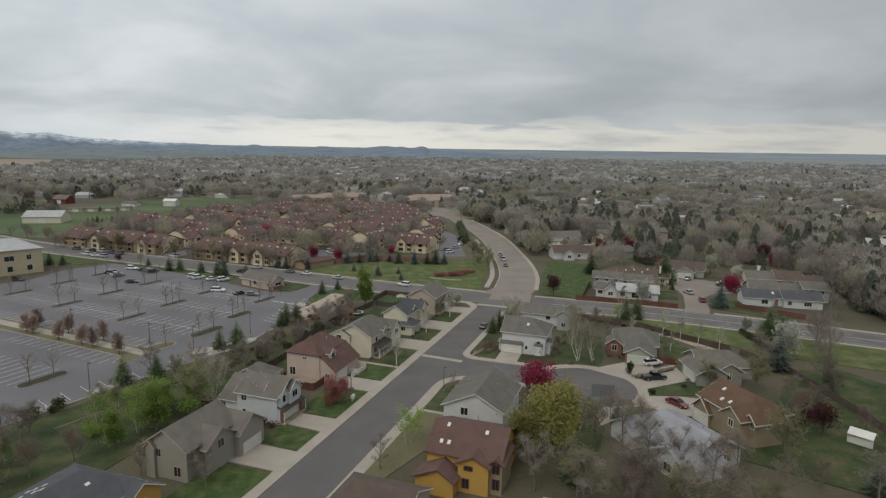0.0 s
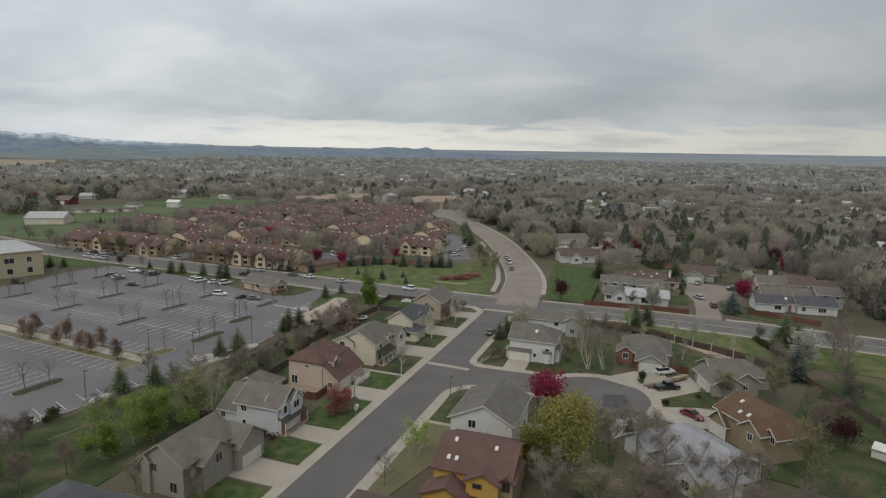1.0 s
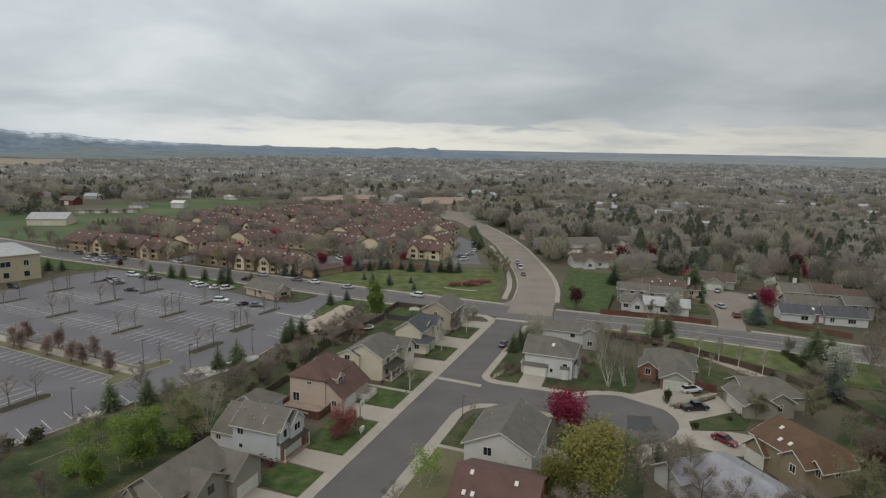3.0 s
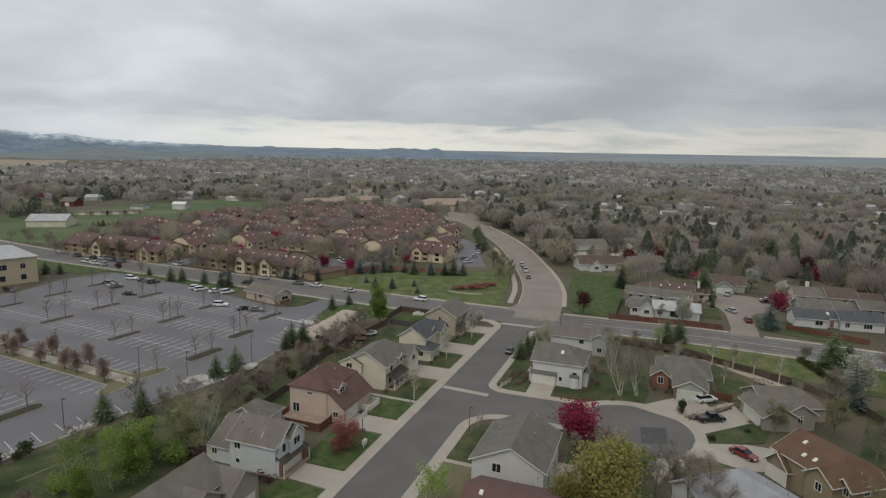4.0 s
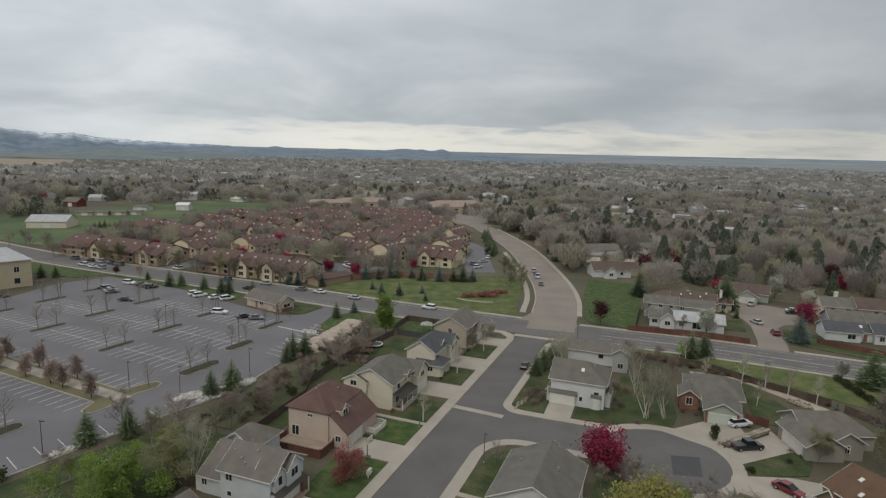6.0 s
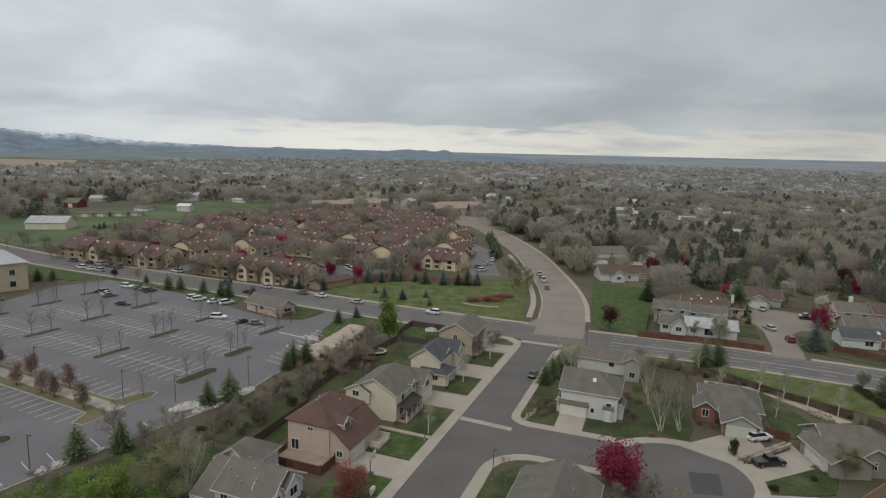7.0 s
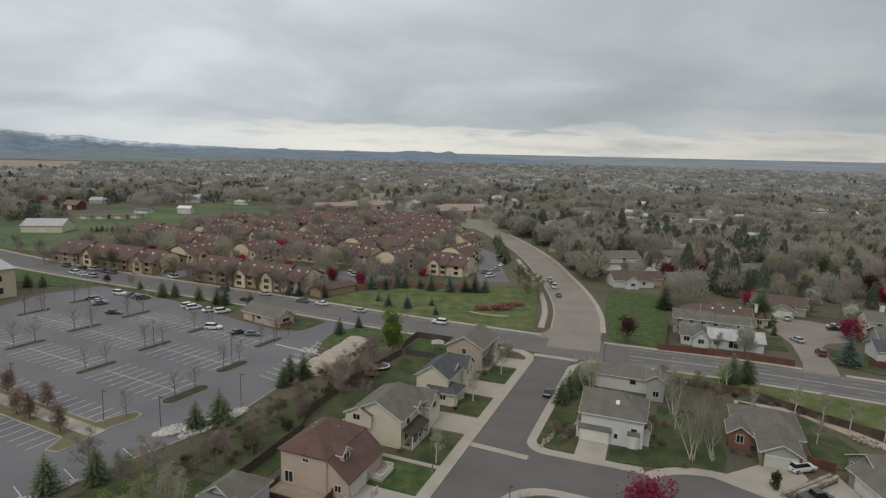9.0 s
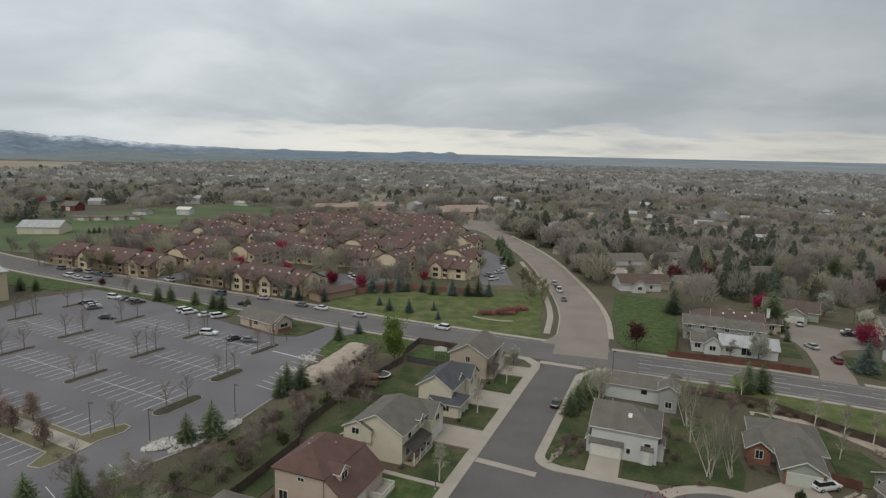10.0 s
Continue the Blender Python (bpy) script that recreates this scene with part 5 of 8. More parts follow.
h.wing(-3.5, 3.5, -7.0, 2.0, 2.9, 4.9, "y")
h.wing(-9.0, 7.0, -1.5, 8.0, 3.0, 5.6, "x")
h.garage("s", 0.0, -7.0, 4.9)
h.window("s", -6.0, -1.5, 1.7, 1.5, 1.2)
h = House(91.5, 90.5, "white bungalow with a slate-dark roof and red fence", WALL_WHITE, ROOF_SLATE, 6, group=N)
h.wing(-10.0, -1.0, -4.0, 4.0, 2.9, 4.9, "x")
h.wing(-1.0, 2.4, -2.4, 4.0, 3.0, 4.6, "x")
h.wing(2.4, 14.0, -4.0, 4.5, 3.0, 5.1, "x")
h.window("s", -3.4, -4.0, 1.6, 2.0, 1.3)
h.window("s", 4.2, -4.0, 1.6, 1.2, 1.3)
h.window("s", 9.6, -4.0, 1.6, 2.2, 1.3, 3)
h.door("s", 0.6, -2.4, BRICK)
h.skylight(-0.6, -1.6, 4.2, 0, 0.5, 0.9)
h.vent(-6.0, 1.0, 4.7)
h.vent(7.0, -1.0, 4.6)
h = House(96.0, 102.5, "grey bungalow with a grey shingle roof", WALL_GREY, ROOF_GREY, 6, group=N)
h.wing(-11.0, -2.0, -4.5, 5.0, 3.2, 5.7, "x")
h.wing(-2.0, 6.0, -3.4, 5.0, 3.2, 5.2, "x", wall=WALL_WHITE)
h.wing(6.0, 14.0, -4.5, 5.0, 4.6, 6.4, "x")
h.window("s", -6.5, -4.5, 1.7, 1.4, 1.2)
h.window("s", 2.0, -3.4, 1.7, 1.8, 1.2)
h.window("s", 8.4, -4.5, 3.6, 1.2, 1.2)
h.window("s", 11.6, -4.5, 3.6, 1.2, 1.2)
h.vent(-4.0, 1.6, 5.6)
h.vent(3.0, -0.6, 4.9)
h = House(100.0, 119.0, "tan house with a brown shingle roof and chimney", WALL_TAN, ROOF_BROWN, 6, group=N)
h.wing(-14.0, -4.0, -4.0, 5.0, 4.2, 6.4, "x", wall=WALL_CREAM, roof=ROOF_TAUPE)
h.wing(-4.0, 5.0, -5.0, 5.0, 4.4, 7.0, "x")
h.wing(5.0, 13.0, -3.4, 5.0, 3.4, 5.6, "x")
h.chimney(-9.0, 1.0, 5.0, 8.0, 1.0, TRIM)
h.window("s", -11.0, -4.0, 3.0, 1.2, 1.4)
h.window("s", -6.5, -4.0, 3.0, 1.2, 1.4)
h.window("s", 1.0, -5.0, 3.0, 1.2, 1.4)
h.window("s", 8.5, -3.4, 2.0, 1.6, 1.3)
h = House(15.0, 153.5, "white house with a brown roof and a pale chimney", WALL_WHITE, ROOF_BROWN, 24, group=N)
h.wing(-8.0, 8.0, -4.0, 6.0, 3.2, 6.0, "x", hip1=4.0)
h.wing(-4.0, 1.0, -7.0, 0.0, 3.2, 5.2, "y")
h.wing(4.0, 13.0, 0.0, 8.0, 3.0, 5.4, "x", wall=WALL_TAN)
h.chimney(-4.5, 1.5, 4.0, 7.0, 0.9, TRIM)
h.window("s", -1.5, -7.0, 1.8, 1.6, 1.2)
h.window("s", 4.0, -4.0, 1.7, 1.2, 1.2)
h = House(4.0, 211.0, "pale house with a concrete forecourt", WALL_WHITE, ROOF_TAUPE, 30, group=N)
h.wing(-10.0, 10.0, -4.0, 6.0, 3.0, 5.4, "x")
h.window("s", 2.0, -4.0, 1.7, 1.4, 1.2)
h = House(128.0, 60.0, "white house with a pale roof among trees", WALL_WHITE, ROOF_PALE, 0, group=N)
h.wing(-9.0, 9.0, -5.0, 5.0, 3.0, 5.5, "x")
h.window("s", 0.0, -5.0, 1.7, 1.4, 1.2)

# deck behind the red-brown roofed house
e = thing("deck", at(-17.7, -28.5), "red-stained timber deck with a plank railing", "deck")
for k in range(14):
    bm = bmesh.new()
    box(bm, -4.62 + k * 0.66, -4.0 + k * 0.66, -2.0, 2.2, 0.55, 0.62)
    part("plank", bm, PORCH_FLOOR, e)
for k in range(15):
    bm = bmesh.new()
    box(bm, -4.7 + k * 0.63, -4.12 + k * 0.63, -2.12, -2.02, 0.0, 1.5)
    part("railing_board", bm, RED_FENCE, e, "red-brown railing board")
for x in (-4.75, 4.66):
    for k in range(6):
        bm = bmesh.new()
        box(bm, x, x + 0.1, -2.0 + k * 0.7, -1.35 + k * 0.7, 0.0, 1.5)
        part("railing_board", bm, RED_FENCE, e, "red-brown railing board")
bm = bmesh.new()
box(bm, -4.8, 4.8, -2.18, -1.98, 1.5, 1.57)
part("top_rail", bm, RED_FENCE, e)
for x in (-4.7, 4.7):
    for y in (-2.07, 2.1):
        bm = bmesh.new()
        box(bm, x - 0.09, x + 0.09, y - 0.09, y + 0.09, 0, 1.75)
        part("post", bm, RED_FENCE, e)

# ---- the small building in the car park ----
h = House(-80.0, 46.6, "small tan service building with a low gabled roof and brick base", WALL_PINK, ROOF_TAUPE, -14, group="car park buildings")
h.wing(-7.8, 6.4, -3.2, 3.6, 3.0, 5.0, "x", over=0.6)
h.wing(2.0, 7.4, -2.8, 3.0, 3.0, 4.9, "x", over=0.5)
for x0, x1, y0, y1 in ((2.2, 7.3, -2.92, -2.8), (7.4, 7.52, -2.0, 2.4)):
    bm = bmesh.new()
    box(bm, x0, x1, y0, y1, 0.0, 1.05)
    part("brick_base", bm, BRICK, h.root, "brown brick base course")
h.window("s", -0.6, -3.2, 1.9, 1.7, 1.3)
h.door("s", -3.1, -3.2, BRICK)
h.window("e", 7.4, 0.2, 1.8, 2.6, 1.0)

# ---- the large flat building ----
h = House(-172.6, 34.4, "large beige office building with a low white metal roof", siding("beige_stucco", (0.44, 0.385, 0.28)), ROOF_PALE, -21, group="car park buildings")
h.wing(-34.0, 0.0, -42.0, 0.0, 9.6, 12.2, "y", hip0=14.0, hip1=14.0, over=0.5)
for k in range(6):
    h.window("e", 0.0, -4.5 - 6.4 * k, 6.4, 3.2 if k % 2 else 1.6, 1.9, 2)
    h.window("e", 0.0, -4.5 - 6.4 * k, 2.4, 1.8, 2.0, 1)


# ---- fences ----
def fence(points, mat=FENCE, high=1.7, label="weathered wooden plank fence", group="garden fences", post=2.4):
    """A plank fence: posts, and between them boards."""
    e = thing("fence", Matrix(), label, "fence", group)
    for (a, b) in zip(points, points[1:]):
        p, q = spot(*a), spot(*b)
        n = max(1, round((q - p).length / post))
        for i in range(n):
            s, t = p.lerp(q, i / n), p.lerp(q, (i + 1) / n)
            bm = bmesh.new()
            d = (t - s).normalized()
            side = Vector((-d.y, d.x))
            edge = [s.lerp(t, k / 12) + side * (0.05 if k % 4 < 2 else 0.02) for k in range(13)]
            back = [s.lerp(t, k / 12) - side * 0.03 for k in range(13)]
            prism(bm, [tuple(p) for p in edge + back[::-1]], 0.04, high)
            part("fence_panel", bm, mat, e)
            bm = bmesh.new()
            box(bm, s.x - 0.06, s.x + 0.06, s.y - 0.06, s.y + 0.06, 0, high + 0.12)
            part("post", bm, mat, e)


fence([(-24.6, -31.5), (-28.5, -31), (-29.5, -10), (-32.5, -4), (-33.5, 14), (-31.5, 36), (-33.5, 41), (-34, 51.5), (-12, 51)])
fence([(-29, -10), (-21, -9)])
fence([(-32.5, 12.5), (-19, 13)])
fence([(-30.8, 37.2), (-18.5, 37)], DARK_METAL, 1.6, "dark steel garden fence")
fence([(-24, -44.5), (-28.5, -46), (-28.2, -49)])
fence([(32, 45.5), (48, 44.5), (60, 36.5), (72, 30)], label="dark wooden fence along the verge")
fence([(28.5, 69.9), (50, 71.3), (61, 70.8)], RED_FENCE, 1.8, "red-brown fence along the pavement")
fence([(30.5, 69.9), (30.5, 96)], FENCE)
fence([(79, 80.5), (98, 72.5)], RED_FENCE, 1.6, "bright red-brown board fence")
fence([(54.5, 14.8), (58.4, 13.6)], RED_FENCE)
fence([(74, 28), (83, 18), (92, -5), (98, -30)], FENCE)
fence([(-84.5, 91), (-77, 95), (-70, 108.5), (-54, 111.5), (-38, 115.5)], material("brick_wall", (0.17, 0.085, 0.07), (0.24, 0.13, 0.105), 0.9, 0.4, 8.0, 0.3), 2.2, "long red-brown brick wall before the condominiums", "garden fences", 6.0)

# ---- trees and shrubs ----
def raw_mesh(name, verts, faces, mat):
    me = bpy.data.meshes.new(name)
    me.from_pydata(verts, [], faces)
    me.materials.append(mat)
    return me


def limb(verts, faces, p, q, r0, r1, sides=4):
    """A tapered branch."""
    d = (q - p).normalized()
    s = d.orthogonal().normalized()
    t = d.cross(s)
    n = len(verts)
    for c, r in ((p, r0), (q, r1)):
        for k in range(sides):
            a = 2 * math.pi * k / sides
            verts.append(c + (s * math.cos(a) + t * math.sin(a)) * r)
    for k in range(sides):
        faces.append((n + k, n + (k + 1) % sides, n + sides + (k + 1) % sides, n + sides + k))


def flake(verts, faces, c, size, rnd, flat=0.0):
    """A small leaf spray: one bent quad."""
    a = Vector((rnd.gauss(0, 1), rnd.gauss(0, 1), rnd.gauss(0, 1) * (1 - flat))).normalized()
    b = a.orthogonal().normalized()
    b = (b + a.cross(b) * rnd.uniform(-1, 1)).normalized()
    n = len(verts)
    verts += [c - a * size * 0.5, c + b * size * 0.32 + Vector((0, 0, size * 0.08)), c + a * size * 0.5, c - b * size * 0.32]
    faces.append((n, n + 1, n + 2, n + 3))


def twig(verts, faces, p, q, w):
    d = (q - p).normalized()
    s = d.orthogonal().normalized() * w
    n = len(verts)
    verts += [p - s, p + s, q]
    faces.append((n, n + 1, n + 2))


def skeleton_of(rnd, high, spread, stems=1, first=0.25, limbs=7, lean=0.5):
    """Trunk and limbs of a broad-leaved tree; returns the wood and the places where the twigs begin."""
    verts, faces, tips = [], [], []
    for s in range(stems):
        foot = Vector((rnd.uniform(-0.7, 0.7), rnd.uniform(-0.7, 0.7), 0)) * (stems > 1)
        tilt = Vector((rnd.uniform(-1, 1), rnd.uniform(-1, 1), 0)) * (0.3 * high if stems > 1 else 0.04 * high)
        r = (0.02 if stems == 1 else 0.0085) * high
        axis = [foot + tilt * f + Vector((0, 0, high * 0.8 * f)) for f in (0, 0.3, 0.6, 0.8, 1.0)]
        for k in range(4):
            limb(verts, faces, axis[k], axis[k + 1], r * (1 - 0.22 * k), r * (1 - 0.22 * (k + 1)), 5)
        count = max(5, limbs // stems + 1)
        for k in range(count):
            f = first + (1 - first) * (k + rnd.random() * 0.6) / count
            p = foot + tilt * f + Vector((0, 0, high * 0.8 * f))
            a = 2.4 * k + rnd.uniform(-0.5, 0.5) + s * 2
            out = spread * (1.0 - 0.45 * f) * rnd.uniform(0.7, 1.1) / stems ** 0.35
            q = p + Vector((math.cos(a) * out, math.sin(a) * out, high * 0.22 * rnd.uniform(0.7, 1.3) + lean * out * 0.4))
            mid = p.lerp(q, 0.5) + Vector((0, 0, -0.05 * out))
            limb(verts, faces, p, mid, r * 0.5 * (1.1 - f * 0.6), r * 0.32, 4)
            limb(verts, faces, mid, q, r * 0.32, r * 0.12, 4)
            tips += [(p.lerp(mid, 0.7), 0.8), (mid, 1), (mid.lerp(q, 0.5), 1), (q, 1)]
            for j in range(3):
                b = mid.lerp(q, rnd.uniform(0, 0.8))
                c = b + Vector((rnd.uniform(-1, 1), rnd.uniform(-1, 1), rnd.uniform(0.1, 0.9))) * out * 0.42
                limb(verts, faces, b, c, r * 0.18, r * 0.07, 3)
                tips += [(b.lerp(c, 0.5), 0.8), (c, 0.9)]
        tips += [(axis[-1], 1), (axis[3], 1)]
    return verts, faces, tips


def tree_proto(name, wood, wood_mat, crown, crown_mat, label, category, group):
    e = thing(name, Matrix(), label, category, group)
    shared("trunk", raw_mesh("trunk", *wood, wood_mat), e)
    shared("crown", raw_mesh("crown", *crown, crown_mat), e)
    e.hide_render = False
    return e


def bare_tree(seed, high, spread, label, wood_mat=None, crown_mat=None, stems=1, twigs=6, width=0.022, name="bare_tree", first=0.25, reach=0.16):
    rnd = random.Random(seed)
    wv, wf, tips = skeleton_of(rnd, high, spread, stems, first)
    cv, cf = [], []
    for p, w in tips:
        for _ in range(twigs):
            d = Vector((rnd.gauss(0, 1), rnd.gauss(0, 1), rnd.gauss(0.55, 0.7)))
            q = p + d.normalized() * high * reach * rnd.uniform(0.5, 1.2)
            twig(cv, cf, p, q, width * rnd.uniform(0.7, 1.3))
            for _ in range(3):
                m = p.lerp(q, rnd.uniform(0.3, 0.9))
                twig(cv, cf, m, m + Vector((rnd.gauss(0, 1), rnd.gauss(0, 1), rnd.gauss(0.4, 0.8))).normalized() * high * reach * 0.5, width)
    return tree_proto(name, (wv, wf), wood_mat or BARK, (cv, cf), crown_mat or TWIG, label, "tree", "trees")


def leafy_tree(seed, high, spread, label, crown_mat, wood_mat=None, flakes=10, size=0.4, name="tree", stems=1, droop=0.0, first=0.25, scatter=0.13, fill=0, low=0.42):
    rnd = random.Random(seed)
    wv, wf, tips = skeleton_of(rnd, high, spread, stems, first, 8)
    cv, cf = [], []
    for p, w in tips:
        for _ in range(flakes):
            d = Vector((rnd.gauss(0, 1), rnd.gauss(0, 1), rnd.gauss(0.15, 0.75))) * spread * scatter * 1.6
            d.z -= droop * rnd.random() * high * 0.3
            flake(cv, cf, p + d, size * rnd.uniform(0.6, 1.3), rnd, 0.3)
    # fill between the limbs: lumps of leaf inside the crown's outline
    lumps = [(Vector((math.cos(2.4 * k) * spread * 0.5 * rnd.uniform(0.3, 1.1), math.sin(2.4 * k) * spread * 0.5 * rnd.uniform(0.3, 1.1), high * rnd.uniform(low, 0.82))), spread * rnd.uniform(0.3, 0.5)) for k in range(14)]
    for _ in range(fill):
        c, r = rnd.choice(lumps)
        d = Vector((rnd.gauss(0, 1), rnd.gauss(0, 1), rnd.gauss(0, 1))).normalized() * r * rnd.uniform(0.5, 1.05)
        d.z -= droop * rnd.random() * high * 0.12
        flake(cv, cf, c + d, size * rnd.uniform(0.6, 1.3), rnd, 0.3)
    return tree_proto(name, (wv, wf), wood_mat or DARK_BARK, (cv, cf), crown_mat, label, "tree", "trees")


def spruce_tree(seed, high, spread, label, crown_mat, name="spruce", taper=0.85):
    rnd = random.Random(seed)
    wv, wf, cv, cf = [], [], [], []
    limb(wv, wf, Vector((0, 0, 0)), Vector((0, 0, high * 0.96)), high * 0.02, 0.02, 6)
    levels = int(11 + high * 0.6)
    for i in range(levels):
        f = i / (levels - 1)
        z = high * (0.06 + 0.92 * f)
        reach = spread * (1 - f) ** taper * min(1, 0.6 + 3 * f) + 0.12
        n = max(5, int(11 * (1 - f) + 4))
        for k in range(n):
            a = 2 * math.pi * k / n + i * 0.7 + rnd.uniform(-0.25, 0.25)
            r = reach * rnd.uniform(0.72, 1.12)
            d = Vector((math.cos(a), math.sin(a), 0))
            s = Vector((-d.y, d.x, 0))
            base, tip = Vector((0, 0, z)), d * r + Vector((0, 0, z - r * rnd.uniform(0.22, 0.42)))
            for t in range(4):
                g = (t + 0.6) / 4
                c = base.lerp(tip, g)
                w = r * 0.26 * (1.15 - g * 0.6)
                m = len(cv)
                cv += [c - d * r * 0.14, c + s * w - Vector((0, 0, w * 0.5)), c + d * r * 0.2 + Vector((0, 0, rnd.uniform(-0.1, 0.1))), c - s * w - Vector((0, 0, w * 0.5))]
                cf += [(m, m + 1, m + 2), (m, m + 2, m + 3)]
    top = len(cv)
    cv += [Vector((0.1, 0, high * 0.93)), Vector((-0.05, 0.09, high * 0.93)), Vector((-0.05, -0.09, high * 0.93)), Vector((0, 0, high))]
    cf += [(top, top + 1, top + 3), (top + 1, top + 2, top + 3), (top + 2, top, top + 3)]
    return tree_proto(name, (wv, wf), DARK_BARK, (cv, cf), crown_mat, label, "tree", "evergreens")


def shrub(seed, high, spread, label, crown_mat, flakes=420, size=0.3, name="shrub"):
    """A low bush of leaf sprays on short stems, lumpy and open."""
    rnd = random.Random(seed)
    wv, wf, cv, cf = [], [], [], []
    lumps = []
    for k in range(9):
        a, r = rnd.uniform(0, 6.28), rnd.uniform(0, 0.62) * spread
        c = Vector((math.cos(a) * r, math.sin(a) * r, high * rnd.uniform(0.35, 0.72)))
        lumps.append((c, spread * rnd.uniform(0.32, 0.5)))
        limb(wv, wf, Vector((0, 0, 0)), c, 0.04, 0.015, 3)
    for k in range(flakes):
        c, r = rnd.choice(lumps)
        d = Vector((rnd.gauss(0, 1), rnd.gauss(0, 1), rnd.gauss(0, 1))).normalized() * r * rnd.uniform(0.55, 1.05)
        d.z *= high / (2 * spread) * 1.3
        p = c + d
        p.z = max(0.08, p.z)
        flake(cv, cf, p, size * rnd.uniform(0.6, 1.3), rnd, 0.2)
    e = thing(name, Matrix(), label, "shrub", "shrubs")
    shared("stem", raw_mesh("stem", wv, wf, DARK_BARK), e)
    shared("foliage", raw_mesh("foliage", cv, cf, crown_mat), e)
    return e


used = set()


def north_u(v):
    """Where the road north lies."""
    return min(glide(NORTH, 8), key=lambda p: abs(p.y - v)).x


def plant(proto, u, v, scale=1.0, turn=None, label="", lot=False):
    """Stand a tree at a place; the first of a kind is the one that was built."""
    turn = (u * 37.7 + v * 91.3) % 360 if turn is None else turn
    m = (lot_at(u, v, 0.15, turn) if lot else at(u, v, 0.0, turn)) @ Matrix.Scale(scale, 4)
    if proto.name not in used:
        used.add(proto.name)
        proto.matrix_basis = m
        ob = proto
    else:
        keep = proto.matrix_basis.copy()
        proto.matrix_basis = Matrix()
        ob = copy_thing(proto, m)
        proto.matrix_basis = keep
    return tagged(ob, label)


BARE = [bare_tree(s, 9.0, 3.6, "bare grey-brown deciduous tree in early spring") for s in (1, 2, 3)]
BARE_BIG = [bare_tree(s, 14.0, 5.2, "tall bare grey-brown tree with a wide crown", twigs=6, width=0.03) for s in (4, 5)]
BARE_RED = [bare_tree(s, 7.0, 2.8, "bare tree with reddish twigs", crown_mat=TWIG_RED) for s in (6, 7)]
BUDDING = [bare_tree(s, 10.0, 4.0, "tree coming into pale yellow-green bud", crown_mat=BUDS, twigs=8, width=0.035) for s in (8, 9)]
ASPEN = [bare_tree(s, 9.5, 2.4, "clump of slim pale-stemmed aspens with few buds", BIRCH, TWIG_PALE, 5, 3, 0.014, "aspen", 0.3) for s in (10, 11)]
SLIM = bare_tree(12, 7.5, 1.7, "slim young tree with pale stems", BIRCH, TWIG_PALE, 1, 4, 0.014, "young_tree", 0.35)
LOT_TREE = [bare_tree(s, 7.2, 2.6, "slim bare tree in a kerbed island", crown_mat=TWIG, twigs=3, width=0.008, name="car_park_tree", first=0.35) for s in (13, 14)]
CRABAPPLE = leafy_tree(20, 4.3, 3.1, "crimson crabapple in full blossom", CRAB, flakes=5, size=0.3, fill=3600, name="crabapple_tree", first=0.12, scatter=0.1, low=0.28)
RUST_TREE = [leafy_tree(21, 5.6, 2.0, "narrow tree with rust-brown leaves", RUST, flakes=4, size=0.24, fill=2600, name="rust_leaved_tree", first=0.18, low=0.25),
             leafy_tree(22, 5.0, 2.2, "dense maroon-leaved garden tree", MAROON, flakes=6, size=0.34, fill=900, name="maroon_tree", first=0.2)]
PEAR = [leafy_tree(23, 6.5, 2.5, "ornamental pear in white blossom", WHITE_BLOSSOM, flakes=6, size=0.32, fill=5000, name="blossom_tree", first=0.22),
        leafy_tree(24, 7.0, 2.8, "pale cream tree in blossom", WHITE_BLOSSOM, flakes=6, size=0.32, fill=3600, name="blossom_tree", first=0.25)]
WILLOW_TREE = leafy_tree(25, 10.5, 4.6, "large willow with yellow-green trailing leaves", WILLOW, BARK, 14, 0.34, "willow_tree", droop=1.0, first=0.25, fill=6500)
GREEN_TREE = leafy_tree(26, 9.5, 2.7, "bright green tree in new leaf", GREEN, BARK, 7, 0.36, "leafing_tree", first=0.12, fill=5200, low=0.16)
YOUNG_GREEN = leafy_tree(27, 7.0, 2.1, "young tree in light green leaf with pale stems", GREEN, BIRCH, 9, 0.28, "leafing_tree", 2, first=0.3, fill=300)
SPRUCE = [spruce_tree(s, 8.6, 3.0, "dark green conical spruce tree", NEEDLES, taper=0.75) for s in (30, 31)]
BLUE_SPRUCE = spruce_tree(32, 9.5, 3.3, "broad silvery blue spruce tree", BLUE_NEEDLES, "blue_spruce")
PINE = [spruce_tree(s, 6.4, 2.3, "bushy dark green pine tree", PINE_GREEN, "pine_tree", 0.5) for s in (33, 34)]
BROAD_PINE = spruce_tree(35, 8.6, 3.5, "broad dark evergreen with a rounded crown", PINE_GREEN, "pine_tree", 0.42)
SOFT_BARE = [leafy_tree(s, 10.5, 4.2, "leafless tree with a dense grey-brown haze of twigs", m, BARK, 12, 0.26, "bare_tree", first=0.22, fill=500, scatter=0.2) for s, m in ((36, TWIG), (38, TWIG))]
JUNIPER_BUSH = shrub(40, 1.8, 1.7, "dense olive-green juniper bush", JUNIPER)
BROWN_BUSH = shrub(41, 1.9, 1.8, "low leafless brown garden shrub", TWIG_RED, 520, 0.22)
PURPLE_BUSH = shrub(42, 1.7, 1.9, "purple-leaved shrub against a wall", MAROON, 480, 0.25)
RUST_BUSH = shrub(45, 1.5, 1.9, "low rust-coloured ornamental shrub on a lawn", RED_LEAF, 420, 0.26)
GREEN_BUSH = shrub(43, 2.6, 2.4, "fresh green leafing shrub", GREEN, 900, 0.26)

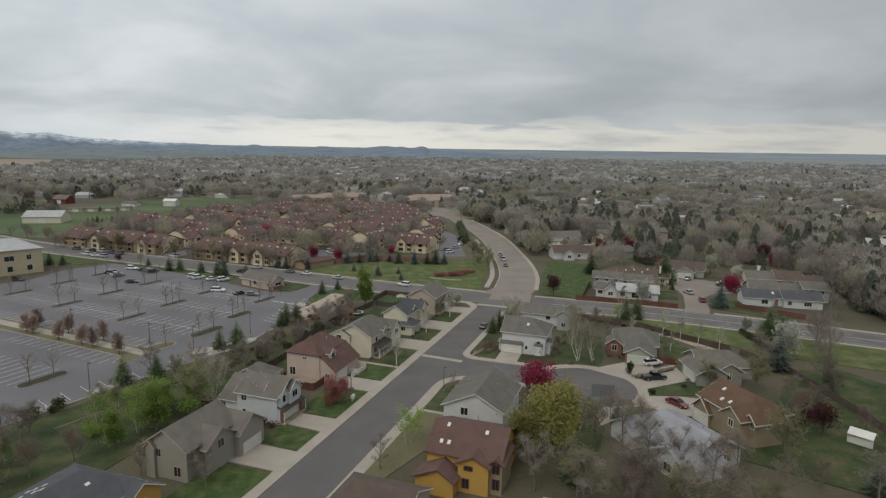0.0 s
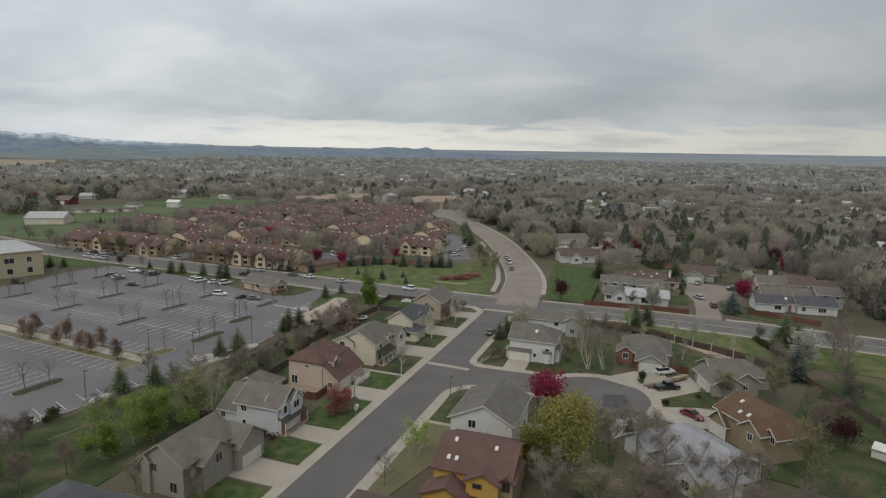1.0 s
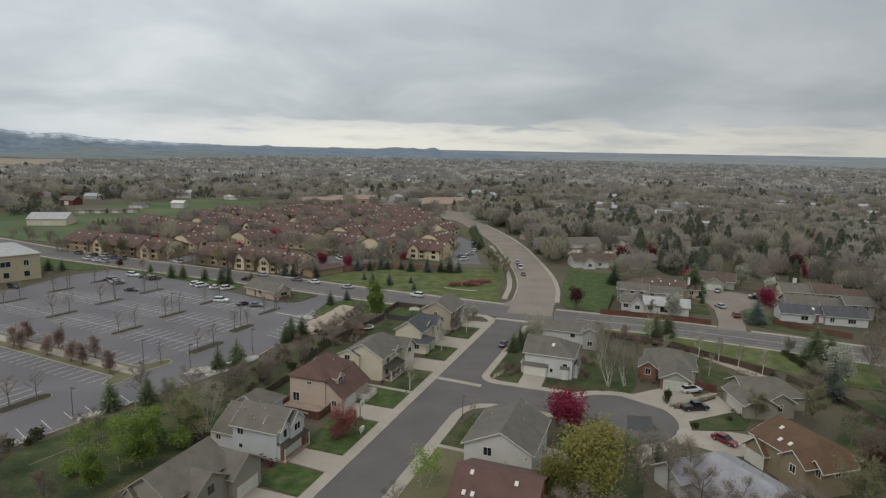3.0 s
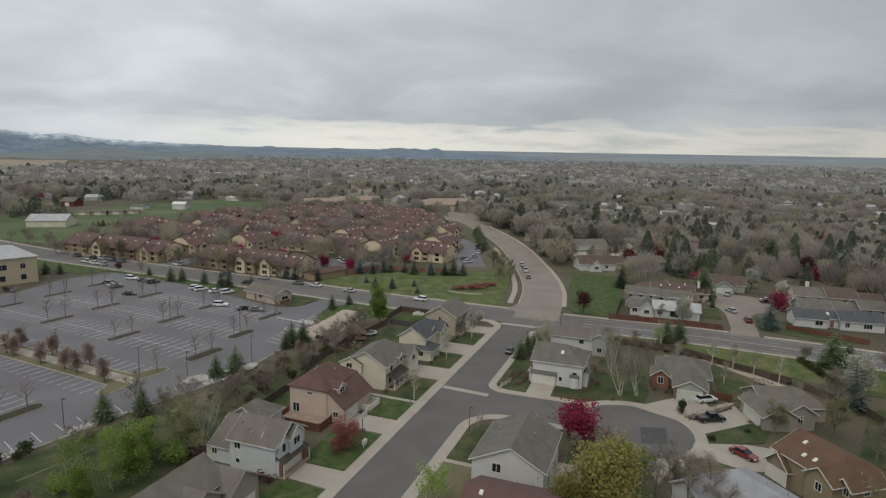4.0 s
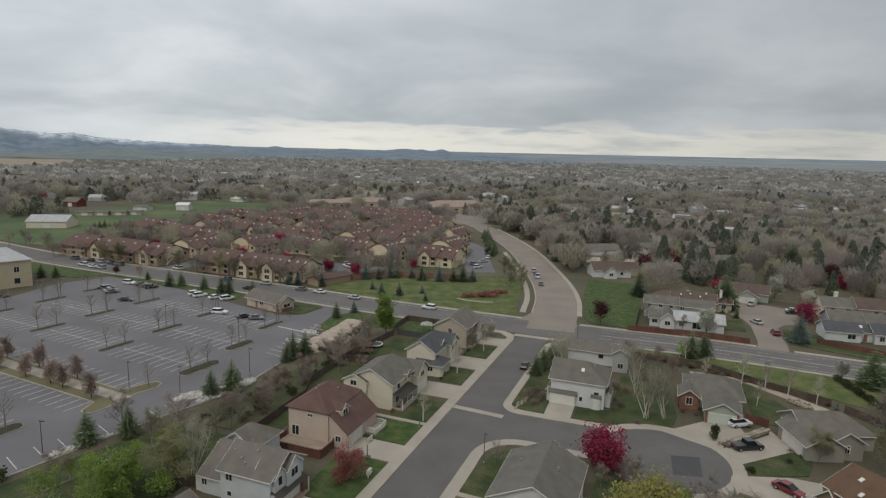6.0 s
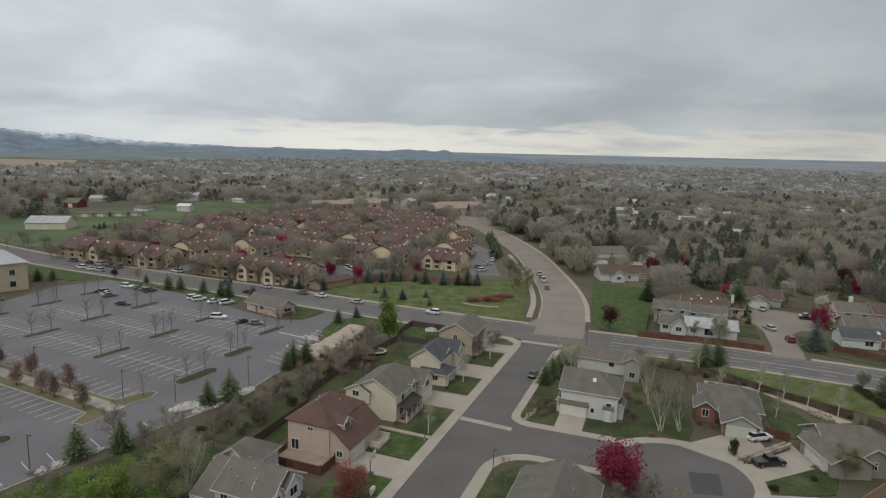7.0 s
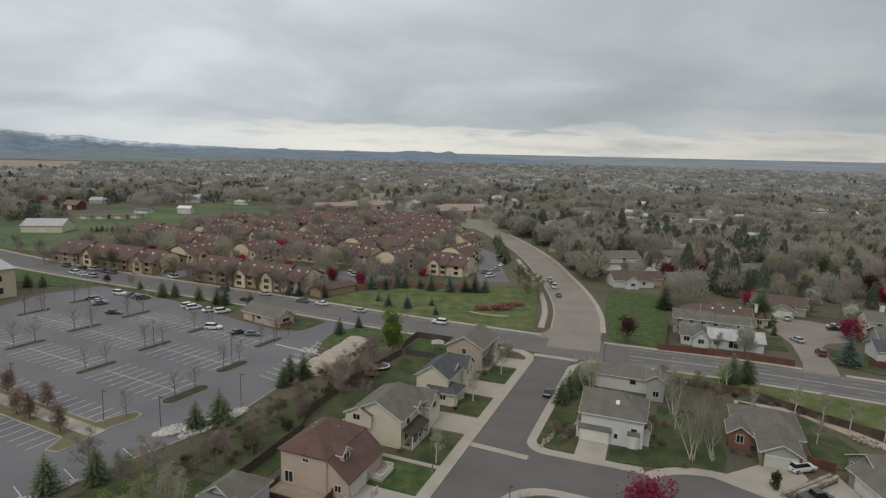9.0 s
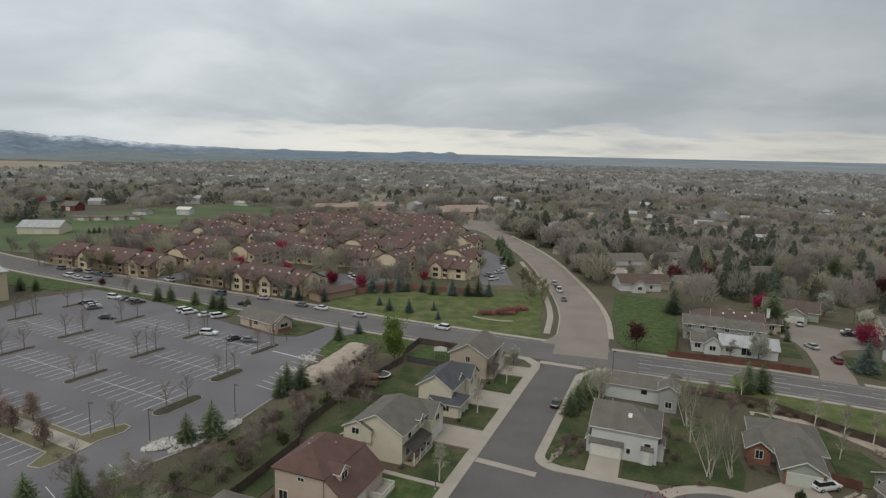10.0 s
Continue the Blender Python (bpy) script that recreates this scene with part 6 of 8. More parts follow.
# street side of the houses
plant(CRABAPPLE, 30.6, -14.8, 1.48)
plant(leafy_tree(28, 5.4, 2.7, "rust-red leaved ornamental tree on a lawn", RED_LEAF, flakes=6, size=0.24, name="rust_leaved_tree", first=0.1, fill=5200, scatter=0.1, low=0.2), -5.4, -34.6, 1.12)
plant(SLIM, -3.0, -10.6, 0.85)
plant(SLIM, -5.6, 16.0, 0.95)
plant(SLIM, -4.6, 33.5, 1.0)
plant(BARE[0], -7.5, 33.0, 0.62)
plant(PEAR[1], -6.6, 47.0, 0.62, label="small cream tree in blossom beside a drive")
plant(LOT_TREE[0], 14.5, -22.0, 0.7)
plant(GREEN_TREE, -33.8, 36.0, 1.35)
plant(PURPLE_BUSH, -13.3, -48.4, 1.0)
plant(PURPLE_BUSH, -10.9, -48.0, 0.8)
plant(BROWN_BUSH, -10.0, -9.6, 0.5)
plant(shrub(44, 3.0, 1.35, "upright dark green juniper beside a drive", JUNIPER, 700, 0.3), 48.5, 4.0, 1.0)
for u, v, s in ((36.5, 7.9, 1.05), (39.6, 9.6, 1.1), (16.6, 28.2, 1.0), (33.0, 27.0, 0.95)):
    plant(ASPEN[int(u) % 2], u, v, s)
for u, v, s in ((33.5, 20.0, 0.8), (47.8, 33.0, 0.8), (55.8, 36.5, 0.95), (60.2, 34.0, 0.9), (64.6, 33.2, 0.8), (57.5, 24, 0.7), (44, 47.5, 0.9), (69.5, 30.5, 0.8)):
    plant(SLIM, u, v, s)
for u, v, s in ((11.4, 22.6, 0.85), (12.2, 27.0, 1.0), (13.2, 33.0, 0.9)):
    plant(PINE[0], u, v, s)
plant(PEAR[0], 14.0, 37.0, 0.75)
for u, v, k in ((13, 8.5, 0.9), (14.6, 6.2, 0.75), (12.4, 11.5, 0.8), (15.5, 10, 0.9), (14.0, 12.2, 0.8), (15.8, 7.6, 0.6), (12.4, 6.4, 0.5)):
    plant(BROWN_BUSH, u, v, k)
for u, v, s in ((29.5, 22, 0.9), (31.5, 20, 0.8), (34.5, 30, 1), (31, 12, 0.8), (35, 5, 0.6), (43, 14.5, 0.6), (45.5, 14, 0.5)):
    plant(BROWN_BUSH, u, v, s)
for u, v, s in ((34, 36, 0.7), (37.5, 40, 0.8), (30.5, 43, 0.7), (41, 34, 0.75)):
    plant(BARE_RED[int(u) % 2], u, v, s)

# south of the cul-de-sac
plant(WILLOW_TREE, 37.4, -39.0, 1.3)
plant(WILLOW_TREE, 33.8, -43.0, 0.95, label="yellow-green willow crown over a garden")
plant(YOUNG_GREEN, 14.2, -45.0, 1.0)
plant(BARE[1], 13.0, -54.0, 0.6)
for u, v, s in ((46, -25, 0.75), (48.5, -32, 1.0), (51.5, -29, 0.9), (44, -34.5, 0.9), (57, -40, 0.9), (41, -24, 0.55), (62, -40, 0.9), (52.5, -37, 0.85), (66, -35, 0.8)):
    plant(BARE[int(u + v) % 3], u, v, s)
plant(PINE[1], 49.4, -20.5, 0.62)
plant(PINE[0], 47.0, -21.8, 0.55)
plant(GREEN_BUSH, 42.2, -20.5, 1.1)
plant(PURPLE_BUSH, 78.2, -12.5, 1.6)
plant(PURPLE_BUSH, 80.7, -9.3, 1.8)
plant(BARE_RED[1], 83, -6, 0.9)
for u, v, s in ((33.5, -17.5, 0.7), (36.5, -18.5, 0.6), (39, -21.5, 0.8), (31.5, -19, 0.6)):
    plant(BROWN_BUSH, u, v, s)
plant(BARE[2], 35.0, -17.8, 0.48)
plant(BUDDING[0], 64.5, 1.5, 0.62)
plant(BUDDING[1], 74, 2, 0.8)
plant(BARE_BIG[0], 76, 12, 0.75)
plant(BARE_RED[0], 79, -12, 1.0)
plant(RUST_TREE[1], 82, -16, 1.3, label="maroon-leaved tree beside a house")
plant(BLUE_SPRUCE, 81.0, 19.6, 1.12)
plant(PEAR[0], 84.0, 28.0, 1.45)
plant(BROAD_PINE, 83.4, 46.8, 1.1)
plant(BROAD_PINE, 87.0, 48.4, 0.8)
plant(PEAR[1], 78.0, 49.0, 0.7)
plant(BARE_BIG[1], 92, 36, 0.8)
plant(BARE_RED[1], 95, 44, 1.2)
plant(BARE[0], 88, 10, 1.0)
plant(JUNIPER_BUSH, 53.2, -6.6, 0.7)
plant(JUNIPER_BUSH, 59.8, -0.4, 0.5)
for k in range(9):
    plant(JUNIPER_BUSH, 77.2 + 0.62 * k, 48 - 2.2 * k, 1.0, label="clipped dark hedge plant along the verge")

# belt between the gardens and the car park
plant(PINE[0], -44.6, -14.0, 1.15)
plant(PINE[1], -47.3, -17.2, 0.92)
for u, v, s in ((-51.8, -41.8, 1.0), (-47.6, -37.0, 0.95), (-45.8, 9.2, 1.05), (-44.6, 12.6, 0.95), (-45.6, 6.4, 0.8)):
    plant(PINE[int(u) % 2], u, v, s)
plant(BLUE_SPRUCE, -53.1, 52.5, 0.5)
plant(PINE[0], -55.0, 45.0, 0.8)
for u, v, s in ((-53.7, -60.4, 1.3), (-53.0, -55.2, 1.25), (-52.6, -57.4, 0.8)):
    plant(JUNIPER_BUSH, u, v, s)
plant(GREEN_BUSH, -28.5, -48.0, 1.5)
plant(GREEN_BUSH, -33.5, -50.5, 1.7)
plant(YOUNG_GREEN, -35.0, -55.0, 1.0)
plant(YOUNG_GREEN, -31.0, -58.5, 0.9)
plant(ASPEN[0], -28.5, -42.0, 0.95, label="slim leafing trees with pale stems")
plant(GREEN_BUSH, -37.5, -62.0, 1.2)
plant(GREEN_TREE, -32.2, -51.7, 0.85)
plant(GREEN_TREE, -35.5, -47.8, 0.6)
plant(GREEN_TREE, -30.5, -63.5, 0.8)
plant(GREEN_TREE, -29.2, -56.0, 1.05)
plant(GREEN_TREE, -32.6, -43.0, 0.8)
plant(BUDDING[0], -28.0, -47.3, 0.95, label="tall yellow-green budding tree with pale stems")
rnd = random.Random(5)
for k in range(22):
    v = -30 + 2.3 * k
    u = -33.4 + rnd.uniform(-3.5, 3.0) + (0.06 * v if v < 0 else 0.06 * v)
    if v > 10:
        u = max(u, -37.0)
    plant([*BARE, *BARE_RED][k % 5], u, v, rnd.uniform(0.5, 0.78))
for k in range(34):
    v = -30 + 1.4 * k
    plant([BROWN_BUSH, BROWN_BUSH, JUNIPER_BUSH][k % 3], -34.5 + rnd.uniform(-5.5, 2.5), v, rnd.uniform(0.6, 1.15))
for u, v, s in ((-36, 22, 0.7), (-35.6, 27, 0.75), (-37, 32, 0.7), (-36.5, 18, 0.65), (-35.5, 13, 0.7), (-33, 24, 0.5), (-26, 8, 0.45)):
    plant(BARE[int(-u) % 3], u, v, s)
for k in range(8):
    plant(JUNIPER_BUSH, -42.0 + 0.1 * k, 16 + 2.6 * k, 0.85, label="olive hedge plant beside the gravel mound")
for u, v, s in ((-46, -68, 0.7), (-42, -74, 0.8), (-49, -80, 0.9), (-38, -80, 0.8)):
    plant(BARE[int(-u) % 3], u, v, s)
for u, v, s in ((-20, -68.5, 0.6), (-11, -66.5, 0.6), (-8.5, -68, 0.55)):
    plant(BARE[int(-u) % 3], u, v, s, label="small bare tree before a house")

# trees of the car park
for p, q in islands[:13]:
    for off, k in ((-2.6, 0), (2.4, 1)):
        plant(LOT_TREE[k], p, q + off, 0.8 + 0.05 * ((p * 3 + q) % 4), lot=True)
for p, q in ((10.9, -22.8), (15.1, -22.8), (25.0, -23.2), (12.8, -18.2), (2.4, -23.0), (-11.2, -22.8), (-13.5, -18.2), (-8, -23), (-1, -18.2)):
    plant(RUST_TREE[0], p, q, 1.0, lot=True)
plant(LOT_TREE[0], 29.4, -13.6, 0.8, lot=True)
for u, v, s in ((-130.7, 55.3, 1.0), (-126.7, 56.8, 0.95), (-116.5, 57, 0.9), (-107.5, 55.5, 1.0), (-104.5, 55.8, 1.0), (-96.3, 58.3, 0.8), (-146, 60, 0.6), (-183, 45, 0.9), (-178, 47, 0.8)):
    plant(PINE[int(u) % 2], u, v, s)
for u, v, k in ((-262, 86, 0.8), (-256, 90, 0.9), (-250, 88, 0.75), (-244, 92, 0.85), (-238, 88, 0.8)):
    plant(BARE[int(-u) % 3], u, v, k, label="bare tree on the pasture's edge")
plant(RUST_TREE[1], -162, 60, 0.75, label="small maroon tree on a verge")
plant(BARE[0], -150, 60, 0.6)

# the open lawn and the road verge
for u, v, s in ((-56.8, 79, 0.55), (-50, 79.4, 0.6), (-38.5, 76, 0.4), (-63, 84, 0.42), (-94.5, 76.5, 0.62), (-91, 77.5, 0.6), (-81.9, 80, 0.55), (-44, 86, 0.4)):
    plant(BLUE_SPRUCE, u, v, s, label="young silvery green spruce on the open lawn")
for u, v, s in ((-74, 99.4, 0.85), (-69, 101, 0.75), (-66.1, 105.5, 0.85), (-63.3, 106.5, 0.7), (-53, 107.1, 0.95), (-46.1, 108.6, 0.95), (-37.4, 112, 1.0), (-34, 114, 0.8), (-58, 108.5, 0.6), (-41, 111, 0.8)):
    plant([BLUE_SPRUCE, SPRUCE[0]][int(-u) % 2], u, v, s * 0.92)
for u, v, s in ((-15, 118, 0.7), (-17, 108, 0.6), (-13, 111, 0.55), (-22, 126, 0.9), (-19, 121, 0.8), (-26, 133, 0.8)):
    plant(BUDDING[int(-u) % 2], u, v, s)
for u, v in ((-21, 94.7), (-25.6, 89.5), (-23, 92), (-19, 96.5), (-27.5, 87.5), (-22, 90.5), (-17.5, 99), (-20, 92)):
    plant(RUST_BUSH, u, v, 1.3 + 0.2 * (u % 2))
plant(RUST_TREE[1], 20.4, 72.4, 1.5, label="round dark maroon tree by the pavement")
plant(SPRUCE[0], 28.8, 118.5, 1.25)
for u, v, s in ((45.4, 51.6, 1.2), (48.6, 53.4, 1.15)):
    plant(PINE[int(u) % 2], u, v, s)
plant(PEAR[0], 49.8, 73.6, 1.25)
plant(YOUNG_GREEN, 43.0, 49.0, 0.7)
plant(BLUE_SPRUCE, 74.2, 78.8, 1.12)
plant(CRABAPPLE, 80.5, 106, 1.35)
plant(PEAR[1], 84.0, 122.5, 1.05)
plant(BROAD_PINE, 57.4, 110.0, 1.3)
plant(PINE[1], 60, 100.5, 0.55)
plant(BARE[1], 33, 84, 0.6)
plant(BARE[2], 43.5, 74.5, 0.6)
plant(PEAR[0], 34, 205, 1.2)
plant(CRABAPPLE, 57, 139, 1.2, label="dusky pink tree beside a house")
plant(WILLOW_TREE, 11, 180, 0.5, label="small yellow-green tree among houses")
plant(RUST_TREE[1], 17, 179, 1.1)
plant(BARE_BIG[0], 83, 131, 0.7)
plant(PEAR[0], 76, 138, 1.3, label="tall pale tree beside the turning circle")
plant(WILLOW_TREE, 111, 158, 0.7, label="yellow-green tree among bare ones")
rnd = random.Random(44)
# evergreens stand in clumps among the houses beyond
for cu, cv, n, r in ((53, 168, 6, 8), (66, 172, 6, 7), (94, 222, 6, 9), (104, 232, 4, 6), (72, 215, 3, 6), (20, 236, 3, 7), (40, 210, 3, 6), (84, 190, 4, 8), (-2, 172, 2, 3), (58, 112, 2, 2)):
    for k in range(n):
        plant([BROAD_PINE, PINE[k % 2], SPRUCE[1], SPRUCE[0]][k % 4], cu + rnd.uniform(-r, r), cv + rnd.uniform(-r, r), rnd.uniform(1.05, 1.6))
for u, v, s in ((94, 172, 1.7), (101, 174, 1.9), (110, 181, 1.8)):
    plant(RUST_TREE[1], u, v, s, label="wide purple-maroon tree crown")
plant(CRABAPPLE, 106, 170, 1.4)
plant(CRABAPPLE, -30, 246, 1.5)
plant(WILLOW_TREE, 3, 219, 0.5, label="small yellow-green tree among houses")
plant(CRABAPPLE, 67, 258, 1.3)
for u, v, s in ((23, 229, 1.35), (29, 233, 1.4), (34, 236, 1.3), (46, 181, 1.2), (83, 161, 1.1)):
    plant(PEAR[int(u) % 2], u, v, s)

# the leafless thicket of the rough belt and the far gardens
rnd = random.Random(15)
for k in range(26):
    v = rnd.uniform(-100, -34)
    u = rnd.uniform(-50, -27) - max(0, -60 - v) * 0.25
    if u > -30 and v > -72:
        continue
    plant([BARE[0], BARE[1], BARE_RED[0], YOUNG_GREEN, BARE[2], BUDDING[0], GREEN_BUSH][k % 7], u, v, rnd.uniform(0.55, 0.95))
for k in range(38):
    u, v = rnd.uniform(70, 125), rnd.uniform(-45, 36)
    if u < 78 and v > -26 and v < 18:
        continue
    plant([BARE[0], BARE_BIG[0], BARE_RED[0], BARE[1], BARE_BIG[1], SPRUCE[0], BARE_RED[1], BUDDING[1]][k % 8], u, v, rnd.uniform(0.6, 1.0))
for k in range(22):
    u, v = rnd.uniform(36, 70), rnd.uniform(-56, -42)
    plant([BARE[0], BARE[1], BARE_RED[0], BARE[2], PINE[1], BUDDING[0]][k % 6], u, v, rnd.uniform(0.7, 1.0))
for k in range(20):
    u, v = rnd.uniform(98, 150), rnd.uniform(36, 110)
    if v > 45 - (u - 100) * 0.2 and v < 70:
        continue
    plant([BARE_RED[1], BARE_BIG[0], BARE[1], PINE[0], BARE_BIG[1]][k % 5], u, v, rnd.uniform(0.7, 1.05))

# brush along the verge fence and in the garden beds
for k in range(26):
    f = k / 25
    plant([BROWN_BUSH, JUNIPER_BUSH, BROWN_BUSH][k % 3], 34 + 38 * f + rnd.uniform(-1, 1), 46.5 - 15 * f ** 1.4 + rnd.uniform(-1.6, 0.4), rnd.uniform(0.5, 0.85))
for u, v, s in ((33, -15.5, 0.7), (36, -17, 0.8), (31, -21, 0.8), (38, -27, 0.9), (41, -29, 0.8), (33, -27, 0.7), (44, -19.5, 0.6), (30.5, -31, 0.5)):
    plant([BARE[0], BROWN_BUSH, JUNIPER_BUSH][int(u * 3) % 3], u, v, s * (0.55 if int(u * 3) % 3 == 0 else 1))
for u, v in ((-9.6, -7.5), (-8.8, -5.6), (-9.4, -3.2), (-10.6, -29.6), (-7.6, 10.6), (-8.2, 14.2), (-8.4, 29.4), (-8.2, 31.6), (22.6, -20.5), (17.4, -21.2), (29.8, 10), (30, 14.6), (42.5, 17), (54.2, 15.6), (60.6, 4.2), (62.2, 2.6)):
    plant([BROWN_BUSH, JUNIPER_BUSH][int(u * 7) % 2], u, v, 0.42)

# ---- vehicles ----
PAINTS = {n: paint(n + "_car_paint", c) for n, c in (("white", (0.62, 0.63, 0.64)), ("silver", (0.36, 0.37, 0.38)), ("black", (0.015, 0.015, 0.018)), ("grey", (0.11, 0.115, 0.12)), ("red", (0.15, 0.008, 0.012)), ("blue", (0.04, 0.06, 0.12)))}
CAR_GLASS = glass_material("car_glass", (0.012, 0.014, 0.016))


def loft(bm, sections):
    """Skin a row of closed rings."""
    rings = [[bm.verts.new(p) for p in ring] for ring in sections]
    for r, s in zip(rings, rings[1:]):
        for k in range(len(r)):
            bm.faces.new((r[k], r[(k + 1) % len(r)], s[(k + 1) % len(s)], s[k]))
    bm.faces.new(rings[0][::-1])
    bm.faces.new(rings[-1])
    bmesh.ops.recalc_face_normals(bm, faces=bm.faces)


def car_proto(kind, colour, label):
    """A car with its length along x: body, glasshouse, roof, wheels, lights."""
    long, wide = {"saloon": (4.7, 1.8), "suv": (4.7, 1.9), "pickup": (5.6, 1.95)}[kind]
    belt, top = {"saloon": (0.92, 1.44), "suv": (1.05, 1.72), "pickup": (1.1, 1.82)}[kind]
    e = thing("car" if kind != "pickup" else "pickup_truck", Matrix(), label, "car" if kind != "pickup" else "pickup truck", "parked vehicles")
    x0, x1, w = -long / 2, long / 2, wide / 2

    def ring(x, half, z0, z1):
        return [(x, -half * 0.92, z0), (x, half * 0.92, z0), (x, half, (z0 + z1) / 2), (x, half * 0.94, z1), (x, -half * 0.94, z1), (x, -half, (z0 + z1) / 2)]
    hood = belt - (0.12 if kind == "saloon" else 0.06)
    bm = bmesh.new()
    tail = belt if kind != "pickup" else belt - 0.05
    loft(bm, [ring(x0, w * 0.84, 0.42, tail - 0.22), ring(x0 + 0.12, w * 0.95, 0.3, tail - 0.03), ring(x0 + 0.8, w, 0.26, tail), ring(0.2, w, 0.26, belt), ring(x1 - 1.35, w, 0.26, hood + 0.03),
              ring(x1 - 0.3, w * 0.96, 0.28, hood - 0.1), ring(x1, w * 0.82, 0.4, hood - 0.28)])
    part("body", bm, PAINTS[colour], e)
    c0, c1 = {"saloon": (-1.75, 1.0), "suv": (-2.2, 1.05), "pickup": (-0.75, 1.35)}[kind]
    r0, r1 = {"saloon": (-1.05, 0.15), "suv": (-1.95, 0.35), "pickup": (-0.6, 0.75)}[kind]
    bm = bmesh.new()
    loft(bm, [[(x, y, z) for x, y, z in ((a, -w * 0.92, belt - 0.02), (b, -w * 0.92, belt - 0.02), (b, w * 0.92, belt - 0.02), (a, w * 0.92, belt - 0.02))] for a, b in ((c0, c1),)] +
         [[(a, -w * 0.76, top - 0.06), (b, -w * 0.76, top - 0.06), (b, w * 0.76, top - 0.06), (a, w * 0.76, top - 0.06)] for a, b in ((r0, r1),)])
    part("glasshouse", bm, CAR_GLASS, e, "dark window glass")
    bm = bmesh.new()
    box(bm, r0 - 0.04, r1 + 0.04, -w * 0.78, w * 0.78, top - 0.07, top)
    bmesh.ops.bevel(bm, geom=bm.edges[:], offset=0.03, segments=1, affect="EDGES")
    part("roof_panel", bm, PAINTS[colour], e)
    if kind == "pickup":
        bm = bmesh.new()
        box(bm, x0 + 0.15, -0.85, -w * 0.8, w * 0.8, belt - 0.06, belt - 0.02)
        part("bed_liner", bm, DARK_METAL, e)
    for x in (x0 + 0.85, x1 - 0.9):
        for y in (-w + 0.08, w - 0.08):
            bm = bmesh.new()
            turn = Matrix.Translation((x, y, 0.34)) @ Matrix.Rotation(math.pi / 2, 4, "X")
            bmesh.ops.create_cone(bm, cap_ends=True, segments=12, radius1=0.34, radius2=0.34, depth=0.22, matrix=turn)
            wheel = part("wheel", bm, TYRE, e, "black rubber tyre")
            bm = bmesh.new()
            turn = Matrix.Translation((x, y + (0.115 if y > 0 else -0.115), 0.34)) @ Matrix.Rotation(math.pi / 2, 4, "X")
            bmesh.ops.create_cone(bm, cap_ends=True, segments=10, radius1=0.2, radius2=0.2, depth=0.02, matrix=turn)
            part("rim", bm, RIM, wheel)
    for y in (-w * 0.62, w * 0.62):
        bm = bmesh.new()
        box(bm, x1 - 0.12, x1 + 0.01, y - 0.2, y + 0.2, hood - 0.36, hood - 0.2)
        part("headlight", bm, LAMP_WHITE, e)
        bm = bmesh.new()
        box(bm, x0 - 0.01, x0 + 0.1, y - 0.18, y + 0.18, tail - 0.34, tail - 0.16)
        part("tail_light", bm, LAMP_RED, e)
    return e


CARS = {}


def park(kind, colour, m, label=""):
    text = label or "%s %s" % (colour, {"saloon": "saloon car parked on the asphalt", "suv": "sport utility car parked on the asphalt", "pickup": "pickup truck parked on the asphalt"}[kind])
    if (kind, colour) not in CARS:
        CARS[kind, colour] = car_proto(kind, colour, text)
        CARS[kind, colour].matrix_basis = m
        return CARS[kind, colour]
    return tagged(copy_thing(CARS[kind, colour], m), text)


G = 0.05
park("saloon", "red", at(58.0, -10.9, 0.16, -38), "dark red saloon car on a concrete drive")
park("pickup", "black", at(53.6, 2.2, 0.16, 30), "black pickup truck on a concrete drive")
park("suv", "white", at(53.2, 11.9, 0.17, 35), "white sport utility car beside a garage")
park("saloon", "black", at(8.0, 26.5, G, 90), "black car parked at the kerb")
park("saloon", "silver", at(65.4, 96.2, G, 120), "dark silver car parked in the side street")
park("suv", "red", at(69.2, 85.0, G, 95), "red car waiting in the side street")
park("suv", "silver", at(66.5, 121.8, 0.17, 80), "silver car before a white garage")
park("saloon", "white", at(79, 118, G, 10), "white car at the turning circle")
park("saloon", "black", at(78.5, 115, G, 10), "black car at the turning circle")
# cars by the arterial road
for u, v, k, c in ((-118.9, 71.4, "suv", "blue"), (-102.1, 73, "saloon", "silver"), (-102.5, 63.6, "saloon", "black"), (-77, 70.2, "saloon", "white"), (-61.6, 68.0, "saloon", "silver"), (-85, 70.8, "saloon", "grey"),
                   (-33.5, 67.0, "suv", "white"), (-206, 76.8, "suv", "grey"), (-196, 76.6, "saloon", "black"), (-190, 76.4, "suv", "silver"), (-183, 75.6, "saloon", "blue"), (-178, 75.2, "suv", "grey"), (-190, 68.2, "suv", "white"), (-184, 67.2, "saloon", "white"), (-178.5, 66.8, "suv", "silver"), (-151, 80, "suv", "white")):
    park(k, c, at(u, v, G, 176), "%s %s parked along the arterial road" % (c, "car" if k == "saloon" else "sport utility car"))
for u, v, k, c, a in ((-16.5, 146.5, "suv", "silver", 107), (-12.2, 134.5, "pickup", "white", 107), (-7.8, 120.4, "saloon", "grey", 105), (-14.2, 140.2, "saloon", "black", 107)):
    park(k, c, at(u, v, G, a), "%s vehicle parked on the curved road" % c)
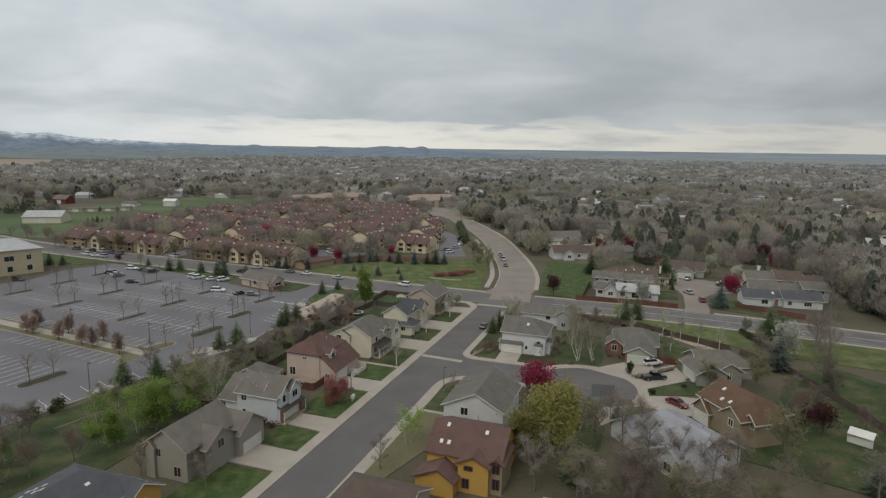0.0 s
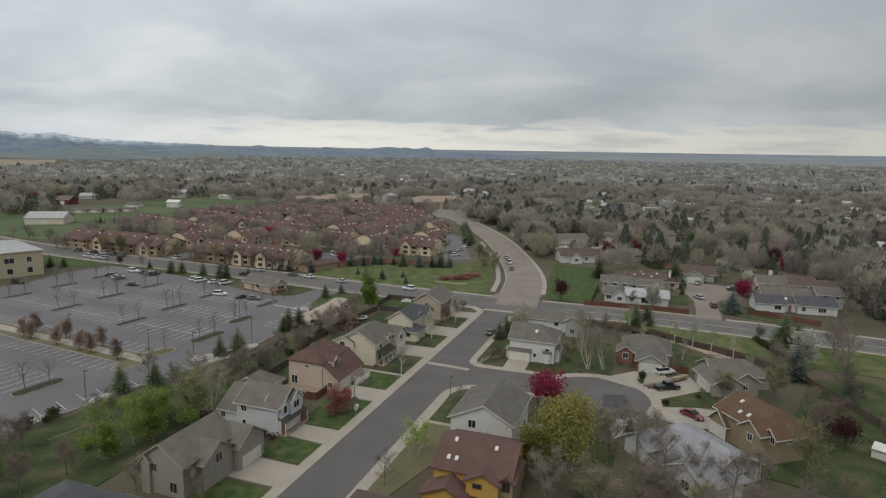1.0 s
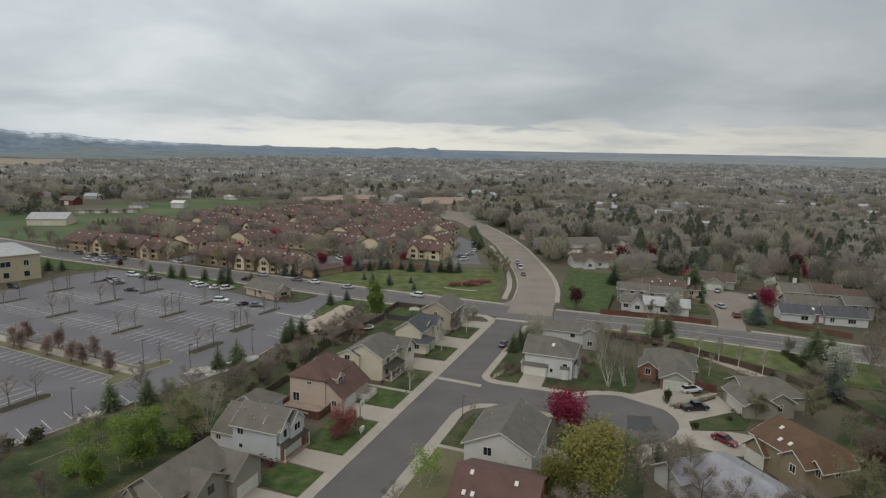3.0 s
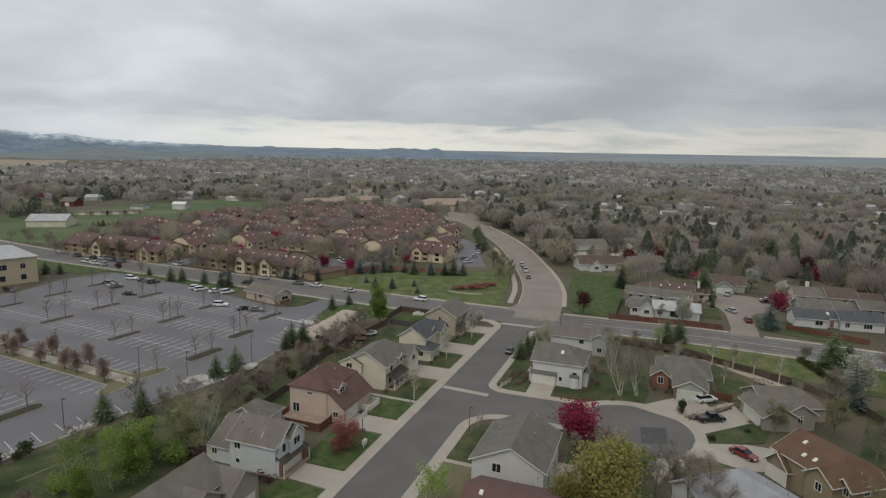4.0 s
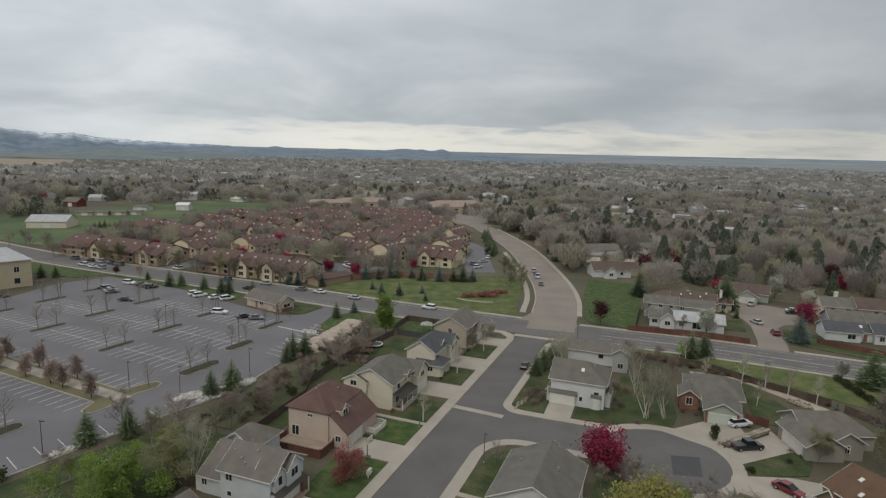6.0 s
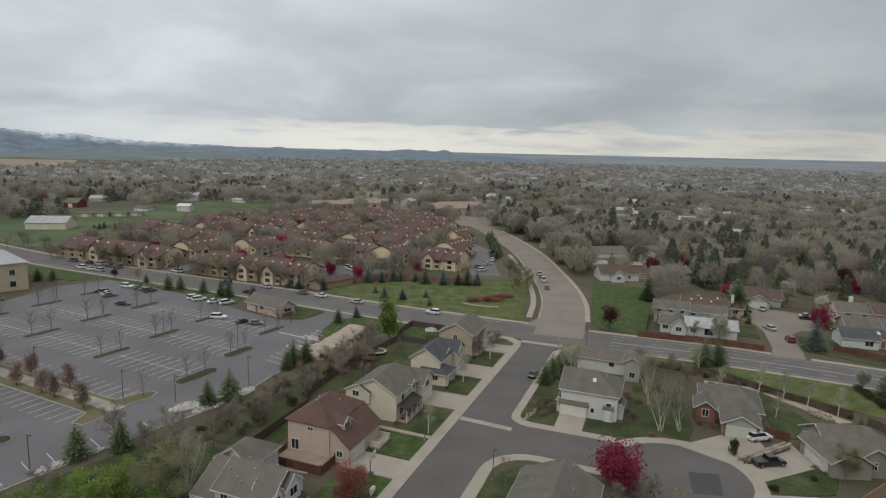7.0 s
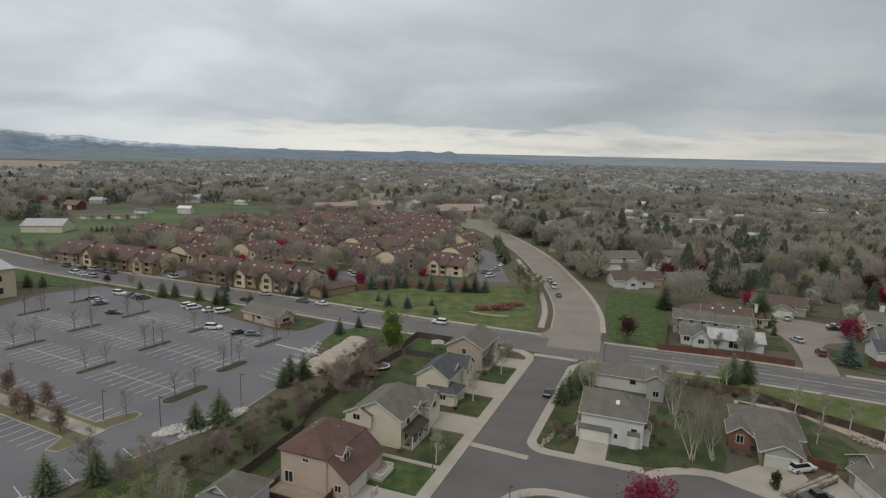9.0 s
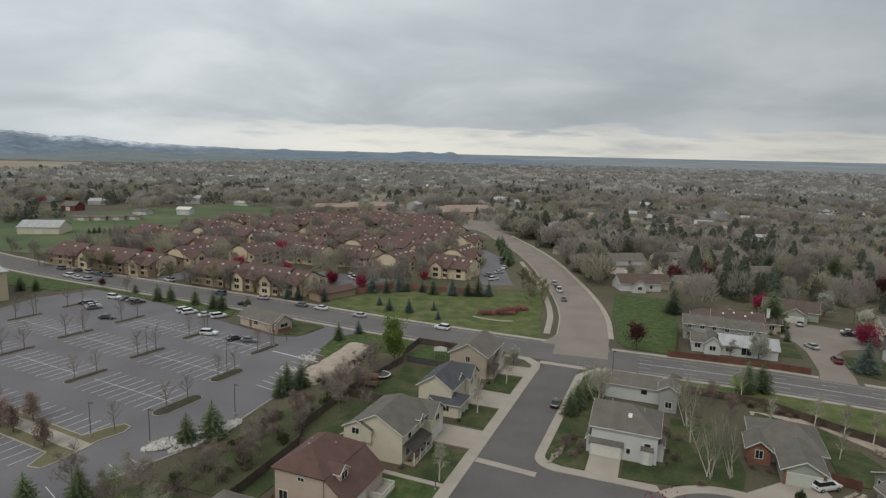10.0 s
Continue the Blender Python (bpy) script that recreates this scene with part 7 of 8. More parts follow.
# cars in the car park
for u, v, k, c, a in ((-145.4, 51.0, "suv", "white", 4), (-139.6, 51.2, "saloon", "black", 66), (-136.6, 50.8, "saloon", "grey", 66), (-133.4, 49.6, "suv", "black", 66), (-147.4, 42.4, "saloon", "black", 64), (-144.6, 41.6, "suv", "grey", 64), (-142.0, 40.2, "saloon", "silver", 64), (-139.4, 38.6, "saloon", "grey", 64),
                      (-126.2, 32.4, "saloon", "black", 24), (-112.6, 48.6, "suv", "white", 64), (-109.6, 47.6, "suv", "white", 64), (-103.2, 47.6, "saloon", "white", 64), (-98.6, 48.0, "suv", "white", 64), (-88.8, 33.2, "suv", "white", 20), (-79.4, 32.6, "saloon", "black", 64), (-75.0, 33.0, "saloon", "grey", 20), (-165.5, 19.0, "suv", "black", 0)):
    park(k, c, at(u, v, G, a), "%s car parked in a car park bay" % c)


# ---- street furniture ----
def light_pole(m, high=8.0, label="slim dark car park light pole", arm=0.9, foot=0.26):
    e = thing("light_pole", m, label, "lamp post", "light poles")
    bm = bmesh.new()
    bmesh.ops.create_cone(bm, cap_ends=True, segments=8, radius1=foot, radius2=foot, depth=foot * 2.4, matrix=Matrix.Translation((0, 0, foot * 1.2)))
    part("base", bm, CONCRETE, e)
    bm = bmesh.new()
    bmesh.ops.create_cone(bm, cap_ends=True, segments=8, radius1=0.085, radius2=0.055, depth=high, matrix=Matrix.Translation((0, 0, high / 2)))
    part("pole", bm, DARK_METAL, e)
    bm = bmesh.new()
    box(bm, 0.0, arm, -0.16, 0.16, high - 0.12, high + 0.04)
    part("lamp_head", bm, DARK_METAL, e, "flat dark lamp head")
    return e


pole = light_pole(lot_at(28.2, -17.2, 0.15), 6.4)
for p, q in ((39.1, -13.8), (43.0, 1.6), (23.0, 18.4), (-0.7, -17.4), (-3.6, 17.7), (-31.6, 19.2), (40.5, -41.7), (-4, 37), (20, 37), (-60, 23)):
    copy_thing(pole, lot_at(p, q, 0.05))
street_lamp = light_pole(at(-2.6, -13.2, 0.1), 5.2, "slim dark street lamp at the pavement", 0.5, 0.13)
copy_thing(street_lamp, at(-66.5, 37.6, 0.05))
copy_thing(street_lamp, at(16.5, 52.0, 0.05))
copy_thing(street_lamp, at(12.2, -21.0, 0.1))

# mailbox cluster on the pavement
e = thing("mailbox", at(-3.0, -32.3), "white cluster mailbox on a post beside the pavement", "mailbox")
bm = bmesh.new()
box(bm, -0.25, 0.25, -0.6, 0.6, 0.6, 1.35)
bmesh.ops.bevel(bm, geom=bm.edges[:], offset=0.05, segments=2, affect="EDGES")
part("cabinet", bm, TRIM, e)
for y in (-0.35, 0.35):
    bm = bmesh.new()
    box(bm, -0.08, 0.08, y - 0.08, y + 0.08, 0, 0.6)
    part("post", bm, TRIM, e)
e = thing("trampoline", at(-31.6, 25.0), "round garden trampoline with a pale rim", "trampoline")
bm = bmesh.new()
bmesh.ops.create_cone(bm, cap_ends=True, segments=20, radius1=1.9, radius2=1.9, depth=0.06, matrix=Matrix.Translation((0, 0, 0.85)))
part("mat", bm, DARK_METAL, e)
bm = bmesh.new()
ringv = [[bm.verts.new((r * math.cos(2 * math.pi * k / 20), r * math.sin(2 * math.pi * k / 20), z)) for k in range(20)] for r, z in ((1.85, 0.9), (2.15, 0.9), (2.15, 0.82), (1.85, 0.82))]
for i in range(4):
    a, b = ringv[i], ringv[(i + 1) % 4]
    for k in range(20):
        bm.faces.new((a[k], a[(k + 1) % 20], b[(k + 1) % 20], b[k]))
part("rim_pad", bm, TRIM, e, "pale padded rim")
for k in range(4):
    bm = bmesh.new()
    a = math.pi / 4 + k * math.pi / 2
    box(bm, 1.9 * math.cos(a) - 0.04, 1.9 * math.cos(a) + 0.04, 1.9 * math.sin(a) - 0.04, 1.9 * math.sin(a) + 0.04, 0, 0.85)
    part("leg", bm, METAL, e)


# wooden playhouse and a white canopy in the back gardens
e = thing("playhouse", at(-31.2, 19.6, 0.05, 12), "reddish timber playhouse with a pitched roof in a garden", "playhouse")
for k in range(8):
    bm = bmesh.new()
    box(bm, -1.4, 1.4, -1.1 + 0.28 * k, -0.86 + 0.28 * k, 0.62, 0.68)
    part("floor_board", bm, PORCH_FLOOR, e)
for x in (-1.3, 1.3):
    for y in (-1.05, 1.05):
        bm = bmesh.new()
        box(bm, x - 0.06, x + 0.06, y - 0.06, y + 0.06, 0, 2.3)
        part("post", bm, PLAY_WOOD, e)
for x0, x1, y0, y1 in ((-1.3, 1.3, -1.12, -1.06), (-1.36, -1.3, -1.05, 1.05), (1.3, 1.36, -1.05, 1.05)):
    bm = bmesh.new()
    box(bm, x0, x1, y0, y1, 0.68, 1.35)
    part("side_panel", bm, PLAY_WOOD, e)
for side in (-1, 1):
    bm = bmesh.new()
    v = [bm.verts.new(p) for p in ((-1.6, side * 1.35, 2.15), (1.6, side * 1.35, 2.15), (1.6, 0, 3.0), (-1.6, 0, 3.0))]
    face = bm.faces.new(v if side < 0 else v[::-1])
    bmesh.ops.solidify(bm, geom=[face], thickness=0.06)
    part("roof_slope", bm, PLAY_WOOD, e)
e = thing("garden_canopy", at(-24.6, 43.4, 0.1, 20), "white fabric garden canopy on four slim posts", "canopy")
for x in (-1.4, 1.4):
    for y in (-1.4, 1.4):
        bm = bmesh.new()
        box(bm, x - 0.04, x + 0.04, y - 0.04, y + 0.04, 0, 2.2)
        part("post", bm, METAL, e)
bm = bmesh.new()
rim_ring = [bm.verts.new(p) for p in ((-1.6, -1.6, 2.15), (1.6, -1.6, 2.15), (1.6, 1.6, 2.15), (-1.6, 1.6, 2.15))]
peak_vert = bm.verts.new((0, 0, 3.0))
faces = [bm.faces.new((rim_ring[k], rim_ring[(k + 1) % 4], peak_vert)) for k in range(4)]
bmesh.ops.solidify(bm, geom=faces, thickness=0.03)
part("cover", bm, TRIM, e, "white peaked fabric cover")

# basketball hoop beside a drive
e = thing("basketball_hoop", at(-6.1, -27.1, 0.12, 90), "freestanding basketball hoop beside a driveway", "basketball hoop")
bm = bmesh.new()
beam(bm, (0, 0, 0), (0, 0, 3.3), 0.12, 0.12)
part("pole", bm, DARK_METAL, e)
bm = bmesh.new()
box(bm, -0.9, 0.9, -0.5, -0.44, 2.7, 3.8)
part("backboard", bm, TRIM, e, "white backboard")
bm = bmesh.new()
box(bm, -0.45, 0.45, -0.4, 0.4, 0, 0.2)
part("base", bm, DARK_METAL, e)
bm = bmesh.new()
for k in range(12):
    a, b = 2 * math.pi * k / 12, 2 * math.pi * (k + 1) / 12
    beam(bm, (0.23 * math.cos(a), -0.74 + 0.23 * math.sin(a), 3.05), (0.23 * math.cos(b), -0.74 + 0.23 * math.sin(b), 3.05), 0.03, 0.03)
part("ring", bm, RED_FENCE, e)

# ---- condominiums ----
CONDO_CREAM = siding("condo_cream", (0.58, 0.5, 0.375))
CONDO_BROWN = siding("condo_brown", (0.31, 0.235, 0.165))


def condo(m, label, long=30.0, deep=18.0):
    """A two-storey block under one large shingle roof: brown walls, cream window bands, cream gable ends with stairs."""
    h = House(0, 0, label, CONDO_BROWN if long > 20 else CONDO_CREAM, ROOF_CONDO, 0.0, CONDO_CREAM, "condominiums", m, "condominium", "apartment building")
    a, b = long / 2, deep / 2
    # two halves, one stepped back under a lower ridge
    h.wing(-a, a * 0.08, -b, b, 4.8, 8.6, "x", fascia=False, over=0.9)
    h.wing(a * 0.08, a, -b + 0.9, b, 4.9, 8.2, "x", fascia=False, over=0.9)
    for s in (-1, 1):
        bm = bmesh.new()
        shape = [(-b * 0.5, 2.8), (b * 0.5, 2.8), (b * 0.55, 4.6), (b * 0.5, 6.0), (b * 0.24, 7.5), (-b * 0.24, 7.5), (-b * 0.5, 6.0), (-b * 0.55, 4.6)]
        ring0 = [bm.verts.new((s * a, y, z)) for y, z in shape]
        ring1 = [bm.verts.new((s * (a + 0.7), y, z)) for y, z in shape]
        bm.faces.new(ring0)
        bm.faces.new(ring1[::-1])
        for k in range(8):
            bm.faces.new((ring0[k], ring0[(k + 1) % 8], ring1[(k + 1) % 8], ring1[k]))
        bmesh.ops.recalc_face_normals(bm, faces=bm.faces)
        part("gable_panel", bm, CONDO_CREAM, h.root, "eight-sided cream gable panel")
        for y in (-3.6, 3.6):
            bm = bmesh.new()
            beam(bm, (s * (a + 0.8), y, 0), (s * (a + 0.8), y, 4.8), 0.4, 0.4)
            part("stair_post", bm, CONDO_CREAM, h.root)
        bm = bmesh.new()
        for k in range(14):
            box(bm, s * (a + 0.6) - 0.5, s * (a + 0.6) + 0.5, -4.6 + 0.3 * k, -4.2 + 0.3 * k, 0.2 * k, 0.2 * k + 0.16)
        part("stair", bm, CONDO_CREAM, h.root)
        h.window("e" if s > 0 else "w", s * a, 6.6, 3.5, 1.3, 1.3, 1)
        h.window("e" if s > 0 else "w", s * a, -6.6, 3.5, 1.3, 1.3, 1)
    n = int(long / 5.2)
    for k in range(n):
        x = -a + (k + 0.5) * long / n
        for z in (1.5, 3.7):
            h.window("s", x, -b if x < a * 0.08 else -b + 0.9, z, 2.0, 1.35, 2 if k % 2 else 1)
    bm = bmesh.new()
    box(bm, -a * 0.98, a * 0.06, -b - 0.1, -b, 2.5, 2.72)
    box(bm, a * 0.1, a * 0.98, -b + 0.8, -b + 0.9, 2.5, 2.72)
    part("wall_band", bm, CONDO_CREAM, h.root, "cream band between the storeys")
    # a cream bay under a small gable of its own
    for x, w, y0 in ((a * 0.55, 2.6, -b - 0.5),) if long > 20 else ((-a * 0.45, 2.4, -b - 1.1),):
        h.wing(x - w, x + w, y0, -b + 4.4, 5.1, 7.2, "y", wall=CONDO_CREAM, fascia=False, over=0.4)
        for z in (1.6, 3.9):
            h.window("s", x, y0, z, 2.2, 1.4, 2)
    for x in (-a * 0.78, -a * 0.3, a * 0.2, a * 0.66):
        bm = bmesh.new()
        box(bm, x - 0.45, x + 0.45, -3.2, -2.5, 7.0, 7.75)
        part("roof_hatch", bm, TRIM, h.root, "white rooftop vent box")
    return h.root


CONDO_LABEL = "brown and cream two-storey condominium with a maroon-brown roof"
first = condo(at(-208.5, 92, 0, -2), CONDO_LABEL, 30, 18)
second = condo(at(-101, 87.5, 0, -3), CONDO_LABEL, 17, 17)
rnd = random.Random(3)
CONDOS = [(-177.8, 90.5, -4, 0), (-126, 89, -3, 0), (-170, 112, 84, 1),
                      (-238, 158, -12, 0), (-194, 141, -10, 0), (-152, 132, 80, 1), (-129, 143, -10, 1), (-106, 147, -4, 1), (-86, 146, 84, 1), (-59, 144, -4, 1),
                      (-214, 172, 84, 1), (-189, 178, -12, 0), (-149, 168, -10, 0), (-120, 176, 82, 1), (-97, 184, -10, 0), (-66, 172, 86, 1),
                      (-234, 199, -10, 0), (-200, 208, -8, 0), (-166, 202, 84, 1), (-138, 208, -6, 0), (-104, 214, -4, 0), (-80, 218, 84, 1),
                      (-243, 232, -10, 0), (-207, 240, -6, 0), (-171, 238, -6, 0), (-136, 242, 84, 1), (-108, 248, -4, 0),
                      (-193, 270, -8, 0), (-158, 272, -8, 0), (-124, 276, -4, 0), (-222, 272, 84, 1), (-142, 300, -4, 0), (-178, 300, 0, 0)]
for u, v, a, kind in CONDOS:
    copy_thing(second if kind else first, at(u, v, 0, a))
CONDOS += [(-208.5, 92, -2, 0), (-101, 87.5, -3, 1)]


def clear_of_condos(u, v, gap=2.0):
    """True where no condominium stands."""
    for cu, cv, a, kind in CONDOS:
        c, s = math.cos(radians(a)), math.sin(radians(a))
        x, y = (u - cu) * c + (v - cv) * s, (v - cv) * c - (u - cu) * s
        if abs(x) < (8.5 if kind else 15) + gap and abs(y) < (8.5 if kind else 9) + gap:
            return False
    return True


h = House(0, 0, "long low carport with a red-brown roof", CONDO_BROWN, ROOF_CONDO, 0.0, CONDO_CREAM, "condominiums", at(-83, 87, 0, 72), "carport", "carport")
h.wing(-8.0, 8.0, -3.0, 3.0, 2.5, 3.6, "x", fascia=False)
# trees and cars among the condominiums
for k in range(34):
    f = rnd.random()
    plant([BARE[0], SOFT_BARE[0], BARE[2], BUDDING[1], SOFT_BARE[1]][k % 5], -225 + 145 * f, 77.5 + rnd.uniform(0, 2.2), rnd.uniform(0.55, 0.95))
for k in range(40):
    u, v = rnd.uniform(-240, -52), rnd.uniform(100, 300)
    if u < -46 - (v - 120) * 0.32 and clear_of_condos(u, v):
        plant(CRABAPPLE if k % 4 else PINE[0], u, v, rnd.uniform(0.9, 1.3))
for u, v, s in ((-152, 150, 1.5), (-190, 152, 1.35), (-145, 112, 1.2), (-82, 106, 1.1), (-120, 205, 1.4), (-176, 196, 1.3), (-222, 122, 1.2)):
    plant(CRABAPPLE, u, v, s)
for u, v in ((-92, 117), (-87, 121), (-95, 121), (-110, 112), (-114, 116), (-147, 102), (-150, 108), (-45, 150), (-43, 158), (-41, 143), (-50, 190), (-47, 180), (-44, 170), (-148, 120), (-185, 112)):
    park(rnd.choice(["suv", "saloon"]), rnd.choice(["white", "silver", "black", "grey"]), at(u, v, 0.05, rnd.choice([60, 90, 150])), "car parked among the condominiums")
slab("road_9", [(-31, 137), (-42, 131.5), (-50, 150), (-58, 190), (-84, 226), (-76, 228), (-52, 196), (-42, 165)], 0.0, 0.034, LOT, "asphalt parking court beside the condominiums", "road")
slab("road_10", [(-160.5, 75), (-149, 75), (-150, 84), (-153, 118), (-160.5, 118), (-160, 84)], 0.0, 0.034, LOT, "asphalt lane between the condominiums", "road")
slab("road_11", [(-112, 100), (-84, 106), (-76, 124), (-112, 124)], 0.0, 0.034, LOT, "asphalt parking court behind the brick wall", "road")
for k in range(14):
    plant([PINE[0], PINE[1], SPRUCE[0]][k % 3], -44 - 1.9 * k + (k % 3), 176 + 5 * k, 0.85 + 0.05 * (k % 4))

strip("pavement_15", [(-30, 84.6), (-26, 83.6), (-21, 83.4), (-17, 84.8)], -0.5, 0.5, 0.0, 0.16, CONCRETE, "short curved footpath on the open lawn", "pavement")
# a loose row of young pines on the pasture's edge
for k in range(9):
    plant(PINE[k % 2], -291 + 2.4 * k, 156.5 + 1.5 * k, 0.6 + 0.12 * (k % 3))

# barns in the pasture
def barn(m, wall, roof, label, a, b, eave, top):
    h = House(0, 0, label, wall, roof, 0.0, TRIM, "barns", m, "barn", "barn")
    h.wing(-a, a, -b, b, eave, top, "x", fascia=False)
    h.garage("s", 0, -b, 3.6, min(3.0, eave - 0.3), cells=1)
    return h


barn(at(-313, 146, 0, 30), WALL_CREAM, ROOF_PALE, "large white barn with a pale metal roof", 11, 8, 4.2, 7.5)
barn(at(-326, 266, 0, 20), WALL_WHITE, TRIM, "small white metal shed in the pasture", 5, 4, 4.5, 6.2)
barn(at(-345, 356, 0, 0), WALL_WHITE, TRIM, "long white shed with a pale roof", 8, 4, 3.0, 4.4)
barn(at(-352, 250, 0, 8), WALL_WHITE, ROOF_GREY, "low white metal shed", 6, 4, 2.8, 4.2)
barn(at(-418, 243, 0, 8), material("barn_red", (0.11, 0.03, 0.03), (0.16, 0.045, 0.04), 0.9, 0.5, 8.0, 0.2), ROOF_TAUPE, "dark red timber barn", 6.5, 5, 4.0, 7.0)
for u, v in ((-352, 200), (-344, 206), (-336, 214), (-330, 222)):
    barn(at(u, v, 0, 30), WALL_TAN, ROOF_TAUPE, "small open-fronted tan shed", 5, 3, 2.6, 3.4)

barn(at(88, -16.5, 0, -30), WALL_WHITE, TRIM, "small white garden shed behind the houses", 1.5, 1.1, 2.0, 2.6)

# school and offices beyond
SCHOOL = siding("pinkish_stucco", (0.42, 0.33, 0.27))
ROOF_SCHOOL = shingles("pink_tile", (0.27, 0.205, 0.175))


def hall(m, label, a, b, eave, top, wall, roof):
    h = House(0, 0, label, wall, roof, 0.0, TRIM, "halls", m, "hall", "public building")
    h.wing(-a, a, -b, b, eave, top, "x", hip0=b * 0.8, hip1=b * 0.8, fascia=False)
    for k in range(6):
        h.window("s", -a + (k + 0.5) * a / 3, -b, eave * 0.55, 3.0, 2.0, 2)
    return h


hall(at(-224, 378, 0, 40), "long pinkish hall with a tan tile roof", 26, 11, 5.5, 8.5, SCHOOL, ROOF_SCHOOL)
hall(at(-246, 352, 0, 40), "pinkish hall with a tan tile roof", 20, 8, 5, 7.5, SCHOOL, ROOF_SCHOOL)
hall(at(-138, 384, 0, 40), "wide hall with a pinkish tile roof", 28, 14, 5.5, 10, SCHOOL, ROOF_SCHOOL)
hall(at(-268, 395, 0, 20), "low pale hall among trees", 18, 10, 4.5, 7, SCHOOL, ROOF_TAUPE)
for k in range(9):
    hall(at(-190 + 36 * k, 520 + 26 * (k % 3), 0, 12 * (k % 4)), "blue-grey roofed apartment block", 13, 8, 4.5, 7.5, WALL_GREY, ROOF_PALE if k % 2 else ROOF_GREY)
slab("road_12", [(-215, 350), (-150, 335), (-120, 350), (-170, 378), (-215, 375)], 0.0, 0.034, LOT, "asphalt car park before the halls", "road")

# ---- the suburb beyond: houses one by one, then woods and roofs to the horizon ----
rnd = random.Random(77)
WALLS = [WALL_WHITE, WALL_TAN, WALL_GREY, WALL_CREAM, WALL_TAUPE]
ROOFS = [ROOF_GREY, ROOF_TAUPE, ROOF_BROWN, ROOF_GREY, ROOF_SLATE, ROOF_PALE]


def plain_house(wall, roof, label, long, deep, eave):
    h = House(0, 0, label, wall, roof, 0.0, TRIM, "houses of the suburb beyond", Matrix())
    h.wing(-long / 2, long / 2, -deep / 2, deep / 2, eave, eave + deep * 0.23, "x", fascia=False)
    h.wing(-long / 2, -long / 2 + 6, -deep / 2 - 4, 0, eave, eave + 1.6, "y", fascia=False)
    h.garage("s", -long / 2 + 3, -deep / 2 - 4, 4.6, cells=1)
    h.window("s", 2.2, -deep / 2, eave * 0.6, 2.2, 1.3, 1)
    return h.root


SUBURB = []
for k in range(10):
    tall = k % 3 == 0
    words = ("white", "tan", "grey", "cream", "taupe")[k % 5], ("grey", "taupe", "brown", "grey", "slate", "pale")[k % 6]
    SUBURB.append(plain_house(WALLS[k % 5], ROOFS[k % 6], "%s %s house with a %s shingle roof among trees" % (words[0], "two-storey" if tall else "single-storey", words[1]), 14 + k % 4, 9 + k % 3, 5.2 if tall else 3.0))
taken = []


def north_road_u(v):
    line = glide(NORTH, 8)
    return min(line, key=lambda p: abs(p.y - v)).x


placed = 0
for row in range(26):
    for col in range(30):
        u = -60 + col * 26 + rnd.uniform(-5, 5) + (row % 2) * 9
        v = 150 + row * 27 + rnd.uniform(-5, 5)
        w = spot(u, v)
        bearing = math.degrees(math.atan2(w.x + 4, w.y - 10))
        dist = (w - Vector((0, 0))).length
        if abs(bearing) > 40 or dist > 820 or placed >= 110 or rnd.random() < 0.25:
            continue
        edge = north_road_u(v) + 16
        if u < edge + 4 or (v < 262 and u < 125 and u > -12) or (v > 480 and u < 110):
            continue
        k = placed % 10
        m = at(u, v, 0, rnd.choice([0, 0, 90, 180, 8, -6]))
        if placed < 10:
            SUBURB[k].matrix_basis = m
        else:
            copy_thing(SUBURB[k], m)
        placed += 1
        taken.append((u, v))

for u, v, turn, k in ((26, 214, 30, 3), (35, 167, 33, 7), (112, 239, 30, 0), (84, 257, 28, 5), (62, 205, 26, 1), (30, 246, 20, 8), (98, 205, 40, 4), (52, 236, 25, 6), (118, 205, 15, 9), (66, 252, 30, 2)):
    copy_thing(SUBURB[k], at(u, v, 0, turn))
    taken.append((u, v))
taken += [(15, 153), (4, 211)]
slab("drive_20", [(-6, 186), (8, 180), (24, 192), (22, 203), (4, 200), (-6, 198)], 0.0, 0.05, CONCRETE, "pale concrete forecourt between two houses", "driveway")

# nearer yards: the shaded tone lies in the base colour, darker than beyond
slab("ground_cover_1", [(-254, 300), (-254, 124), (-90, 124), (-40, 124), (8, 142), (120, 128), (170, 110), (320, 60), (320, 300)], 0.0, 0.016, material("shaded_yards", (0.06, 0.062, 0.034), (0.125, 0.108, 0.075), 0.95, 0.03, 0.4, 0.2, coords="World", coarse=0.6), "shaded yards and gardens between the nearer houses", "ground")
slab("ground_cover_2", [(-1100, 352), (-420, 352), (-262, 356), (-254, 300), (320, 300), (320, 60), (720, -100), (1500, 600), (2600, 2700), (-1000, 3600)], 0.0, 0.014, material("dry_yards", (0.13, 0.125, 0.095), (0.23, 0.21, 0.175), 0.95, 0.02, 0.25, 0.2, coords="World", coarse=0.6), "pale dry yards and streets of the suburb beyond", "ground")


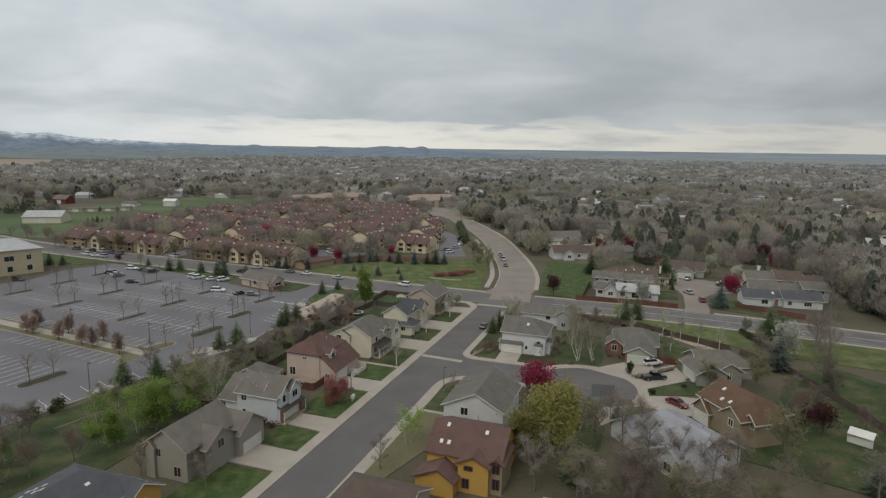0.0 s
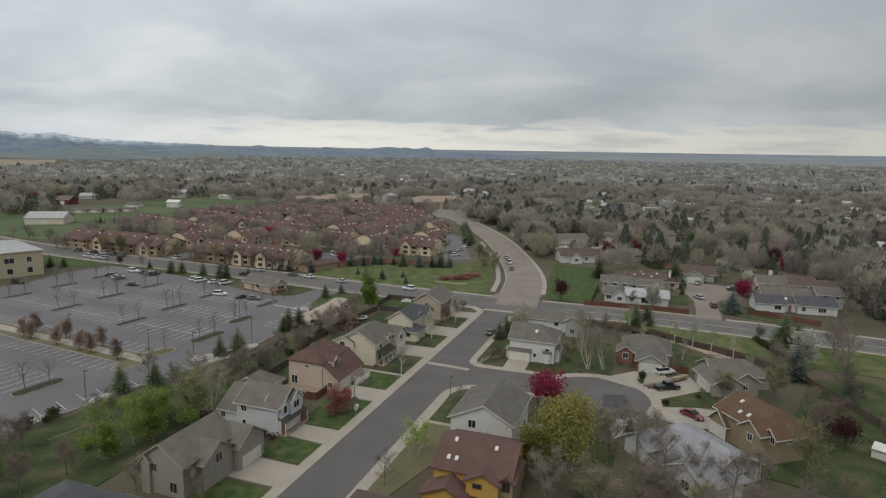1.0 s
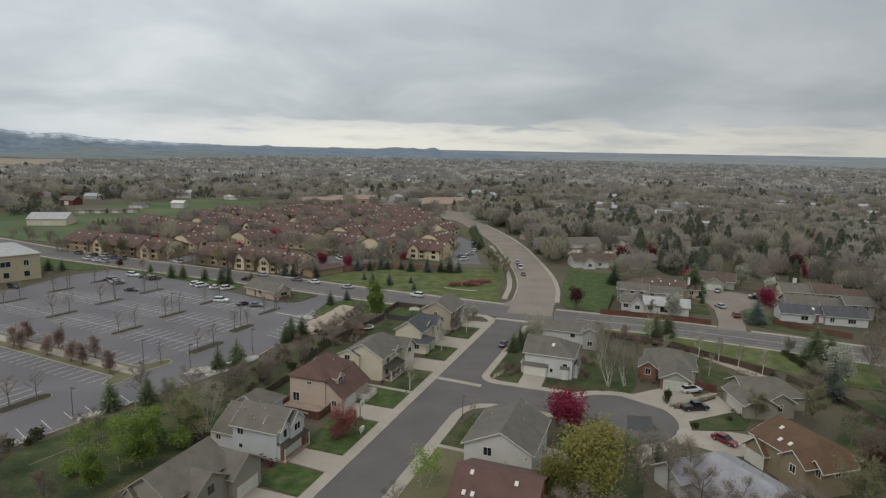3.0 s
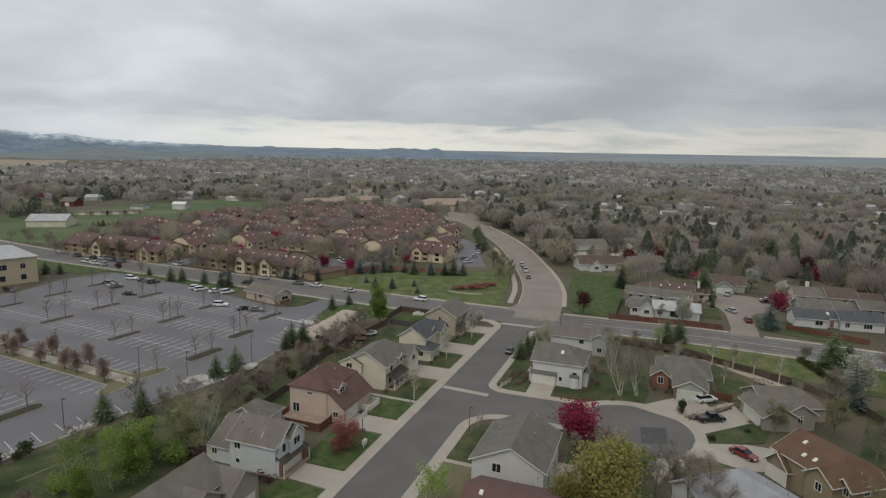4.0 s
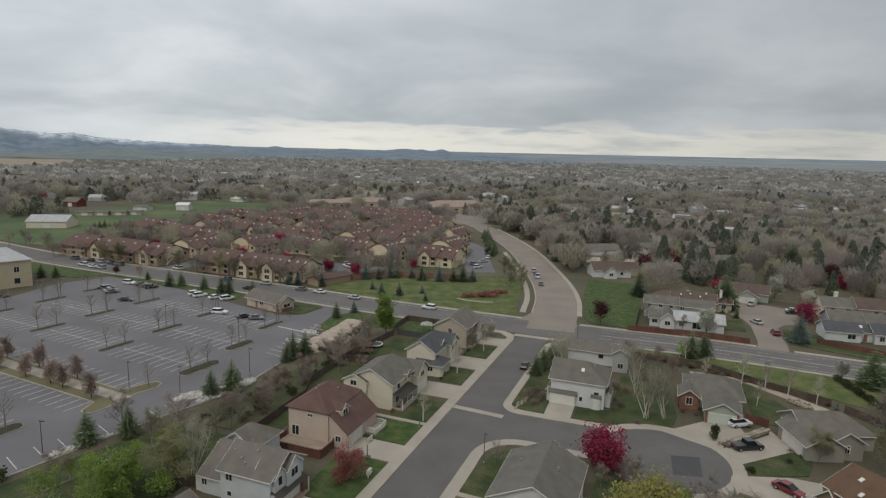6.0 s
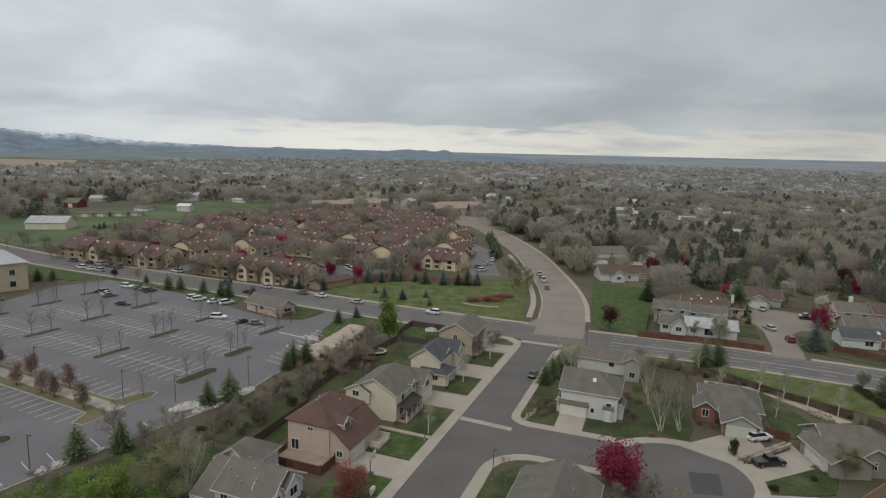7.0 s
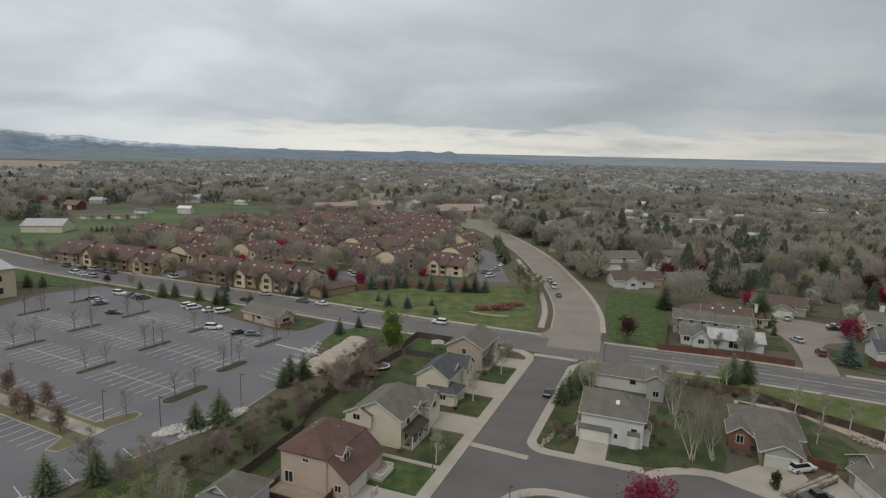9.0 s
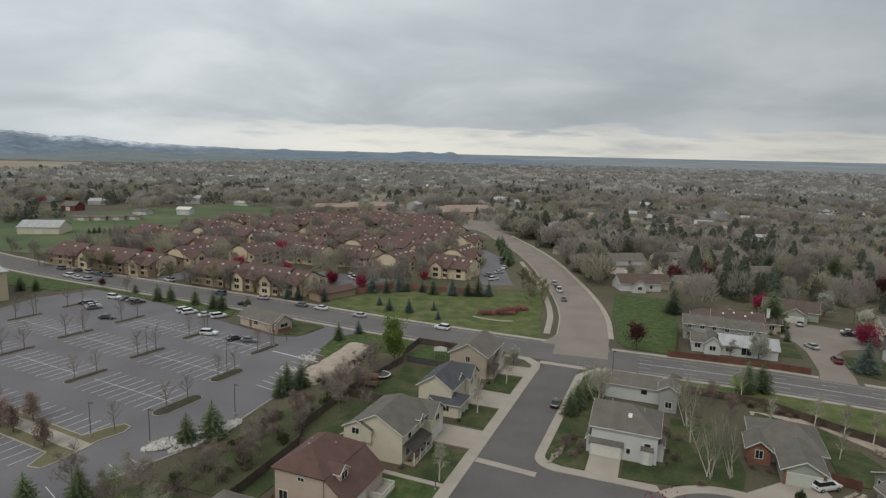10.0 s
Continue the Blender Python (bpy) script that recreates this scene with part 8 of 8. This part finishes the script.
def clear_of_things(u, v):
    """True where woods may stand: off the roads, pasture, car park and the near gardens."""
    if v < 150 and -60 < u < 118 or 0 < u < 46 and v < 232 or v < 190 and 0 < u < 112:
        return False
    if u <= -42 - max(0, v - 120) * 0.32 and u > -262 and v < 325 and v > -40:
        return False
    if v < 75 and u < -40 and u > -235 and v > -160:
        return False
    if -430 < u < -255 and 100 < v < 400:
        return abs(((u + 340) / 85)) > 1.02 or v > 352 or (u < -372 and not (-30 < u + 415 < 30 and 205 < v < 252) and (u * 3 + v * 7) % 10 < 4)
    if -430 < u < -262 and 60 < v < 118:
        return False
    if -290 < u < -90 and 325 < v < 430:
        return ((u * 7 + v * 13) % 10) < 1.2
    if -262 < u < north_road_u(v) and v < 300:
        return False
    if abs(u - north_road_u(v)) < 13 and v < 520:
        return False
    if abs(v - 60) < 14 and u > 0:
        return False
    return True


def canopy(name, mat, label, count, near, far, pieces, crown, height, seed, size, pointed=False, lower=-0.2, spread_power=1.0, width=43, sliver=0.6, clump=0.0, patch=None, free=None):
    """Many far trees in one mesh: each is a cloud of small leaf or twig sprays round a crown."""
    r = np.random.RandomState(seed)
    verts, tones = [], []
    made = 0
    tries = 0
    while made < count and tries < count * 14:
        tries += 1
        if patch:
            u, v = r.uniform(patch[0], patch[1]), r.uniform(patch[2], patch[3])
            x, y = spot(u, v)
            d, a = math.hypot(x, y), math.atan2(x, y)
            if not free(u, v):
                continue
        else:
            d = near * (far / near) ** (r.rand() ** spread_power)
            a = np.radians(r.uniform(-width, width))
            x, y = d * np.sin(a), d * np.cos(a)
            p = Vector((x, y)) - ORIGIN
            u, v = p.dot(CROSS), p.dot(ALONG)
            if d < 700 and not clear_of_things(u, v):
                continue
        if d > 1400 * 3.1 ** min(1, max(0, (np.degrees(a) + 34) / 26)) * r.uniform(0.85, 1.1):
            continue
        if not patch and d < 800 and any(abs(u - tu) < 8.5 and (-24 if (made + int(tu)) % 3 else -42) < v - tv < 7.5 for tu, tv in taken):
            continue
        # groves and clearings, each kind with its own
        grove = noise.noise(Vector((u / 95, v / 95, 0.7))) + 0.6 * noise.noise(Vector((u / 40, v / 40, 3.3)))
        own = noise.noise(Vector((u / 60, v / 60, seed * 1.7)))
        if not patch and (own - clump * 0.5 + 0.1 * r.rand() < 0 if clump else grove + own * 0.9 < -0.22 + 0.3 * r.rand()):
            continue
        grow = r.uniform(0.6, 1.25)
        rad, high = crown * grow * r.uniform(0.8, 1.2), height * grow
        tones.append(np.full(pieces * 3, r.rand()))
        t = r.rand(pieces)
        b = r.uniform(0, 2 * np.pi, pieces)
        if pointed:
            z = high * (0.05 + 0.95 * t)
            rr = rad * (1.02 - t) ** 0.55 * np.sqrt(r.uniform(0.5, 1, pieces))
            out = np.stack([np.cos(b), np.sin(b), np.full(pieces, 0.55)], 1)
        else:
            # a lumpy dome: sprays lie along its skin and face outwards
            lump = 1 + 0.22 * np.sin(b * 3 + made) * np.cos(t * 5 + made * 1.7)
            e = np.arcsin(np.clip(lower + (1 - lower) * t, -1, 1))
            shell = lump * np.sqrt(r.uniform(0.55, 1, pieces))
            rr = rad * np.cos(e) * shell
            z = high * 0.45 + high * 0.5 * np.sin(e) * shell
            out = np.stack([np.cos(b) * np.cos(e), np.sin(b) * np.cos(e), np.sin(e) + 0.2], 1)
        c = np.stack([x + rr * np.cos(b), y + rr * np.sin(b), z], 1)
        s = size * grow * r.uniform(0.6, 1.3, pieces)[:, None]
        out = out + r.normal(size=(pieces, 3)) * 0.3
        if pointed:
            e2 = np.cross(out, np.cross(out, r.normal(size=(pieces, 3))))
        else:
            # twig sprays rise and splay outwards
            out[:, 2] = 0.35
            e2 = np.stack([np.cos(b) * 0.5, np.sin(b) * 0.5, np.full(pieces, 1.0)], 1) * r.choice([-1, 1, 1], pieces)[:, None] + r.normal(size=(pieces, 3)) * 0.25
        e1 = np.cross(out, e2)
        e1 /= np.linalg.norm(e1, axis=1)[:, None]
        e2 /= np.linalg.norm(e2, axis=1)[:, None]
        flip = np.where((np.cross(e1, e2) * out).sum(1) < 0, -1.0, 1.0)[:, None]
        tri = np.stack([c - e1 * flip * s * sliver, c + e1 * flip * s * sliver, c + e2 * s * (1.6 - sliver)], 1)
        verts.append(tri.reshape(-1, 3))
        made += 1
    verts = np.concatenate(verts)
    me = bpy.data.meshes.new(name)
    n = len(verts)
    me.vertices.add(n)
    me.vertices.foreach_set("co", verts.ravel())
    me.loops.add(n)
    me.loops.foreach_set("vertex_index", np.arange(n, dtype=np.int32))
    me.polygons.add(n // 3)
    me.polygons.foreach_set("loop_start", np.arange(0, n, 3, dtype=np.int32))
    me.update(calc_edges=True)
    tone = me.attributes.new("tone", "FLOAT", "POINT")
    tone.data.foreach_set("value", np.concatenate(tones).astype(np.float32))
    me.materials.append(mat)
    return tagged(new(name, me), label, "woods", kind="stuff")


def crown_material(name, stops):
    """Far crowns: each tree has a tone of its own, its sprays differ a little."""
    m = island_material(name, stops)
    t = m.node_tree
    ramp = next(n for n in t.nodes if n.bl_idname == "ShaderNodeValToRGB")
    island = ramp.inputs[0].links[0].from_socket
    own = t.nodes.new("ShaderNodeAttribute")
    own.attribute_name = "tone"
    blend = t.nodes.new("ShaderNodeMix")
    blend.inputs[0].default_value = 0.22
    t.links.new(own.outputs["Fac"], blend.inputs[2])
    t.links.new(island, blend.inputs[3])
    t.links.new(blend.outputs[0], ramp.inputs[0])
    next(n for n in t.nodes if n.bl_idname == "ShaderNodeMixShader").inputs[0].default_value = 0.6
    return m


HOMES = ((14, 148), (4, 207), (24, 214), (35, 167), (112, 239), (84, 257), (62, 205), (30, 246), (98, 205), (52, 236), (46, 107), (43, 95), (66, 131), (100, 119), (96, 103))


def garden_free(u, v):
    """True in the gardens beyond the arterial road, off houses and streets."""
    if any(abs(u - a) < 10 and -15 < v - b < 7 for a, b in HOMES):
        return False
    return not (v < 143 and 42 < u < 100 or u < north_u(v) + 13 or v < 142 and u < 30 or -8 < u < 26 and 178 < v < 206)


def court_free(u, v):
    return u < -50 - (v - 120) * 0.32 and clear_of_condos(u, v, 2.5)


# each tone is a kind of tree of its own: grey, tan, dark, budding, rusty
TONES = {
    "grey": ("bare grey-brown", [(0.28, 0.262, 0.228), (0.35, 0.33, 0.29), (0.33, 0.3, 0.262)], 1.0),
    "tan": ("bare tan", [(0.34, 0.32, 0.262), (0.41, 0.38, 0.305), (0.375, 0.36, 0.28)], 0.8),
    "dark": ("dark brown leafless", [(0.2, 0.178, 0.16), (0.26, 0.235, 0.21), (0.24, 0.21, 0.2)], 0.5),
    "olive": ("yellow-green budding", [(0.27, 0.265, 0.175), (0.33, 0.325, 0.2), (0.31, 0.29, 0.2)], 0.55),
    "rust": ("rusty purple-brown", [(0.26, 0.2, 0.185), (0.32, 0.25, 0.23), (0.29, 0.24, 0.22)], 0.35),
}
for n, (tone, (words, stops, share)) in enumerate(TONES.items()):
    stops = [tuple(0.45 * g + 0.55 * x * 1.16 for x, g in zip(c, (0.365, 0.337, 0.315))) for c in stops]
    # crowns pale with distance, then turn bluish: haze mixed into their base colours
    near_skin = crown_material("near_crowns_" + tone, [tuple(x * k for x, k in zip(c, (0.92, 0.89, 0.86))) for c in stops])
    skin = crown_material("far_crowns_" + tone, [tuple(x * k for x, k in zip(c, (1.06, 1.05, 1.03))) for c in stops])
    pale_haze_skin = crown_material("haze_pale_crowns_" + tone, [tuple((0.6 * x + 0.4 * k) * 1.16 for x, k in zip(c, (0.37, 0.37, 0.37))) for c in stops])
    blue_haze_skin = crown_material("haze_blue_crowns_" + tone, [tuple((0.5 * x + 0.5 * k) * 1.15 for x, k in zip(c, (0.28, 0.315, 0.35))) for c in stops])
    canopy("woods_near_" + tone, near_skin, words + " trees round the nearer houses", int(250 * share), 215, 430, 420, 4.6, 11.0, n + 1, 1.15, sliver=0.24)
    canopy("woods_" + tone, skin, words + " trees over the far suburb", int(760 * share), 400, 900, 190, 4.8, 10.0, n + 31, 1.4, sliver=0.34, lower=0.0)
    canopy("woods_distant_" + tone, pale_haze_skin, words + " trees towards the horizon", int(3500 * share), 850, 2900, 40, 6.8, 9.0, n + 11, 2.6, spread_power=0.75, lower=0.2, sliver=0.5)
    canopy("woods_horizon_" + tone, blue_haze_skin, words + " trees at the edge of the plain", int(900 * share), 2700, 4290, 24, 11.0, 12.0, n + 51, 6.0, spread_power=0.8, lower=0.2)
    # the gardens north of the arterial road, and the courts of the condominiums
    canopy("garden_trees_" + tone, near_skin, words + " trees in the gardens beyond the arterial road", int(40 * share), 0, 0, 800, 4.0, 11.5, n + 61, 0.95, sliver=0.13, patch=(-2, 140, 118, 285), free=garden_free)
    canopy("court_trees_" + tone, near_skin, words + " trees between the condominiums", int(62 * share), 0, 0, 420, 3.3, 9.5, n + 71, 0.9, sliver=0.16, patch=(-245, -50, 104, 305), free=court_free)
FAR_GREEN = crown_material("far_evergreen", [(0.115, 0.135, 0.095), (0.155, 0.175, 0.128), (0.14, 0.15, 0.118)])
DISTANT_GREEN = crown_material("distant_evergreen", [(0.085, 0.105, 0.085), (0.12, 0.14, 0.115)])
CRIMSON = crown_material("far_crimson", [(0.17, 0.04, 0.055), (0.24, 0.06, 0.075), (0.2, 0.09, 0.09)])
BLOSSOM = crown_material("far_blossom", [(0.36, 0.36, 0.3), (0.46, 0.45, 0.38), (0.4, 0.39, 0.3)])
canopy("garden_evergreens", FAR_GREEN, "tall dark evergreens in the gardens beyond the arterial road", 75, 0, 0, 420, 3.4, 13.0, 81, 0.9, True, patch=(8, 140, 150, 285), free=garden_free)
canopy("garden_crimson", CRIMSON, "crimson and maroon trees in the gardens", 16, 0, 0, 420, 3.4, 7.5, 82, 0.8, sliver=0.3, patch=(20, 140, 140, 285), free=garden_free)
canopy("garden_blossom", BLOSSOM, "pale blossoming trees in the gardens", 14, 0, 0, 420, 3.4, 8.0, 83, 0.8, sliver=0.3, patch=(10, 140, 140, 285), free=garden_free)
canopy("woods_evergreen", FAR_GREEN, "dark evergreens in clumps over the far suburb", 700, 215, 1100, 150, 4.2, 10.5, 24, 1.1, True, clump=0.45)
canopy("woods_near_evergreen", FAR_GREEN, "dark evergreens among the nearer houses", 360, 200, 560, 210, 3.8, 11.0, 27, 1.0, True)
canopy("woods_blossom", BLOSSOM, "pale blossoming trees in the far suburb", 80, 230, 900, 170, 3.2, 7.0, 25, 1.0, sliver=0.4)
canopy("woods_crimson", CRIMSON, "crimson blossoming trees in the far suburb", 80, 230, 900, 170, 2.9, 6.0, 26, 0.9, sliver=0.4)
canopy("woods_distant_evergreen", DISTANT_GREEN, "dark evergreens towards the horizon", 620, 850, 3200, 26, 5.0, 10.0, 29, 2.8, True, spread_power=0.75, clump=0.4)

# roofs glimpsed between the far trees
def far_roofs(name, mat, count, seed, near=820, far=3600):
    r = random.Random(seed)
    bm = bmesh.new()
    for _ in range(count):
        d = near * (far / near) ** r.random()
        a = radians(r.uniform(-42, 42))
        x, y, t = d * math.sin(a), d * math.cos(a), r.uniform(0, 3.1)
        if d > 1300 and a < radians(-24):
            continue
        l, w, e = r.uniform(6, 10), r.uniform(4, 6), r.uniform(3, 5.5)
        c, s = math.cos(t), math.sin(t)
        v = [bm.verts.new((x + c * p - s * q, y + s * p + c * q, z)) for p, q, z in ((-l, -w, 0), (l, -w, 0), (l, w, 0), (-l, w, 0), (-l, -w, e), (l, -w, e), (l, w, e), (-l, w, e), (-l, 0, e + 2.4), (l, 0, e + 2.4))]
        for f in ((0, 1, 5, 4), (2, 3, 7, 6), (1, 2, 6, 9, 5), (3, 0, 4, 8, 7), (4, 5, 9, 8), (6, 7, 8, 9)):
            bm.faces.new([v[i] for i in f])
    me = bpy.data.meshes.new(name)
    bm.to_mesh(me)
    bm.free()
    me.materials.append(mat)
    tagged(new(name, me), "house roofs glimpsed among far trees", "houses", kind="stuff")


far_roofs("distant_roofs_grey", ROOF_TAUPE, 420, 21)
far_roofs("distant_roofs_white", WALL_WHITE, 60, 22)
far_roofs("distant_roofs_brown", ROOF_BROWN, 260, 23)
far_roofs("distant_roofs_pale", ROOF_PALE, 110, 24, 560, 2400)
for a, d, l, label in ((27.5, 3100, 40, "long white warehouse near the horizon"), (33.0, 3000, 26, "white tower block near the horizon"), (22.5, 3300, 34, "long white warehouse near the horizon"), (30.5, 3250, 30, "pale warehouse near the horizon")):
    bm = bmesh.new()
    box(bm, -l, l, -14, 14, 0, 14)
    box(bm, -l * 0.3, l * 0.3, -10, 10, 14, 19)
    e = thing("warehouse", pose(d * math.sin(radians(a)), d * math.cos(radians(a)), 0, 0, 0, -a), label, "warehouse", "far buildings")
    part("hall", bm, WALL_WHITE, e)
